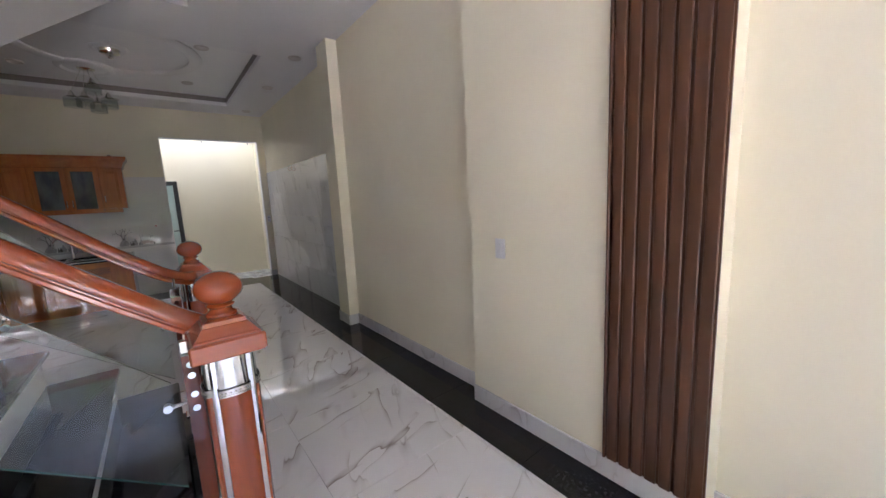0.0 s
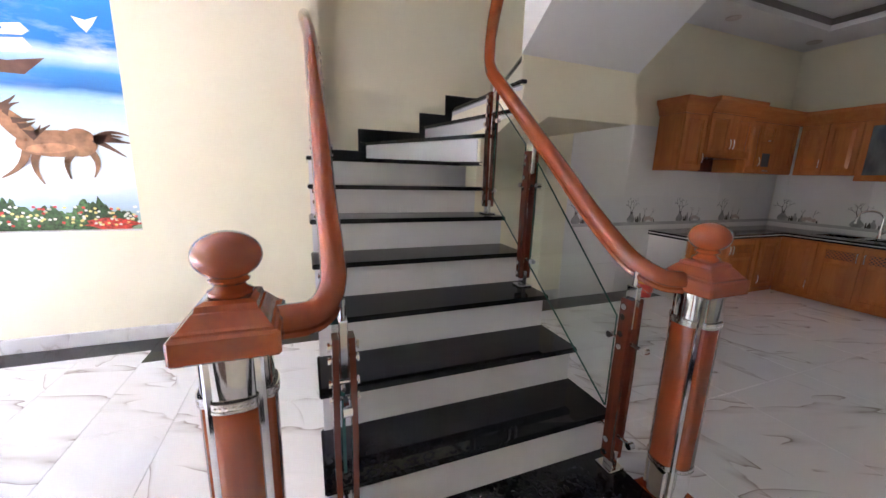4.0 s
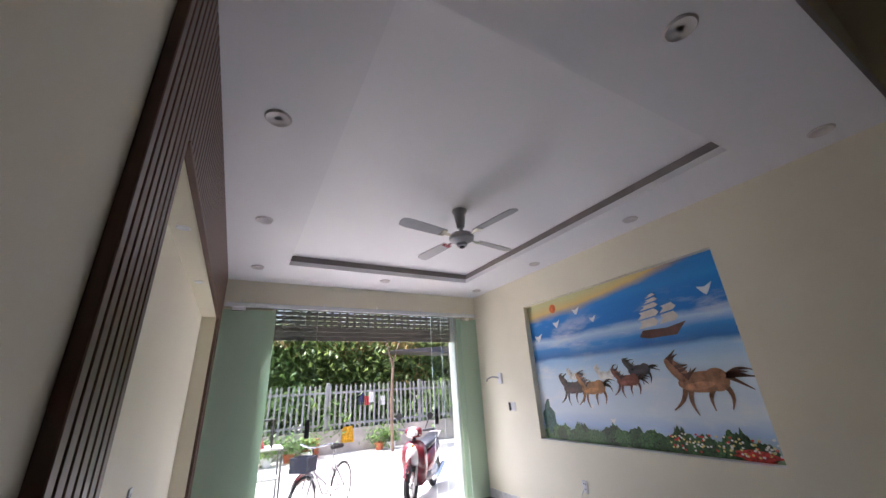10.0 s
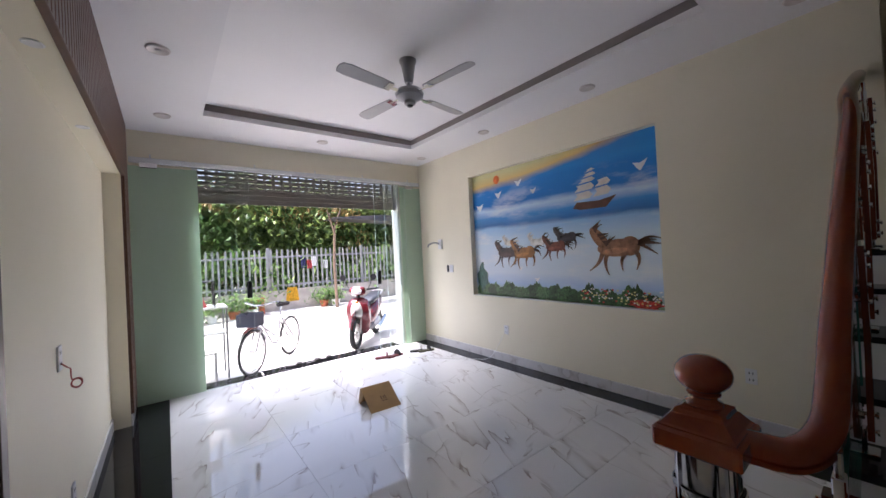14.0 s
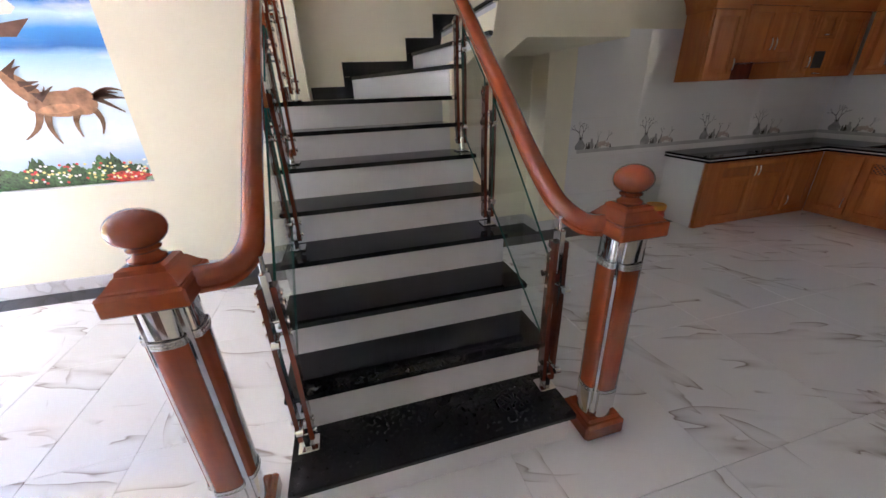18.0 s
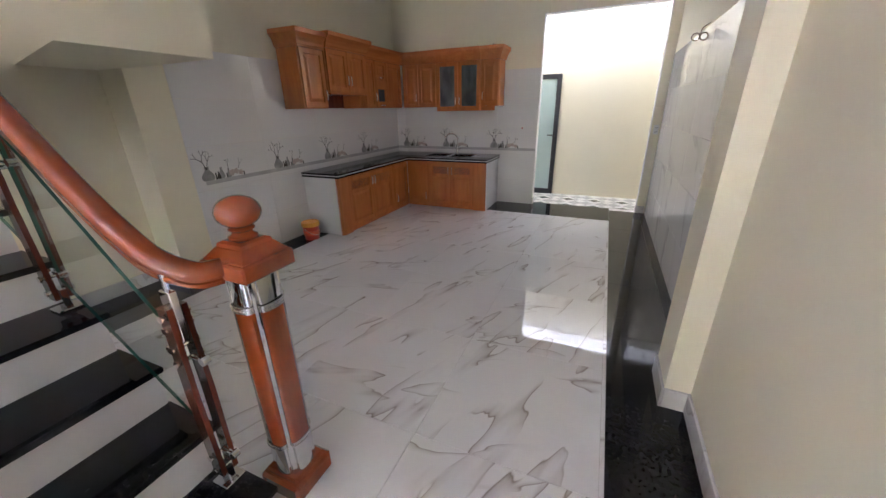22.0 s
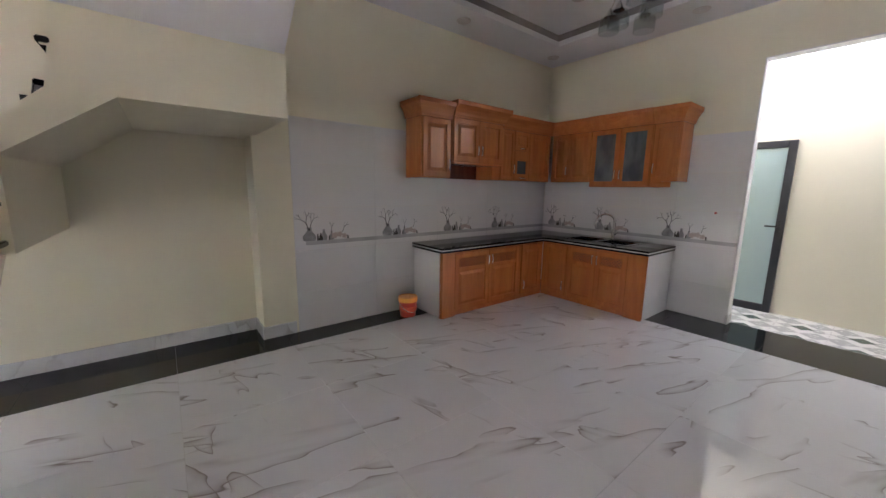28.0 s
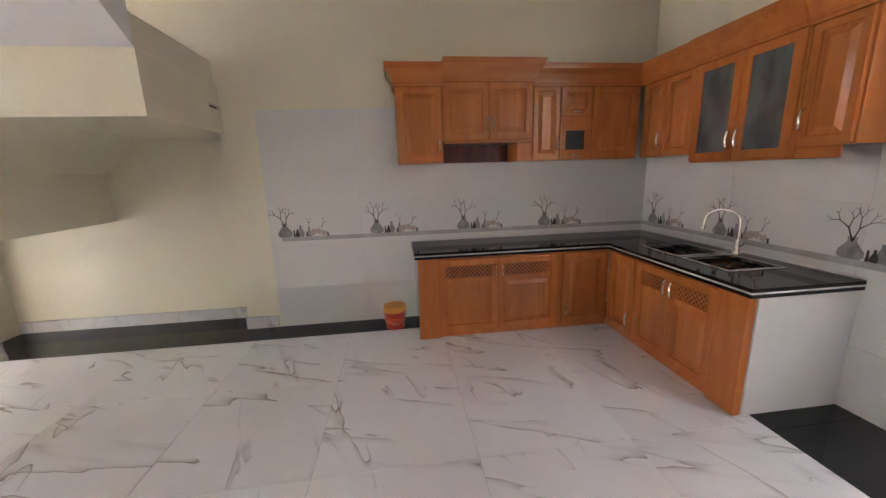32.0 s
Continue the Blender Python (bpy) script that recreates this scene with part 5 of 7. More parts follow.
def ceiling_fan(x, y):
    z = ZC + 0.13
    f = thing("ceiling_fan", (x, y, z), "grey four-blade ceiling fan at rest in the tray", "ceiling fan")
    b = bmesh.new()
    revolve(b, [(0.075, 0), (0.075, -0.015), (0.06, -0.05), (0.038, -0.19), (0.034, -0.20)], (x, y, z), 24)
    part("canopy", b, M_FAN, f, round_off=True)
    b = bmesh.new()
    rod(b, (x, y, z - 0.26), (x, y, z - 0.19), 0.018, 12)
    part("rod", b, M_FAN, f)
    b = bmesh.new()
    revolve(b, [(0.05, -0.25), (0.105, -0.265), (0.125, -0.295), (0.118, -0.325), (0.085, -0.345), (0.055, -0.36), (0.05, -0.385), (0.03, -0.395)], (x, y, z), 32)
    part("motor", b, M_FAN, f, round_off=True)
    b = bmesh.new()
    revolve(b, [(0.028, -0.394), (0.024, -0.405), (0.006, -0.41)], (x, y, z), 16)
    part("hub_cap", b, M_DARKP, f)
    for k in range(4):
        a = radians(10 + 90 * k)
        m = Matrix.Translation((x, y, z - 0.30)) @ Matrix.Rotation(a, 4, "Z") @ Matrix.Rotation(radians(11), 4, "X")
        b = bmesh.new()
        box(b, 0.10, 0.24, -0.018, 0.018, -0.006, 0.002, 0.003)
        box(b, 0.20, 0.26, -0.045, 0.045, -0.004, 0.002, 0.002)
        bmesh.ops.transform(b, matrix=m, verts=b.verts[:])
        arm = part("blade_arm", b, M_STEEL, f)
        b = bmesh.new()
        out = [(0.21, -0.050), (0.35, -0.058), (0.62, -0.066), (0.685, -0.055), (0.70, -0.02), (0.70, 0.02), (0.685, 0.05), (0.62, 0.062), (0.35, 0.056), (0.21, 0.050)]
        prism(b, out, "z", 0.003, 0.010)
        bmesh.ops.transform(b, matrix=m, verts=b.verts[:])
        part("blade", b, M_FAN, f)


ceiling_fan(-2.05, 0.28)


def ceiling_ornament():
    x, y, z = -1.77, 6.85, ZC + 0.13
    b = bmesh.new()
    ring = [(x + 0.80 * math.cos(a), y + 0.78 * math.sin(a), z - 0.012) for a in [2 * math.pi * k / 64 for k in range(64)]]
    sweep(b, ring, [(-0.070, 0.012), (-0.070, -0.004), (-0.045, -0.018), (0.045, -0.018), (0.070, -0.004), (0.070, 0.012)], closed=True)
    tagged(part("ceiling_ring", b, M_TRIMW, round_off=True), "large raised plaster ring in the kitchen ceiling tray", "plaster moulding")
    r = thing("ceiling_rosette", (x, y, z), "round plaster rosette with a small lamp holder", "rosette", "rosettes")
    b = bmesh.new()
    revolve(b, [(0.17, 0), (0.17, -0.012), (0.14, -0.022), (0.12, -0.014), (0.09, -0.020), (0.04, -0.020)], (x, y, z), 36)
    part("moulding", b, M_TRIMW, r, round_off=True)
    b = bmesh.new()
    revolve(b, [(0.10, -0.020), (0.09, -0.05), (0.03, -0.06), (0.025, -0.10), (0.006, -0.11)], (x, y, z), 24)
    part("lamp_holder", b, M_STEEL, r, "metal lamp holder", round_off=True)
    x2, y2 = -2.05, 7.66
    r = thing("ceiling_rosette", (x2, y2, z), "round plaster rosette above the glass pendants", "rosette", "rosettes")
    b = bmesh.new()
    revolve(b, [(0.285, 0), (0.285, -0.020), (0.265, -0.040), (0.225, -0.044), (0.205, -0.020), (0.05, -0.018)], (x2, y2, z), 36)
    part("moulding", b, M_TRIMW, r, round_off=True)
    c = thing("pendant_lamp", (x2, y2, z), "chrome pendant cluster with five clear glass shades, unlit", "pendant lamp")
    b = bmesh.new()
    revolve(b, [(0.085, -0.018), (0.085, -0.034), (0.03, -0.045)], (x2, y2, z), 20)
    part("canopy", b, M_STEEL, c)
    for k, (dx, dy, drop) in enumerate(((0.03, 0.02, 0.24), (-0.17, -0.03, 0.43), (-0.05, -0.11, 0.44), (0.17, -0.02, 0.41), (0.05, 0.14, 0.44))):
        b = bmesh.new()
        rod(b, (x2 + dx * 0.25, y2 + dy * 0.25, z - 0.03), (x2 + dx, y2 + dy, z - drop + 0.10), 0.0025, 6)
        w = part("wire", b, M_STEEL, c)
        b = bmesh.new()
        revolve(b, [(0.006, -drop + 0.12), (0.022, -drop + 0.095), (0.03, -drop + 0.07), (0.046, -drop + 0.05)], (x2 + dx, y2 + dy, z), 16)
        part("holder", b, M_STEEL, c, round_off=True)
        b = bmesh.new()
        revolve(b, [(0.050, -drop + 0.05), (0.078, -drop + 0.035), (0.084, -drop + 0.01), (0.084, -drop - 0.075), (0.079, -drop - 0.080), (0.079, -drop - 0.070), (0.080, -drop + 0.01)], (x2 + dx, y2 + dy, z), 18)
        part("shade", b, M_SHADE, c, "clear ribbed glass shade", round_off=True)


M_SHADE = thin_glass("clear_lamp_glass", (0.90, 0.92, 0.92), 0.05)
ceiling_ornament()

# ---- light well ----
def well_door():
    x0, x1, z1, y = -1.95, -1.215, 1.955, Y_C - 0.03
    d = thing("bathroom_door", ((x0 + x1) / 2, y, 0), "dark aluminium door with frosted bluish glass, closed", "door")
    part("frame", boxes((x0, x0 + 0.07, y - 0.02, y + 0.028, 0.002, z1), (x1 - 0.07, x1, y - 0.02, y + 0.028, 0.002, z1), (x0 + 0.07, x1 - 0.07, y - 0.02, y + 0.028, z1 - 0.075, z1), (x0 + 0.07, x1 - 0.07, y - 0.02, y + 0.028, 0.002, 0.09), bevel=0.004), M_ALU, d)
    part("pane", boxes((x0 + 0.071, x1 - 0.071, y - 0.004, y + 0.004, 0.091, z1 - 0.076)), M_FROST, d, "frosted bluish glass")
    b = bmesh.new()
    box(b, x1 - 0.055, x1 - 0.03, y - 0.028, y - 0.02, 0.93, 1.08, 0.003)
    rod(b, (x1 - 0.043, y - 0.025, 1.01), (x1 - 0.043, y - 0.065, 1.01), 0.009, 8)
    rod(b, (x1 - 0.040, y - 0.062, 1.01), (x1 - 0.155, y - 0.062, 1.01), 0.009, 8)
    part("lever_handle", b, M_DARKP, d)
    # the jambs of the open doorway are painted white
    structure("trim", boxes((OX0 - 0.004, OX0 + 0.006, Y_B - 0.004, Y_B + 0.124, 0, OZ), (OX1 - 0.006, OX1 + 0.004, Y_B - 0.004, Y_B + 0.124, 0, OZ), (OX0 + 0.006, OX1 - 0.006, Y_B - 0.004, Y_B + 0.124, OZ - 0.006, OZ + 0.004)), M_TRIMW, "white painted reveal of the doorway", "trim")
    for y0 in (Y_B,):
        b = boxes((OX0 - 0.014, OX0 + 0.012, Y_B - 0.014, Y_B + 0.13, 0.0, 0.10), (OX1 - 0.012, OX1 + 0.10, Y_B - 0.014, Y_B + 0.13, 0.0, 0.10), bevel=0.002)
        structure("baseboard", b, M_SKIRT, "marble skirting block at the doorway", "skirting")
    g = thing("skylight_grating", (-1.2, 9.54, 2.76), "grating over the light well, pale and translucent to carry sky glare", "grating")
    for k in range(21):
        x = -2.64 + k * 0.138
        part("bar", boxes((x - 0.012, x + 0.012, Y_B + 0.121, Y_C - 0.001, 2.76, 2.772)), M_SHUTG, g)
    for k in range(5):
        y = Y_B + 0.20 + k * 0.155
        part("cross_bar", boxes((-2.699, X_R - 0.001, y - 0.012, y + 0.012, 2.773, 2.785)), M_SHUTG, g)
    for x in (-0.72, 0.10):
        b = bmesh.new()
        rod(b, (x, Y_C - 0.001, 2.745), (x, Y_C - 0.04, 2.745), 0.006, 8)
        rod(b, (x, Y_C - 0.04, 2.745), (x, Y_C - 0.045, 2.70), 0.006, 8)
        tagged(part("wall_hook", b, M_ALU), "small dark hook high on the light well wall", "hook", "wall hooks")


# translucence puts the sky's glare into the grating bars
M_SHUTG = filmed_glass("glare_pale_rib", (0.80, 0.84, 0.90), 0.42, 0.4)
well_door()


# ---- switches, sockets and small fittings ----
def plate(name, m, label, category, w=0.075, h=0.12, kind="switch", group="wall plates"):
    p = thing(name, m, label, category, group)
    def add(nm, *it, mat=M_PLASTIC, bev=0.002):
        b = bmesh.new()
        box(b, *it, bev)
        bmesh.ops.transform(b, matrix=m, verts=b.verts[:])
        part(nm, b, mat, p)
    add("face_plate", -w / 2, w / 2, -h / 2, h / 2, 0.0005, 0.010)
    if kind == "switch":
        add("rocker", -w * 0.2, w * 0.2, 0.005, h * 0.3, 0.010, 0.015)
        add("rocker", -w * 0.2, w * 0.2, -h * 0.3, -0.005, 0.010, 0.014)
    else:
        for dy in (-h * 0.22, h * 0.22):
            add("socket_slot", -0.014, -0.008, dy - 0.008, dy + 0.008, 0.010, 0.0108, mat=M_DARKP, bev=0)
            add("socket_slot", 0.008, 0.014, dy - 0.008, dy + 0.008, 0.010, 0.0108, mat=M_DARKP, bev=0)
    return p


def facing(x, y, z, normal):
    """Local x across, y up, z out of the wall."""
    n = Vector(normal)
    up = Vector((0, 0, 1))
    side = up.cross(n)
    return Matrix(((side.x, up.x, n.x, x), (side.y, up.y, n.y, y), (side.z, up.z, n.z, z), (0, 0, 0, 1)))


plate("light_switch", facing(0.0, 2.69, 1.10, (-1, 0, 0)), "white rocker switch plate beside the slatted panel", "switch")
plate("wall_socket", facing(X_MUR, -0.48, 0.445, (1, 0, 0)), "white wall socket under the mural with a cable plugged in", "socket", kind="socket")
plate("light_switch", facing(X_MUR, -1.60, 1.275, (1, 0, 0)), "white switch plate near the street door", "switch", w=0.09)
plate("wall_socket", facing(X_MUR, 2.10, 0.44, (1, 0, 0)), "white wall socket low beside the stairs", "socket", kind="socket")
plate("wall_socket", facing(REC[3], -0.05, 0.29, (-1, 0, 0)), "white wall socket low in the television recess", "socket", kind="socket")
plate("wall_socket", facing(REC[3], 0.15, 1.10, (-1, 0, 0)), "white wall box in the television recess with red wires", "socket", h=0.13, kind="socket")
plate("wall_socket", facing(OX1 + 0.06, Y_B, 1.15, (0, -1, 0)), "white wall socket beside the open doorway", "socket", kind="socket", w=0.06)
b = bmesh.new()
box(b, X_MUR + 0.001, X_MUR + 0.012, -1.71, -1.665, 1.22, 1.33, 0.003)
tagged(part("remote_holder", b, M_DARKP), "small black remote holder beside a switch", "remote")
wb = thing("wall_box", (X_MUR, -1.86, 1.66), "white wall intercom box with a grey hanging arm", "intercom")
part("housing", boxes((X_MUR + 0.001, X_MUR + 0.03, -1.90, -1.80, 1.60, 1.76), bevel=0.006), M_PLASTIC, wb)
b = bmesh.new()
sweep(b, bezier([(X_MUR + 0.03, -1.86, 1.69), (X_MUR + 0.10, -1.92, 1.71), (X_MUR + 0.16, -1.98, 1.68), (X_MUR + 0.17, -1.99, 1.64)], 5), circle(0.012, 8))
part("arm", b, M_FAN, wb, round_off=True)
M_REDWIRE = plain("red_wire", (0.45, 0.05, 0.03), 0.4)
b = bmesh.new()
coil = [(REC[3] - 0.012, 0.15, 1.07), (REC[3] - 0.03, 0.12, 1.04), (REC[3] - 0.03, 0.06, 1.02), (REC[3] - 0.03, 0.04, 0.96)]
coil += [(REC[3] - 0.05 + 0.020 * math.cos(k * 0.7), 0.03 + 0.010 * math.cos(k * 0.7) + 0.001 * k, 0.935 + 0.024 * math.sin(k * 0.7)) for k in range(2, 26)]
sweep(b, bezier(coil, 4), circle(0.0035, 6))
tagged(part("wire_coil", b, M_REDWIRE, round_off=True), "coil of red and white wire hanging from a wall box", "wire")
b = bmesh.new()
sweep(b, bezier([(X_MUR + 0.015, -0.48, 0.43), (X_MUR + 0.05, -0.50, 0.38), (X_MUR + 0.03, -0.62, 0.22), (X_MUR + 0.10, -0.75, 0.03), (X_MUR + 0.25, -0.95, 0.004), (-3.3, -1.5, 0.004), (-2.9, -2.0, 0.004), (-2.5, -2.3, 0.004)], 6), circle(0.003, 6))
tagged(part("power_cable", b, M_PLASTIC), "thin pale cable trailing from the socket over the floor", "cable")
b = bmesh.new()
for dx in (-0.036, -0.092):
    ring = [(X_R + dx + 0.027 * math.cos(a), 7.16, 1.965 + 0.027 * math.sin(a)) for a in [2 * math.pi * k / 24 for k in range(24)]]
    sweep(b, ring, circle(0.005, 6), up=Vector((0, 1, 0)), closed=True)
sweep(b, bezier([(X_R - 0.064, 7.16, 1.985), (X_R - 0.05, 7.165, 2.03), (X_R - 0.004, 7.16, 2.06)], 4), circle(0.004, 6), up=Vector((0, 1, 0)))
tagged(part("cable_loop", b, plain("brown_cable", (0.30, 0.22, 0.16), 0.5), round_off=True), "two loops of brown cable hanging on the marbled tiles", "cable")
b = bmesh.new()
revolve(b, [(0.012, 0), (0.012, 0.008), (0.004, 0.01)], (0, 0, 0), 12, m=facing(-1.63, Y_B - 0.0075, 1.165, (0, -1, 0)))
tagged(part("wall_plug", b, plain("red_plug_plastic", (0.5, 0.05, 0.04), 0.4)), "tiny red wall plug in the tiles", "plug")
b = bmesh.new()
revolve(b, [(0.02, 0), (0.03, 0.012), (0.02, 0.03), (0.008, 0.035)], (-2.05, 8.78, UT + 0.1655), 12)
tagged(part("knob", b, M_DARKP, round_off=True), "small dark knob lying on the cabinet top", "knob")


# ---- things on the living room floor ----
M_CARD = plain("cardboard", (0.42, 0.27, 0.12), 0.8, vary=0.1, scale=8, relief=0.1)


def carton():
    m = pose(-2.03, -0.54, 0, 0, 0, -3)
    c = thing("cardboard_box", m, "brown cardboard carton folded open and standing like a tent", "cardboard box")
    def add(nm, outline, lo, hi, label="", mat=M_CARD):
        b = bmesh.new()
        prism(b, outline, "x", lo, hi)
        bmesh.ops.transform(b, matrix=m, verts=b.verts[:])
        part(nm, b, mat, c, label)
    # (y, z) sections: a broad sloping face, a steep back and short folded ends
    add("top_panel", [(0.165, 0.0), (0.171, 0.002), (-0.094, 0.176), (-0.100, 0.171)], -0.165, 0.165, "broad sloping face")
    add("back_panel", [(-0.100, 0.171), (-0.096, 0.174), (-0.164, 0.001), (-0.170, 0.0)], -0.165, 0.165)
    add("end_flap", [(-0.095, 0.165), (-0.158, 0.008), (-0.11, 0.006), (-0.02, 0.115)], 0.158, 0.164, "folded end flap")
    add("end_flap", [(-0.095, 0.165), (-0.158, 0.008), (0.13, 0.006), (0.15, 0.008)], -0.164, -0.158, "folded end flap")
    dark = plain("box_print", (0.17, 0.10, 0.05), 0.8)
    def on_face(u, v):
        """u across, v down the sloping face."""
        return (u, -0.094 + v * 0.836, 0.1775 - v * 0.549)
    b = bmesh.new()
    for k, (u, v, a, e) in enumerate(((-0.05, 0.15, 0.012, 0.05), (-0.03, 0.16, 0.012, 0.04), (-0.005, 0.15, 0.012, 0.05), (-0.06, 0.21, 0.07, 0.008))):
        b.faces.new([b.verts.new(on_face(p, q)) for p, q in ((u, v), (u, v + e), (u + a, v + e), (u + a, v))])
    bmesh.ops.transform(b, matrix=m, verts=b.verts[:])
    part("printed_mark", b, dark, c, "faint printed bars")


carton()


def sandal(x, y, turn, sole, strap, label):
    m = pose(x, y, 0, 0, 0, turn)
    s = thing("sandal", m, label, "sandal", "sandals by the door")
    out = [(0.0, -0.13), (0.035, -0.12), (0.042, -0.06), (0.032, 0.0), (0.045, 0.07), (0.038, 0.12), (0.0, 0.14), (-0.035, 0.11), (-0.040, 0.05), (-0.032, -0.02), (-0.038, -0.09), (-0.028, -0.125)]
    b = bmesh.new()
    prism(b, out, "z", 0.001, 0.022)
    bmesh.ops.transform(b, matrix=m, verts=b.verts[:])
    part("sole", b, sole, s)
    b = bmesh.new()
    arc = [(0.046 * math.cos(a), 0.05, 0.012 + 0.05 * math.sin(a)) for a in [math.pi * k / 10 for k in range(11)]]
    sweep(b, arc, [(-0.035, -0.003), (0.035, -0.003), (0.030, 0.003), (-0.030, 0.003)], up=Vector((0, 1, 0)))
    bmesh.ops.transform(b, matrix=m, verts=b.verts[:])
    part("strap", b, strap, s)


M_RUB1, M_RUB2, M_RUB3 = plain("dark_red_rubber", (0.16, 0.03, 0.03), 0.6), plain("black_rubber", (0.025, 0.022, 0.022), 0.65), plain("olive_rubber", (0.10, 0.09, 0.05), 0.6)
for x, y, t_, so, sr, lb in ((-2.86, -1.97, 70, M_RUB1, M_RUB1, "dark red rubber sandal on the tiles by the door"), (-3.03, -1.93, 100, M_RUB1, M_RUB2, "dark red rubber sandal on the tiles by the door"),
                             (-3.42, -1.88, 60, M_RUB2, M_RUB3, "black and olive rubber sandal near the mural wall"), (-3.52, -1.80, 80, M_RUB3, M_RUB2, "black and olive rubber sandal near the mural wall")):
    sandal(x, y, t_, so, sr, lb)
for x, y, t_ in ((-1.75, -2.62, 75), (-2.02, -2.60, 100), (-2.2, -2.63, 85)):
    m = pose(x, y, -0.004, 0, 0, t_)
    s = thing("slipper", m, "worn dark slipper on the black threshold", "slipper", "slippers on the threshold")
    b = bmesh.new()
    prism(b, [(0.0, -0.12), (0.04, -0.10), (0.036, 0.0), (0.045, 0.09), (0.0, 0.13), (-0.04, 0.08), (-0.034, 0.0), (-0.036, -0.1)], "z", 0.0, 0.02)
    box(b, -0.04, 0.04, 0.02, 0.10, 0.019, 0.05, 0.012)
    bmesh.ops.transform(b, matrix=m, verts=b.verts[:])
    part("upper", b, M_RUB2, s)

# ---- motifs on the kitchen tiles ----
M_INK = plain("grey_tile_print", (0.085, 0.078, 0.075), 0.25, vary=0.2, scale=30, relief=0)
M_INK2 = plain("pale_grey_tile_print", (0.34, 0.335, 0.335), 0.25, vary=0.25, scale=20, relief=0)
M_INK3 = plain("pale_pink_tile_print", (0.55, 0.46, 0.42), 0.25, vary=0.1, scale=30, relief=0)


def motif(place, parent, seed):
    """Printed vases with bare twigs and flowers on one tile; local x along the wall, y up, z out."""
    rnd = random.Random(seed)
    def emit(name, polys, mat, z):
        b = bmesh.new()
        for pl in polys:
            f = b.faces.new([b.verts.new((u, v, z)) for u, v in pl])
        bmesh.ops.triangulate(b, faces=b.faces[:])
        b.normal_update()
        for f in b.faces:
            if f.normal.z < 0:
                f.normal_flip()
        bmesh.ops.transform(b, matrix=place, verts=b.verts[:])
        part(name, b, mat, parent)
    twigs = []
    def twig(x, y, a, ln, w, depth):
        x2, y2 = x + ln * math.cos(a), y + ln * math.sin(a)
        nx, ny = -math.sin(a) * w, math.cos(a) * w
        twigs.append([(x - nx, y - ny), (x2 - nx * 0.6, y2 - ny * 0.6), (x2 + nx * 0.6, y2 + ny * 0.6), (x + nx, y + ny)])
        if depth:
            for s in (-1, 1):
                twig(x2, y2, a + s * rnd.uniform(0.3, 0.7), ln * rnd.uniform(0.6, 0.8), w * 0.65, depth - 1)
    def vase(cx, y, w, h):
        prof = [(0.35, 0), (0.5, 0.1), (0.5, 0.35), (0.3, 0.6), (0.16, 0.8), (0.2, 1.0)]
        return [(cx + p * w, y + q * h) for p, q in prof] + [(cx - p * w, y + q * h) for p, q in prof[::-1]]
    def petals(cx, cy, r):
        return [(cx + r * (1 + 0.25 * math.cos(5 * a)) * math.cos(a), cy + r * 0.8 * (1 + 0.25 * math.cos(5 * a)) * math.sin(a)) for a in [2 * math.pi * k / 16 for k in range(16)]]
    twig(0.10, 0.07, 1.95, 0.058, 0.0042, 3)
    twig(0.10, 0.07, 1.25, 0.055, 0.0036, 3)
    twig(0.27, 0.05, 1.5, 0.035, 0.0022, 2)
    twig(0.36, 0.05, 1.2, 0.035, 0.0022, 2)
    emit("twig_print", twigs, M_INK, 0.0012)
    emit("vase_print", [vase(0.10, 0.0, 0.10, 0.09), vase(0.21, 0.0, 0.05, 0.075), vase(0.27, 0.0, 0.04, 0.06)], M_INK2, 0.0009)
    emit("vase_shadow_print", [vase(0.185, 0.0, 0.03, 0.05), [(0.155, 0.0), (0.17, 0.0), (0.166, 0.045), (0.158, 0.045)], [(0.245, 0.0), (0.256, 0.0), (0.254, 0.03), (0.247, 0.03)], [(0.395, 0.0), (0.41, 0.0), (0.407, 0.025), (0.398, 0.025)]], M_INK, 0.0014)
    emit("flower_print", [petals(0.295, 0.028, 0.026), petals(0.335, 0.034, 0.024), petals(0.375, 0.022, 0.022)], M_INK3, 0.0011)


LEFT_TILE = Matrix(((0, 0, 1, X_K + 0.0062), (1, 0, 0, 0), (0, 1, 0, 0), (0, 0, 0, 1)))
BACK_TILE = Matrix(((1, 0, 0, 0), (0, 0, -1, Y_B - 0.0062), (0, 1, 0, 0), (0, 0, 0, 1)))
for k, y in enumerate((5.36, 6.19, 7.02, 7.84, 8.66)):
    if y + 0.5 < Y_B:
        motif(LEFT_TILE @ Matrix.Translation((y, 0.868, 0)) @ Matrix.Diagonal((1.25, 1.4, 1, 1)), bpy.data.objects["wall_west_kitchen"], 10 + k)
for k, x in enumerate((-3.77, -3.02, -2.19)):
    motif(BACK_TILE @ Matrix.Translation((x, 0.868, 0)) @ Matrix.Diagonal((1.25, 1.4, 1, 1)), bpy.data.objects["wall_back"], 20 + k)
M_BAND = plain("grey_tile_border_print", (0.50, 0.495, 0.49), 0.2, vary=0.12, scale=6, relief=0)
part("border_band", boxes((X_K + 0.0055, X_K + 0.0075, 5.45, Y_B - 0.01, 0.830, 0.868)), M_BAND, bpy.data.objects["wall_west_kitchen"], "printed grey border band")
part("border_band", boxes((X_K + 0.01, OX0 - 0.005, Y_B - 0.0075, Y_B - 0.0055, 0.830, 0.868)), M_BAND, bpy.data.objects["wall_back"], "printed grey border band")


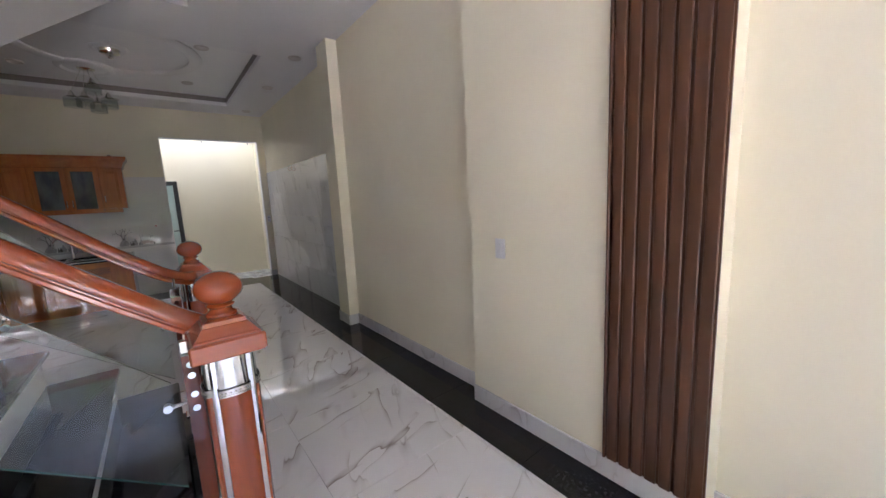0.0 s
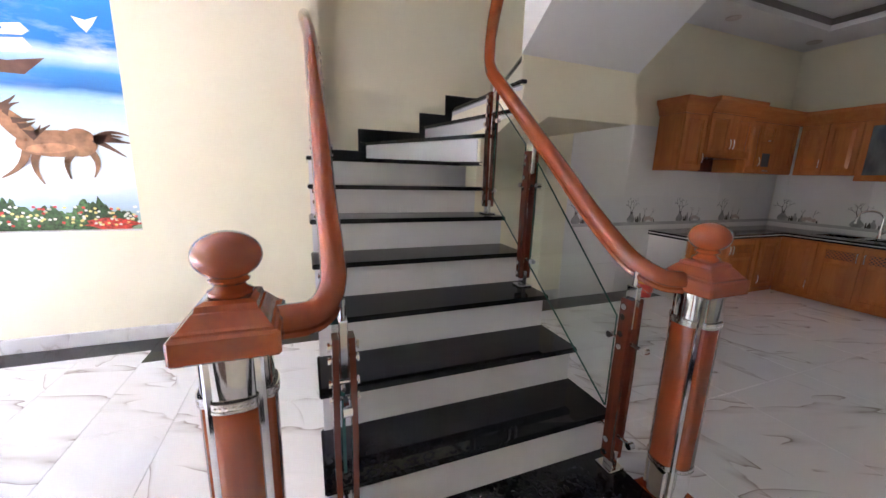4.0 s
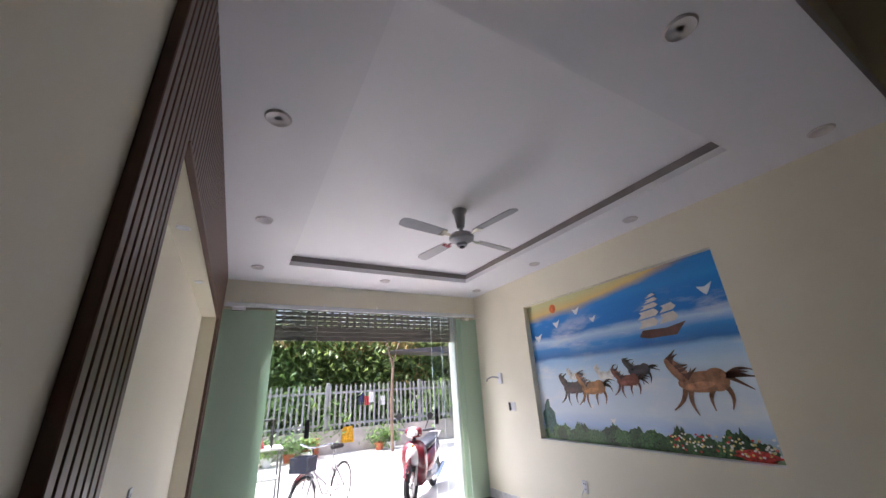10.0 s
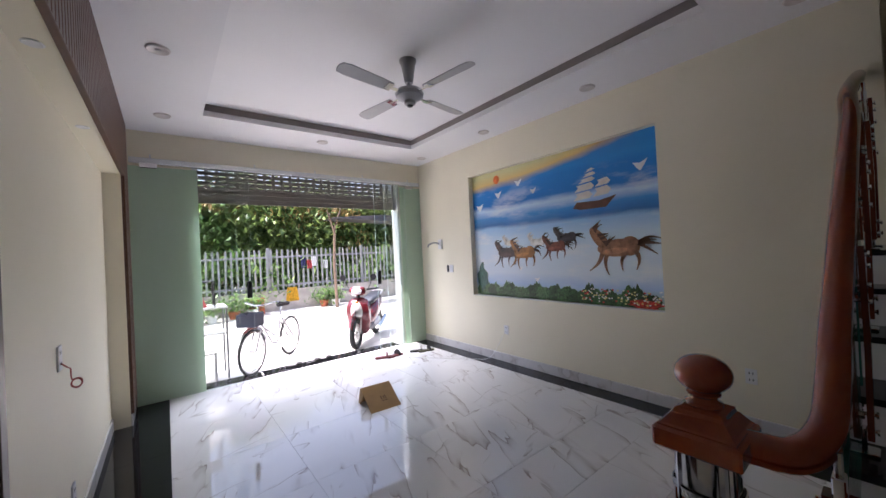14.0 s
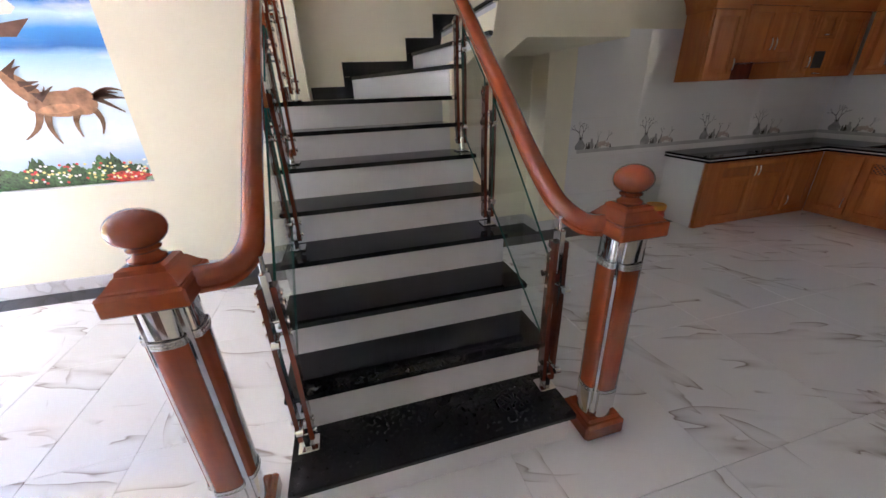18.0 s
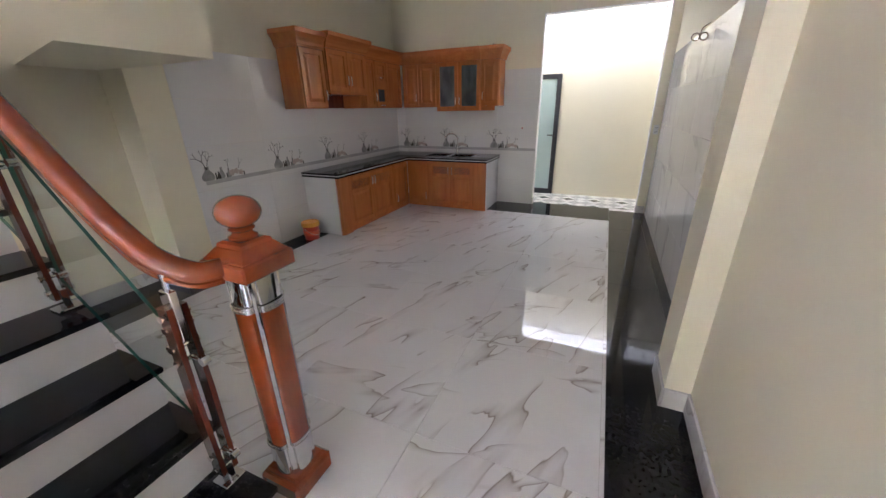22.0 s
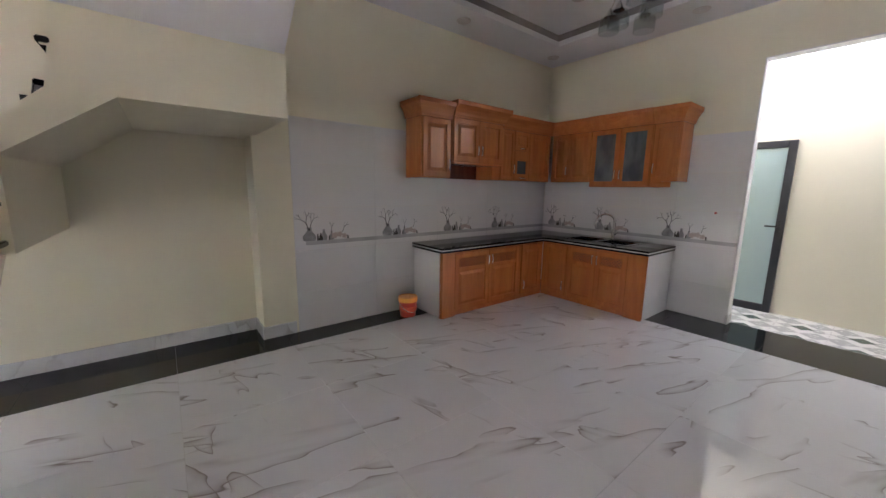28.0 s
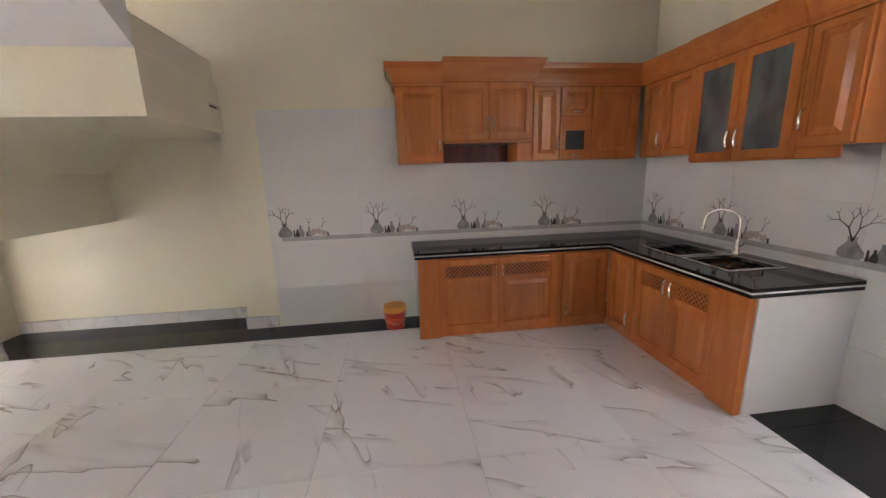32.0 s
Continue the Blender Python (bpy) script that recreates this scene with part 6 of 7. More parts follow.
# ---- yard and street ----
M_YARD = plain("sunlit_concrete", (0.50, 0.48, 0.45), 0.85, vary=0.12, scale=2.0, grain=60, relief=0.3)
structure("ground", boxes((-160, 160, -200, Y_F - 0.33, -0.30, -0.06)), M_YARD, "pale concrete yard in front of the house", "ground")
Y_W = -9.4
structure("yard_wall", boxes((-24, 14, Y_W - 0.18, Y_W, -0.06, 0.58)), plain("rendered_low_wall", (0.34, 0.31, 0.28), 0.85, vary=0.25, scale=3, relief=0.3), "low rendered wall carrying the fence", "wall")
M_FENCE = plain("weathered_fence_paint", (0.25, 0.255, 0.255), 0.6, vary=0.15, scale=9)


def fence():
    f = thing("fence", (-4, Y_W - 0.09, 0.58), "weathered pale grey picket fence on the low wall", "fence")
    for z in (0.70, 1.62):
        part("rail", boxes((-13, 4, Y_W - 0.085, Y_W - 0.055, z, z + 0.06)), M_FENCE, f)
    b = bmesh.new()
    w = 0.026
    prism(b, [(-w, 0), (w, 0), (w, 1.26), (0, 1.32), (-w, 1.26)], "y", -0.012, 0.012)
    me = mesh_of(b, "picket", M_FENCE)
    rnd = random.Random(3)
    for k in range(105):
        ob = new("picket", me)
        ob.matrix_world = pose(-12.9 + k * 0.16, Y_W - 0.043, 0.585 + rnd.uniform(-0.02, 0.02), 0, rnd.uniform(-1.2, 1.2), 0)
        ob.parent = f
        ob.matrix_parent_inverse = f.matrix_world.inverted()
    for x in (-12.5, -9.3, -6.1, -2.9, 0.3):
        part("post", boxes((x - 0.05, x + 0.05, Y_W - 0.15, Y_W - 0.09, 0.58, 1.95), bevel=0.008), M_FENCE, f)


fence()


def leaf_material(name, dark, light):
    m, t, b = nodes_of(name, 0.45)
    g = t.nodes.new("ShaderNodeNewGeometry")
    r = ramp(t, g.outputs["Random Per Island"], [(0.0, dark), (0.6, [(a + c) / 2 for a, c in zip(dark, light)]), (1.0, light)])
    t.links.new(r.outputs[0], b.inputs["Base Color"])
    tl = t.nodes.new("ShaderNodeBsdfTranslucent")
    t.links.new(r.outputs[0], tl.inputs[0])
    mx = t.nodes.new("ShaderNodeMixShader")
    mx.inputs[0].default_value = 0.3
    t.links.new(b.outputs[0], mx.inputs[1])
    t.links.new(tl.outputs[0], mx.inputs[2])
    t.links.new(mx.outputs[0], t.nodes["Material Output"].inputs[0])
    return m


M_LEAF = leaf_material("mango_leaf", (0.05, 0.10, 0.03), (0.26, 0.35, 0.10))
M_LEAF2 = leaf_material("bright_shrub_leaf", (0.07, 0.15, 0.04), (0.28, 0.42, 0.13))
M_YOUNG = leaf_material("young_bronze_leaf", (0.36, 0.22, 0.08), (0.62, 0.46, 0.20))
M_BARK = plain("tree_bark", (0.16, 0.11, 0.075), 0.9, vary=0.3, scale=14, relief=0.5)


def leaves(centres, count, size, seed, spread, long=2.6, droop=0.35):
    """Many small folded leaves strewn round cluster centres."""
    rnd = np.random.default_rng(seed)
    verts, faces = [], []
    cs = np.array(centres)
    pick = rnd.integers(0, len(cs), count)
    off = rnd.normal(0, 1, (count, 3)) * np.array(spread)
    yaw = rnd.uniform(0, 2 * math.pi, count)
    tilt = rnd.normal(-droop, 0.45, count)
    sc = size * rnd.uniform(0.6, 1.3, count)
    for i in range(count):
        c = cs[pick[i]] + off[i]
        d = np.array((math.cos(yaw[i]) * math.cos(tilt[i]), math.sin(yaw[i]) * math.cos(tilt[i]), math.sin(tilt[i])))
        s = np.array((-math.sin(yaw[i]), math.cos(yaw[i]), 0.0))
        n = np.cross(s, d)
        k = len(verts)
        L, W = sc[i] * long / 2, sc[i] / 2
        verts += [tuple(c - d * L), tuple(c + s * W + n * W * 0.3), tuple(c + d * L), tuple(c - s * W + n * W * 0.3)]
        faces += [(k, k + 1, k + 2), (k, k + 2, k + 3)]
    return verts, faces


def foliage(name, data, mat, parent, label=""):
    me = bpy.data.meshes.new(name)
    me.from_pydata(data[0], [], data[1])
    me.materials.append(mat)
    ob = new(name, me)
    if parent is not None:
        ob.parent = parent
        ob.matrix_parent_inverse = parent.matrix_world.inverted()
    if label:
        ob["label"] = label
    return ob


def tree(x, y, h, r, seed, label, young=0, count=5200, trunk=0.09, lean=0.0, leaf=None):
    rnd = random.Random(seed)
    t = thing("tree", (x, y, -0.06), label, "tree", "trees behind the fence")
    b = bmesh.new()
    top = Vector((x + lean, y, h * 0.55))
    path = bezier([(x, y, -0.06), (x + lean * 0.3 + 0.05, y + 0.03, h * 0.25), top], 6)
    rings = []
    for i, p in enumerate(path):
        rad = trunk * (1 - 0.5 * i / len(path)) * (1.3 if i == 0 else 1)
        rings.append([b.verts.new((p.x + rad * math.cos(a), p.y + rad * math.sin(a), p.z)) for a in [2 * math.pi * k / 10 for k in range(10)]])
    for a, c in zip(rings, rings[1:]):
        for k in range(10):
            b.faces.new((a[k], a[(k + 1) % 10], c[(k + 1) % 10], c[k]))
    part("trunk", b, M_BARK, t, round_off=True)
    cs = []
    for k in range(11):
        a = rnd.uniform(0, 2 * math.pi)
        e = Vector((x + lean + r * rnd.uniform(0.35, 1.0) * math.cos(a), y + r * 0.8 * rnd.uniform(0.3, 1.0) * math.sin(a), h * rnd.uniform(0.45, 0.98)))
        b = bmesh.new()
        mid = (top + e) / 2 + Vector((0, 0, 0.15))
        pts = bezier([top - Vector((0, 0, rnd.uniform(0, 0.5))), mid, e], 4)
        for p, q in zip(pts, pts[1:]):
            rod(b, p, q, trunk * 0.35 * (1 - 0.6 * pts.index(p) / len(pts)), 6)
        part("limb", b, M_BARK, t)
        cs += [tuple(e), tuple(mid), tuple(mid * 0.4 + e * 0.6 + Vector((rnd.uniform(-0.4, 0.4), rnd.uniform(-0.4, 0.4), rnd.uniform(-0.3, 0.3))))]
    foliage("crown", leaves(cs, int(count * 1.5), 0.11, seed, (r * 0.20, r * 0.20, h * 0.09)), leaf or M_LEAF, t)
    if young:
        foliage("young_leaves", leaves([c for c in cs if c[2] > h * 0.5][:12], young, 0.10, seed + 9, (r * 0.14, r * 0.14, 0.22), droop=0.9), M_YOUNG, t, "drooping bronze young leaves")


tree(-4.4, -11.8, 4.7, 2.4, 11, "large mango tree with bronze young leaves behind the fence", young=3800, count=8000, trunk=0.16)
tree(-7.6, -12.2, 4.3, 2.3, 12, "dense dark green mango tree behind the fence", young=1200, count=7000, trunk=0.14)
tree(-1.2, -12.4, 3.9, 2.2, 13, "leafy fresh green tree behind the fence", young=900, count=6500, trunk=0.14, leaf=M_LEAF2)
tree(-11.0, -12.6, 4.2, 2.4, 14, "dense green tree behind the fence", count=5000, trunk=0.14)
tree(2.2, -13.4, 4.2, 2.4, 15, "leafy fresh green tree behind the fence", count=4500, trunk=0.14, leaf=M_LEAF2)
tree(-6.0, -15.5, 5.0, 3.2, 16, "tall green tree behind the mango trees", count=6500, trunk=0.18)
tree(-1.5, -16.0, 4.0, 3.2, 17, "tall green tree behind the mango trees", count=6000, trunk=0.18)
far = [(x, y, z) for x in np.arange(-20, 9, 1.1) for y in (-17.5, -18.5) for z in (0.6, 1.5, 2.4, 3.2)]
tagged(foliage("far_woods", leaves(far, 16000, 0.24, 41, (0.6, 0.5, 0.7)), M_LEAF, None), "dense dark green woods beyond the fence", "woods", kind="stuff")
# hedge right behind the fence, and low plants in front of the wall
hedge = [(x + 0.2 * math.sin(x * 3), Y_W - 0.9 + 0.3 * math.sin(x * 1.7), 0.5 + 0.35 * math.sin(x * 2.3) + 0.35 * (k % 3)) for k, x in enumerate(np.arange(-13, 4, 0.16))]
tagged(foliage("hedge", leaves(hedge, 14000, 0.10, 31, (0.22, 0.35, 0.28)), M_LEAF2, None), "rank green shrubs growing behind the fence", "shrubs", kind="stuff")
for k, (x, y, s) in enumerate(((-1.25, -8.6, 0.5), (-1.8, -8.8, 0.45), (-2.3, -8.9, 0.4), (-4.45, -9.0, 0.42), (-4.8, -8.9, 0.35), (-0.6, -8.4, 0.5))):
    p = thing("pot_plant", (x, y, -0.06), "small green plant in a pot before the low wall", "pot plant", "potted plants")
    b = bmesh.new()
    revolve(b, [(0.10, 0), (0.14, 0.17), (0.16, 0.18), (0.16, 0.21), (0.14, 0.21), (0.13, 0.19)], (x, y, -0.06), 16)
    part("pot", b, plain("terracotta", (0.45, 0.13, 0.06), 0.8) if k % 2 else M_TRIMW, p, round_off=True)
    foliage("foliage", leaves([(x, y, 0.25), (x + 0.1, y, 0.35), (x - 0.1, y + 0.05, 0.4)], 260, 0.06, 60 + k, (s * 0.4, s * 0.35, s * 0.3)), M_LEAF2, p)
# slender trunk with a fork holding the corner of an awning
tp = thing("tree", (-4.62, -8.3, -0.06), "slender bare forked trunk in front of the low wall", "tree")
b = bmesh.new()
for p, q, r1, r2 in (((-4.62, -8.3, -0.06), (-4.58, -8.3, 1.3), 0.055, 0.045), ((-4.58, -8.3, 1.28), (-4.66, -8.32, 2.6), 0.045, 0.035), ((-4.64, -8.31, 2.3), (-4.40, -8.25, 3.1), 0.03, 0.02), ((-4.65, -8.31, 2.5), (-4.95, -8.3, 3.3), 0.03, 0.02)):
    rod(b, p, q, r1, 8, r2)
part("trunk", b, M_BARK, tp, round_off=True)
aw = thing("awning", (-6.0, -8.2, 2.7), "dark brown tarpaulin awning stretched beside the yard", "awning")
b = bmesh.new()
prism(b, [(-8.6, 2.62), (-4.5, 2.78), (-4.5, 2.80), (-6.3, 2.92), (-8.6, 2.66)], "y", -8.9, -7.9)
part("sheet", b, plain("dark_tarpaulin", (0.045, 0.040, 0.040), 0.5, vary=0.3), aw)
# washing and a yellow cloth on the fence and wall
for x, z0, z1, c, lab in ((-3.95, 1.25, 1.62, (0.06, 0.06, 0.16), "dark blue cloth hanging on the fence"), (-4.15, 1.22, 1.50, (0.55, 0.08, 0.08), "red cloth hanging on the fence"), (-4.30, 1.3, 1.62, (0.8, 0.8, 0.8), "white cloth hanging on the fence"), (-4.70, 1.2, 1.48, (0.8, 0.8, 0.78), "white cloth hanging on the fence")):
    b = bmesh.new()
    n = 8
    grid = [[b.verts.new((x + 0.16 * (i / n - 0.5), Y_W - 0.015 + 0.012 * math.sin(i * 1.6 + j), z0 + (z1 - z0) * j / 4)) for i in range(n + 1)] for j in range(5)]
    for j in range(4):
        for i in range(n):
            b.faces.new((grid[j][i], grid[j][i + 1], grid[j + 1][i + 1], grid[j + 1][i]))
    bmesh.ops.solidify(b, geom=b.faces[:], thickness=0.004)
    tagged(part("cloth", b, plain("cloth", c, 0.9), round_off=True), lab, "cloth", "washing")
b = bmesh.new()
n = 8
grid = [[b.verts.new((-3.55 + (0.30 + 0.12 * (4 - j) / 4) * (i / n - 0.5), Y_W + 0.012 + 0.010 * math.sin(i * 1.9 + j), 0.20 + 0.45 * j / 4)) for i in range(n + 1)] for j in range(5)]
for j in range(4):
    for i in range(n):
        b.faces.new((grid[j][i], grid[j][i + 1], grid[j + 1][i + 1], grid[j + 1][i]))
bmesh.ops.solidify(b, geom=b.faces[:], thickness=0.006)
tagged(part("cloth", b, plain("yellow_cloth", (0.75, 0.42, 0.03), 0.9, vary=0.3, scale=20), round_off=True), "yellow patterned cloth hung over the low wall", "cloth")
br = thing("brick_stack", (-2.42, -9.1, -0.06), "small stack of red bricks against the low wall", "bricks")
M_BRICK = plain("red_brick", (0.42, 0.12, 0.06), 0.9, vary=0.25, scale=20)
for j in range(8):
    for i in range(3):
        part("brick", boxes((-2.64 + i * 0.145 + 0.01 * (j % 2), -2.505 + i * 0.145 + 0.01 * (j % 2), -9.22, -9.0, -0.06 + j * 0.062, -0.06 + j * 0.062 + 0.058), bevel=0.004), M_BRICK, br)


# ---- vehicles ----
M_TYRE = plain("tyre_rubber", (0.02, 0.02, 0.02), 0.7)
M_REDP = plain("red_scooter_paint", (0.13, 0.014, 0.020), 0.25, vary=0.05, coat=0.6, relief=0)
M_SILP = plain("silver_scooter_paint", (0.55, 0.54, 0.54), 0.3, 0.5, relief=0)
M_BIKE = plain("pale_bicycle_paint", (0.42, 0.40, 0.42), 0.35, relief=0)


def wheel(parent, m, r, tube, spokes, rim_mat, spoke_r=0.0016, hub=0.02, cast=False):
    """Wheel in the local xz plane: tyre, rim, spokes and hub."""
    def put(b, nm, mat, par, lab=""):
        bmesh.ops.transform(b, matrix=m, verts=b.verts[:])
        return part(nm, b, mat, par, lab, round_off=True)
    ring = [(r * math.cos(a), 0, r * math.sin(a)) for a in [2 * math.pi * k / 40 for k in range(40)]]
    b = bmesh.new()
    sweep(b, [tuple(v * (r - tube) / r for v in p) for p in ring], circle(tube, 10), up=Vector((0, 1, 0)), closed=True)
    w = put(b, "wheel", M_TYRE, parent, "wheel with a black tyre")
    b = bmesh.new()
    k_ = (r - 2 * tube - 0.006) / r
    sweep(b, [tuple(v * k_ for v in p) for p in ring], [(-tube * 0.7, -0.008), (tube * 0.7, -0.008), (tube * 0.8, 0.010), (-tube * 0.8, 0.010)], up=Vector((0, 1, 0)), closed=True)
    put(b, "rim", rim_mat, w)
    b = bmesh.new()
    for k in range(spokes):
        a = 2 * math.pi * k / spokes
        e = (r * k_ * math.cos(a), 0, r * k_ * math.sin(a))
        rod(b, (hub * math.cos(a), (0.02 if k % 2 else -0.02) if not cast else 0, hub * math.sin(a)), e, spoke_r, 6)
    put(b, "spokes", rim_mat, w)
    b = bmesh.new()
    rod(b, (0, -0.04, 0), (0, 0.04, 0), hub, 12)
    put(b, "hub", rim_mat, w)


def oriented(a, b_, z):
    """Frame at ground point a looking along to b_: local x runs from a to b_."""
    d = Vector((b_[0] - a[0], b_[1] - a[1], 0)).normalized()
    return Matrix(((d.x, -d.y, 0, a[0]), (d.y, d.x, 0, a[1]), (0, 0, 1, z), (0, 0, 0, 1)))


def tubes(parent, m, name, paths, r, mat, label=""):
    b = bmesh.new()
    for p in paths:
        for u, v in zip(p, p[1:]):
            rod(b, u, v, r, 8)
    bmesh.ops.transform(b, matrix=m, verts=b.verts[:])
    return part(name, b, mat, parent, label, round_off=True)


def bicycle():
    m = oriented((-1.25, -2.84), (-2.0, -3.66), -0.06)
    t = thing("bicycle", m, "pale old bicycle with dark basket on its stand", "bicycle")
    R = 0.325
    wheel(t, m @ Matrix.Translation((0, 0, R)), R, 0.019, 28, M_STEEL)
    wheel(t, m @ Matrix.Translation((1.05, 0, R)), R, 0.019, 28, M_STEEL)
    tubes(t, m, "frame", [[(0.20, 0, 0.74), (0.50, 0, 0.33), (0.63, 0, 0.30)], [(0.22, 0, 0.66), (0.60, 0, 0.42)], [(0.63, 0, 0.30), (0.78, 0, 0.78)], [(0.63, 0.03, 0.30), (1.05, 0.05, R)], [(0.63, -0.03, 0.30), (1.05, -0.05, R)], [(0.75, 0.03, 0.68), (1.05, 0.05, R)], [(0.75, -0.03, 0.68), (1.05, -0.05, R)]], 0.014, M_BIKE)
    tubes(t, m, "fork", [[(0.19, 0, 0.80), (0.14, 0, 0.62)], [(0.14, 0.05, 0.62), (0.0, 0.05, R)], [(0.14, -0.05, 0.62), (0.0, -0.05, R)], [(0.14, -0.05, 0.62), (0.14, 0.05, 0.62)]], 0.011, M_BIKE)
    tubes(t, m, "handlebar", [[(0.19, 0, 0.80), (0.17, 0, 0.95)], [(0.17, -0.06, 0.96), (0.17, 0.06, 0.96)], [(0.17, 0.06, 0.96), (0.24, 0.24, 1.0), (0.38, 0.27, 0.97)], [(0.17, -0.06, 0.96), (0.24, -0.24, 1.0), (0.38, -0.27, 0.97)]], 0.010, M_STEEL)
    for s in (-1, 1):
        tubes(t, m, "grip", [[(0.30, s * 0.255, 0.985), (0.40, s * 0.275, 0.965)]], 0.016, M_DARKP)
    b = bmesh.new()
    prism(b, [(0.70, -0.02), (0.76, -0.05), (0.92, -0.09), (0.96, -0.06), (0.97, 0.0), (0.96, 0.06), (0.92, 0.09), (0.76, 0.05), (0.70, 0.02)], "z", 0.86, 0.92)
    bmesh.ops.bevel(b, geom=b.edges[:], offset=0.015, segments=2, affect="EDGES")
    bmesh.ops.transform(b, matrix=m, verts=b.verts[:])
    part("saddle", b, M_DARKP, t, "black saddle", round_off=True)
    tubes(t, m, "seat_post", [[(0.78, 0, 0.78), (0.81, 0, 0.87)]], 0.012, M_STEEL)
    b = bmesh.new()
    for it in ((-0.14, 0.10, -0.13, 0.13, 0.70, 0.715), (-0.14, -0.128, -0.13, 0.13, 0.71, 0.88), (0.088, 0.10, -0.13, 0.13, 0.71, 0.88), (-0.128, 0.088, -0.13, -0.118, 0.71, 0.88), (-0.128, 0.088, 0.118, 0.13, 0.71, 0.88)):
        box(b, *it)
    bmesh.ops.transform(b, matrix=m, verts=b.verts[:])
    part("basket", b, plain("dark_blue_basket", (0.02, 0.025, 0.05), 0.6), t, "dark front basket")
    tubes(t, m, "rear_rack", [[(0.82, 0.06, 0.72), (1.22, 0.06, 0.72)], [(0.82, -0.06, 0.72), (1.22, -0.06, 0.72)], [(1.0, -0.06, 0.72), (1.0, 0.06, 0.72)], [(1.2, -0.06, 0.72), (1.2, 0.06, 0.72)], [(1.15, 0.06, 0.72), (1.05, 0.05, R)], [(1.15, -0.06, 0.72), (1.05, -0.05, R)]], 0.006, M_STEEL)
    b = bmesh.new()
    rod(b, (0.63, -0.05, 0.30), (0.63, -0.06, 0.30), 0.09, 24)
    bmesh.ops.transform(b, matrix=m, verts=b.verts[:])
    part("chainring", b, M_STEEL, t)
    tubes(t, m, "crank", [[(0.63, -0.07, 0.30), (0.72, -0.08, 0.17)], [(0.63, 0.07, 0.30), (0.54, 0.08, 0.43)]], 0.009, M_STEEL)
    for c in ((0.0, 0.3, 2.4), (1.05, 0.4, 2.7)):
        b = bmesh.new()
        arc = [(c[0] + 0.35 * math.cos(a), 0, R + 0.35 * math.sin(a)) for a in np.linspace(c[1], c[2], 14)]
        sweep(b, arc, [(-0.026, -0.004), (-0.015, 0.006), (0.015, 0.006), (0.026, -0.004)], up=Vector((0, 1, 0)))
        bmesh.ops.transform(b, matrix=m, verts=b.verts[:])
        part("mudguard", b, M_STEEL, t, round_off=True)
    tubes(t, m, "stand", [[(1.0, 0.06, R), (1.05, 0.16, 0.0)]], 0.008, M_STEEL)


bicycle()


def loft(parent, m, name, sections, mat, label=""):
    """Skin over cross sections: each (x, z, half width, half height)."""
    b = bmesh.new()
    rings = []
    for x, z, w, h in sections:
        rings.append([b.verts.new((x, w * math.copysign(abs(math.cos(a)) ** 0.7, math.cos(a)), z + h * math.copysign(abs(math.sin(a)) ** 0.7, math.sin(a)))) for a in [2 * math.pi * k / 16 for k in range(16)]])
    for a, c in zip(rings, rings[1:]):
        for k in range(16):
            b.faces.new((a[k], a[(k + 1) % 16], c[(k + 1) % 16], c[k]))
    b.faces.new(rings[0][::-1])
    b.faces.new(rings[-1])
    bmesh.ops.recalc_face_normals(b, faces=b.faces[:])
    bmesh.ops.transform(b, matrix=m, verts=b.verts[:])
    return part(name, b, mat, parent, label, round_off=True)


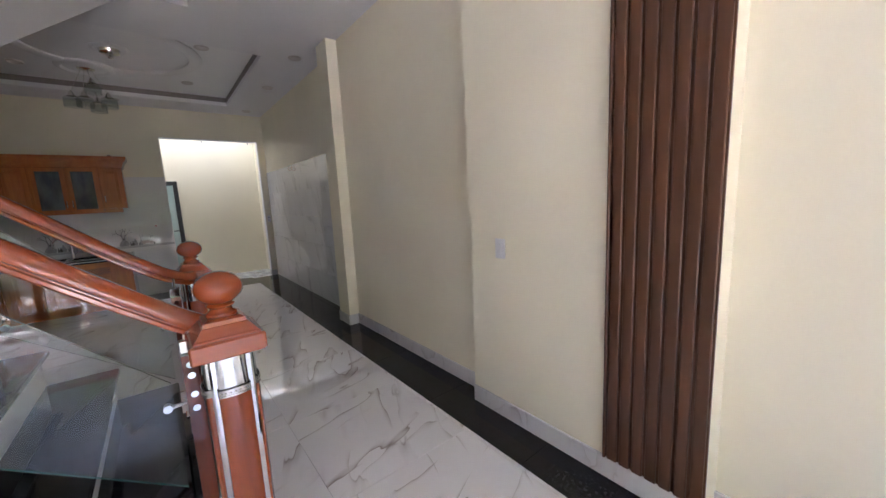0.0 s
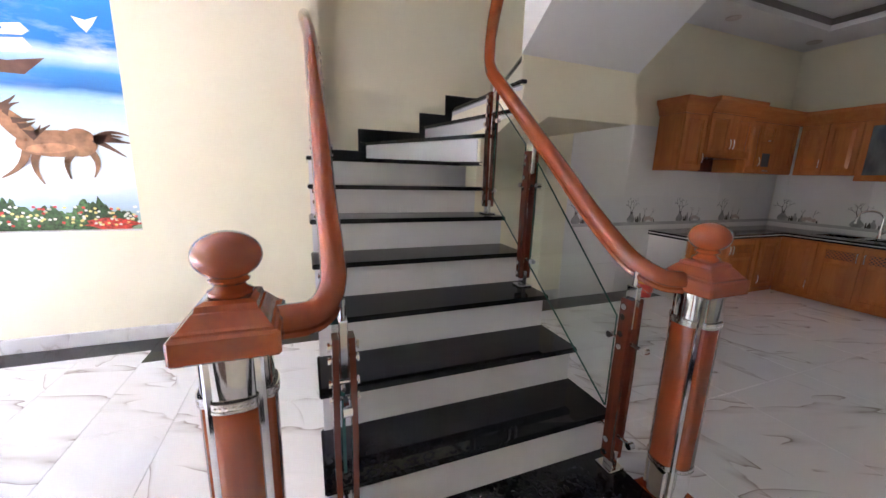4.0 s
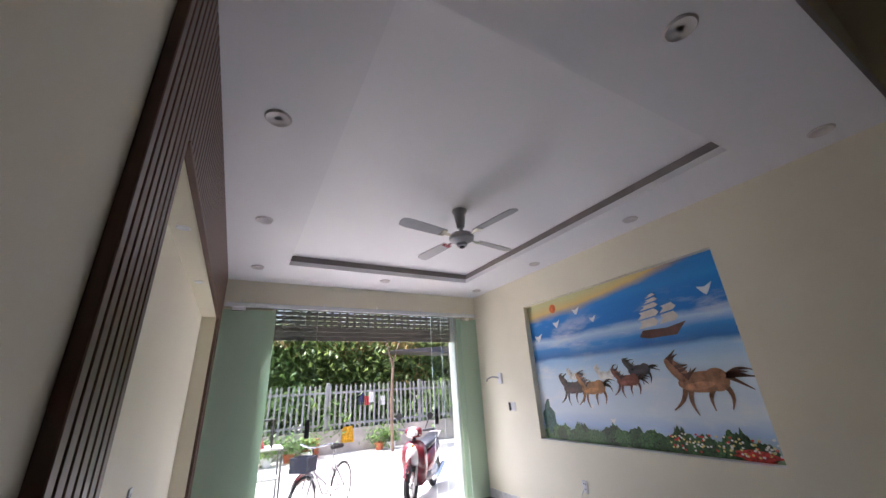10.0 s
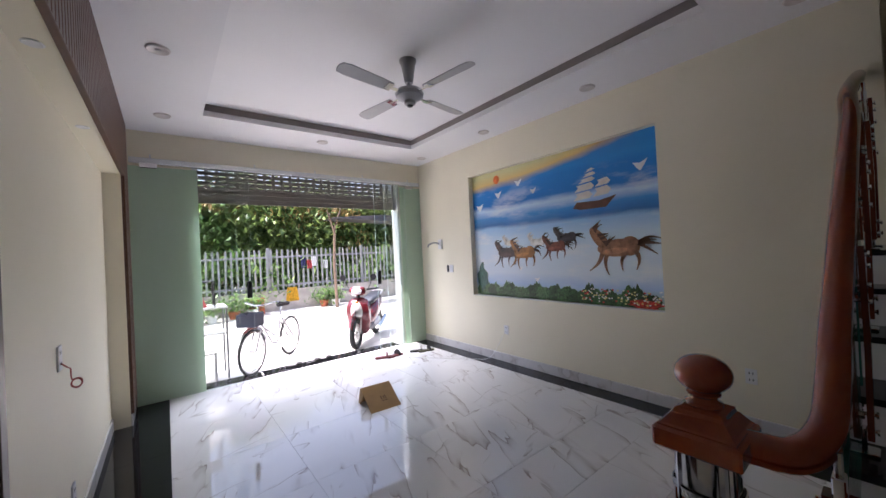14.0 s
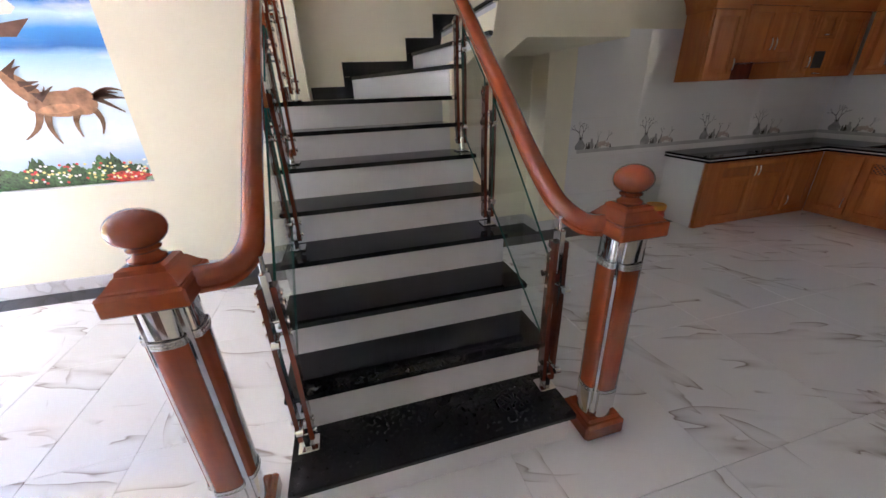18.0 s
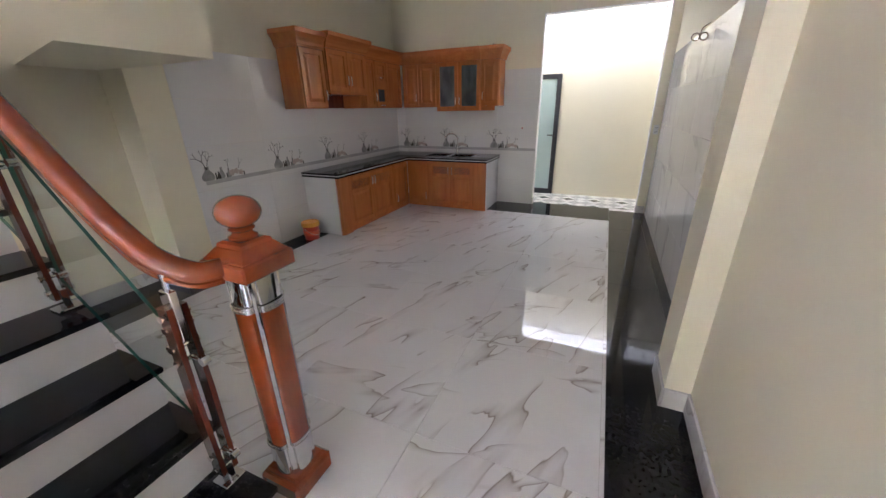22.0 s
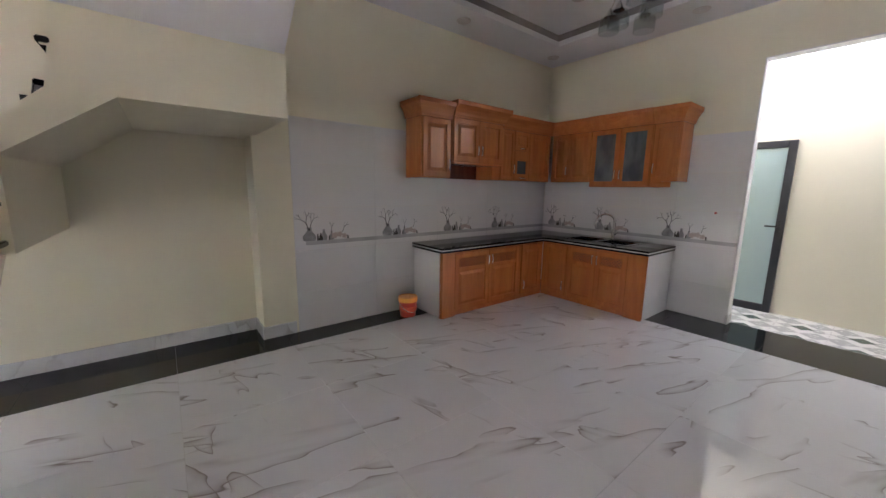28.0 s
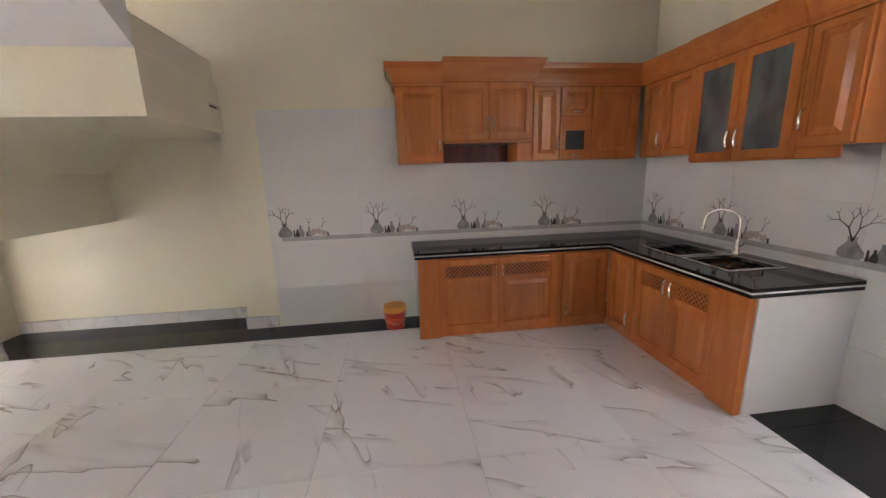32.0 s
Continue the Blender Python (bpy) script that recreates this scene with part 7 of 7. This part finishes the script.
def scooter():
    m = oriented((-2.88, -2.98), (-3.62, -3.78), -0.06)
    t = thing("motor_scooter", m, "red motor scooter with silver wheels parked in the yard", "scooter")
    R = 0.27
    wheel(t, m @ Matrix.Translation((0, 0, R)), R, 0.045, 6, M_SILP, 0.016, 0.045, True)
    wheel(t, m @ Matrix.Translation((1.22, 0, R)), R, 0.045, 6, M_SILP, 0.016, 0.045, True)
    tubes(t, m, "fork", [[(0.0, 0.07, R), (0.13, 0.07, 0.62)], [(0.0, -0.07, R), (0.13, -0.07, 0.62)]], 0.018, M_SILP)
    b = bmesh.new()
    arc = [(0.33 * math.cos(a), 0, R + 0.33 * math.sin(a)) for a in np.linspace(0.5, 2.7, 14)]
    sweep(b, arc, [(-0.075, -0.03), (-0.05, 0.01), (0.05, 0.01), (0.075, -0.03), (0.05, -0.005), (-0.05, -0.005)], up=Vector((0, 1, 0)))
    bmesh.ops.transform(b, matrix=m, verts=b.verts[:])
    part("front_mudguard", b, M_REDP, t, "red front mudguard", round_off=True)
    loft(t, m, "leg_shield", [(0.06, 0.66, 0.10, 0.10), (0.12, 0.62, 0.20, 0.22), (0.20, 0.58, 0.22, 0.30), (0.27, 0.50, 0.19, 0.30)], M_REDP, "red front apron")
    loft(t, m, "front_panel", [(0.015, 0.62, 0.05, 0.05), (0.05, 0.64, 0.10, 0.12), (0.11, 0.66, 0.13, 0.16)], M_SILP, "silver front panel")
    loft(t, m, "handlebar_cover", [(0.10, 0.98, 0.07, 0.05), (0.17, 0.99, 0.15, 0.085), (0.27, 1.0, 0.12, 0.06), (0.33, 1.0, 0.06, 0.03)], M_REDP, "red handlebar cover")
    tubes(t, m, "steering_stem", [[(0.13, 0, 0.62), (0.22, 0, 0.98)]], 0.035, M_DARKP)
    loft(t, m, "headlight", [(0.075, 0.985, 0.055, 0.035), (0.10, 0.985, 0.085, 0.05), (0.14, 0.985, 0.095, 0.055)], plain("headlight_lens", (0.75, 0.77, 0.80), 0.06, relief=0), "clear headlight")
    for s in (-1, 1):
        tubes(t, m, "grip", [[(0.24, s * 0.14, 1.01), (0.33, s * 0.34, 1.02)]], 0.018, M_DARKP)
        tubes(t, m, "mirror_stem", [[(0.25, s * 0.18, 1.03), (0.24, s * 0.26, 1.20)]], 0.006, M_DARKP)
        b = bmesh.new()
        rod(b, (0.235, s * 0.28, 1.23), (0.25, s * 0.28, 1.23), 0.055, 20)
        bmesh.ops.transform(b, matrix=m, verts=b.verts[:])
        part("mirror", b, M_DARKP, t, "round black mirror")
        loft(t, m, "indicator", [(0.06, 0.80, 0.008, 0.008), (0.09, 0.80, 0.03, 0.02), (0.14, 0.80, 0.02, 0.015)], plain("amber_lens", (0.75, 0.25, 0.03), 0.15, relief=0))
    loft(t, m, "floor_board", [(0.25, 0.30, 0.15, 0.05), (0.45, 0.28, 0.17, 0.05), (0.62, 0.30, 0.16, 0.06)], M_DARKP, "black footboard")
    loft(t, m, "body", [(0.55, 0.40, 0.10, 0.12), (0.68, 0.48, 0.17, 0.18), (0.95, 0.58, 0.19, 0.16), (1.25, 0.66, 0.15, 0.11), (1.50, 0.74, 0.07, 0.06)], M_REDP, "red tail body")
    loft(t, m, "seat", [(0.62, 0.70, 0.08, 0.05), (0.72, 0.74, 0.14, 0.06), (1.0, 0.77, 0.15, 0.05), (1.30, 0.83, 0.11, 0.045), (1.40, 0.83, 0.05, 0.02)], M_DARKP, "black seat")
    loft(t, m, "engine", [(0.75, 0.26, 0.06, 0.06), (0.95, 0.27, 0.12, 0.11), (1.25, 0.28, 0.10, 0.08)], M_SILP, "grey engine case")
    tubes(t, m, "exhaust", [[(0.85, -0.14, 0.20), (1.05, -0.15, 0.22), (1.45, -0.15, 0.33)]], 0.045, M_STEEL)
    tubes(t, m, "grab_rail", [[(1.20, 0.13, 0.80), (1.50, 0.10, 0.86), (1.53, 0.0, 0.87), (1.50, -0.10, 0.86), (1.20, -0.13, 0.80)]], 0.011, M_SILP)
    loft(t, m, "rear_mudguard", [(1.35, 0.52, 0.06, 0.05), (1.50, 0.42, 0.06, 0.06), (1.60, 0.28, 0.05, 0.05)], M_DARKP)
    tubes(t, m, "stand", [[(0.80, 0.10, 0.22), (0.85, 0.20, 0.0)]], 0.010, M_DARKP)


scooter()


def market_table(x, y, h, w, d, label):
    t = thing("table", (x, y, -0.06), label, "table", "tables by the door")
    z = h - 0.06
    part("tabletop", boxes((x - w / 2, x + w / 2, y - d / 2, y + d / 2, z, z + 0.025), bevel=0.004), M_TRIMW, t, "white board top")
    part("shelf", boxes((x - w / 2 + 0.03, x + w / 2 - 0.03, y - d / 2 + 0.02, y + d / 2 - 0.02, z - 0.36, z - 0.34), bevel=0.003), M_TRIMW, t, "white lower shelf")
    for sx in (-1, 1):
        for sy in (-1, 1):
            b = bmesh.new()
            rod(b, (x + sx * (w / 2 - 0.02), y + sy * (d / 2 - 0.02), -0.06), (x + sx * (w / 2 - 0.02), y + sy * (d / 2 - 0.02), z), 0.013, 8)
            part("leg", b, plain("grey_tube_steel", (0.16, 0.16, 0.17), 0.4, 0.6, relief=0), t)


market_table(-0.70, -3.20, 0.98, 0.58, 0.44, "white-topped grey steel work table beside the street door")
st = thing("stool", (-0.68, -3.15, 0.945), "dark steel frame stool standing on the table", "stool")
part("seat", boxes((-0.86, -0.52, -3.3, -3.02, 1.29, 1.31), bevel=0.004), M_DARKP, st)
for sx in (-0.84, -0.54):
    for sy in (-3.28, -3.04):
        b = bmesh.new()
        rod(b, (sx, sy, 0.945), (sx, sy, 1.29), 0.010, 8)
        part("leg", b, M_DARKP, st)
b = bmesh.new()
revolve(b, [(0.075, 0.0), (0.078, 0.012), (0.06, 0.05), (0.032, 0.13), (0.024, 0.18), (0.01, 0.19)], (-0.68, -3.14, 0.947), 20)
tagged(part("traffic_cone", b, plain("faded_red_plastic", (0.60, 0.10, 0.09), 0.5), round_off=True), "faded red plastic cone standing on the work table", "cone")
lt = thing("low_stool", (-0.70, -2.92, -0.06), "low grey plastic stool under the table", "stool")
part("seat", boxes((-0.83, -0.57, -3.02, -2.82, 0.33, 0.355), bevel=0.006), M_FAN, lt)
for sx in (-0.81, -0.59):
    for sy in (-3.0, -2.84):
        b = bmesh.new()
        rod(b, (sx, sy, -0.06), (sx, sy, 0.33), 0.012, 8)
        part("leg", b, M_FAN, lt)


# ---- tiles, last: shared meshes, one object each ----
def tile_mesh(name, w, d, material, t=0.006, gap=0.0009):
    b = bmesh.new()
    z0, z1, c = -t, 0.0, 0.0007
    lo = [b.verts.new((sx * (w / 2 - gap), sy * (d / 2 - gap), z0)) for sx, sy in ((-1, -1), (1, -1), (1, 1), (-1, 1))]
    mi = [b.verts.new((sx * (w / 2 - gap), sy * (d / 2 - gap), z1 - c)) for sx, sy in ((-1, -1), (1, -1), (1, 1), (-1, 1))]
    hi = [b.verts.new((sx * (w / 2 - gap - c), sy * (d / 2 - gap - c), z1)) for sx, sy in ((-1, -1), (1, -1), (1, 1), (-1, 1))]
    for a, e in ((lo, mi), (mi, hi)):
        for j in range(4):
            b.faces.new((a[j], a[(j + 1) % 4], e[(j + 1) % 4], e[j]))
    b.faces.new(hi)
    return mesh_of(b, name, material)


TILE_CACHE = {}


def lay(parent, name, x0, x1, y0, y1, w, d, ox, oy, material, place=None):
    """Lays tiles of one size over a rectangle, cut at its edges; place turns the local tile plane into the world."""
    i0, j0 = math.floor((x0 - ox) / w), math.floor((y0 - oy) / d)
    for i in range(i0, math.ceil((x1 - ox) / w)):
        for j in range(j0, math.ceil((y1 - oy) / d)):
            a, c = max(x0, ox + i * w), min(x1, ox + (i + 1) * w)
            e, f = max(y0, oy + j * d), min(y1, oy + (j + 1) * d)
            if c - a < 0.02 or f - e < 0.02:
                continue
            key = (round(c - a, 3), round(f - e, 3), material.name)
            if key not in TILE_CACHE:
                TILE_CACHE[key] = tile_mesh(name, c - a, f - e, material)
            ob = new(name, TILE_CACHE[key])
            m = Matrix.Translation(((a + c) / 2, (e + f) / 2, 0))
            ob.matrix_world = (place @ m) if place is not None else m
            ob.parent = parent


FLOOR = bpy.data.objects["floor"]
TS, TX, TY = 0.82, -1.10, 4.40
XL0, XL1, YL = -0.30, -3.73, 1.53   # the living room's white field is a little wider
lay(FLOOR, "floor_tile", XB1, XB0, YL, Y_B - 0.58, TS, TS, TX, TY, M_TILE)
lay(FLOOR, "floor_tile", XL1, XL0, Y_F, YL, TS, TS, TX, TY, M_TILE)
lay(FLOOR, "border_tile", XB0, 0.13, YL, Y_B, 0.40, TS, XB0, TY - 0.41, M_BLACK)
lay(FLOOR, "border_tile", XL0, 0.14, Y_F, YL, 0.48, TS, XL0, TY - 0.41, M_BLACK)
lay(FLOOR, "border_tile", 0.13, X_R, 5.33, Y_B, 0.40, TS, 0.13, TY - 0.41, M_BLACK)
lay(FLOOR, "border_tile", X_ST, XB1, YL, Y_B, 0.60, TS, XB1 - 0.60, TY, M_BLACK)
lay(FLOOR, "border_tile", X_ST, XL1, Y_F, YL, 0.40, TS, XL1 - 0.40, TY, M_BLACK)
lay(FLOOR, "border_tile", XB1, XB0, Y_B - 0.58, Y_B + 0.12, TS, 0.70, TX + 0.06, Y_B - 0.58, M_BLACK)
M_PATT, _t, _b = nodes_of("patterned_yard_tile", 0.25)
_co = coords(_t, (1, 1, 1))
_ck = node(_t, "ShaderNodeTexChecker", Scale=6.0)
_mp = _t.nodes.new("ShaderNodeMapping")
_mp.inputs["Rotation"].default_value = (0, 0, radians(45))
_t.links.new(_co, _mp.inputs["Vector"])
_t.links.new(_mp.outputs[0], _ck.inputs["Vector"])
_ck.inputs["Color1"].default_value = (0.70, 0.70, 0.67, 1)
_ck.inputs["Color2"].default_value = (0.42, 0.43, 0.41, 1)
_v = node(_t, "ShaderNodeTexVoronoi", Scale=26.0)
_t.links.new(_co, _v.inputs["Vector"])
_mx = _t.nodes.new("ShaderNodeMix")
_mx.data_type = "RGBA"
_rr = ramp(_t, _v.outputs["Distance"], [(0.25, (0.55,) * 3), (0.32, (0, 0, 0))])
_t.links.new(_rr.outputs[0], _mx.inputs[0])
_t.links.new(_ck.outputs[0], _mx.inputs[6])
_mx.inputs[7].default_value = (0.80, 0.80, 0.77, 1)
_t.links.new(_mx.outputs[2], _b.inputs["Base Color"])
M_PGREEN = plain("dark_green_tile", (0.09, 0.13, 0.105), 0.25, vary=0.3, scale=40)
lay(FLOOR, "yard_tile", -2.7, X_R, Y_B + 0.12, Y_C, 0.41, 0.41, TX, Y_B + 0.12, M_PATT)
for _i in range(8):
    for _j in range(3):
        cx, cy = -2.535 + _i * 0.41, Y_B + 0.12 + _j * 0.41
        if -2.6 < cx < X_R - 0.1:
            b = bmesh.new()
            y_lo, y_hi = Y_B + 0.125, Y_C - 0.004
            r = 0.085
            out = [(cx - r, cy), (cx, max(y_lo, cy - r)), (cx + r, cy), (cx, min(y_hi, cy + r))]
            if cy < y_lo:
                out = [(cx - r, y_lo), (cx + r, y_lo), (cx, cy + r)]
            if cy > y_hi:
                continue
            prism(b, out, "z", 0.0005, 0.003)
            part("diamond_inlay", b, M_PGREEN, FLOOR)
# wall tiles
ROT_L = Matrix(((0, 0, 1, X_K + 0.006), (1, 0, 0, 0), (0, 1, 0, 0), (0, 0, 0, 1)))
ROT_R = Matrix(((0, 0, -1, X_R - 0.006), (1, 0, 0, 0), (0, 1, 0, 0), (0, 0, 0, 1)))
ROT_B = Matrix(((1, 0, 0, 0), (0, 0, -1, Y_B - 0.006), (0, 1, 0, 0), (0, 0, 0, 1)))
WL, WR, WB = (bpy.data.objects[n] for n in ("wall_west_kitchen", "wall_east_kitchen", "wall_back"))
lay(WL, "wall_tile", 5.335, Y_B - 0.007, 0.0, 1.98, 0.82, 0.40, 5.35, -0.02, M_WTILE, ROT_L)
lay(WB, "wall_tile", X_K + 0.007, OX0 - 0.004, 0.0, 1.98, 0.82, 0.40, -3.66, -0.02, M_WTILE, ROT_B)
lay(WR, "wall_tile", 5.335, Y_B - 0.007, 0.0, 2.045, 0.82, 0.41, 5.35, -0.005, M_MTILE, ROT_R)
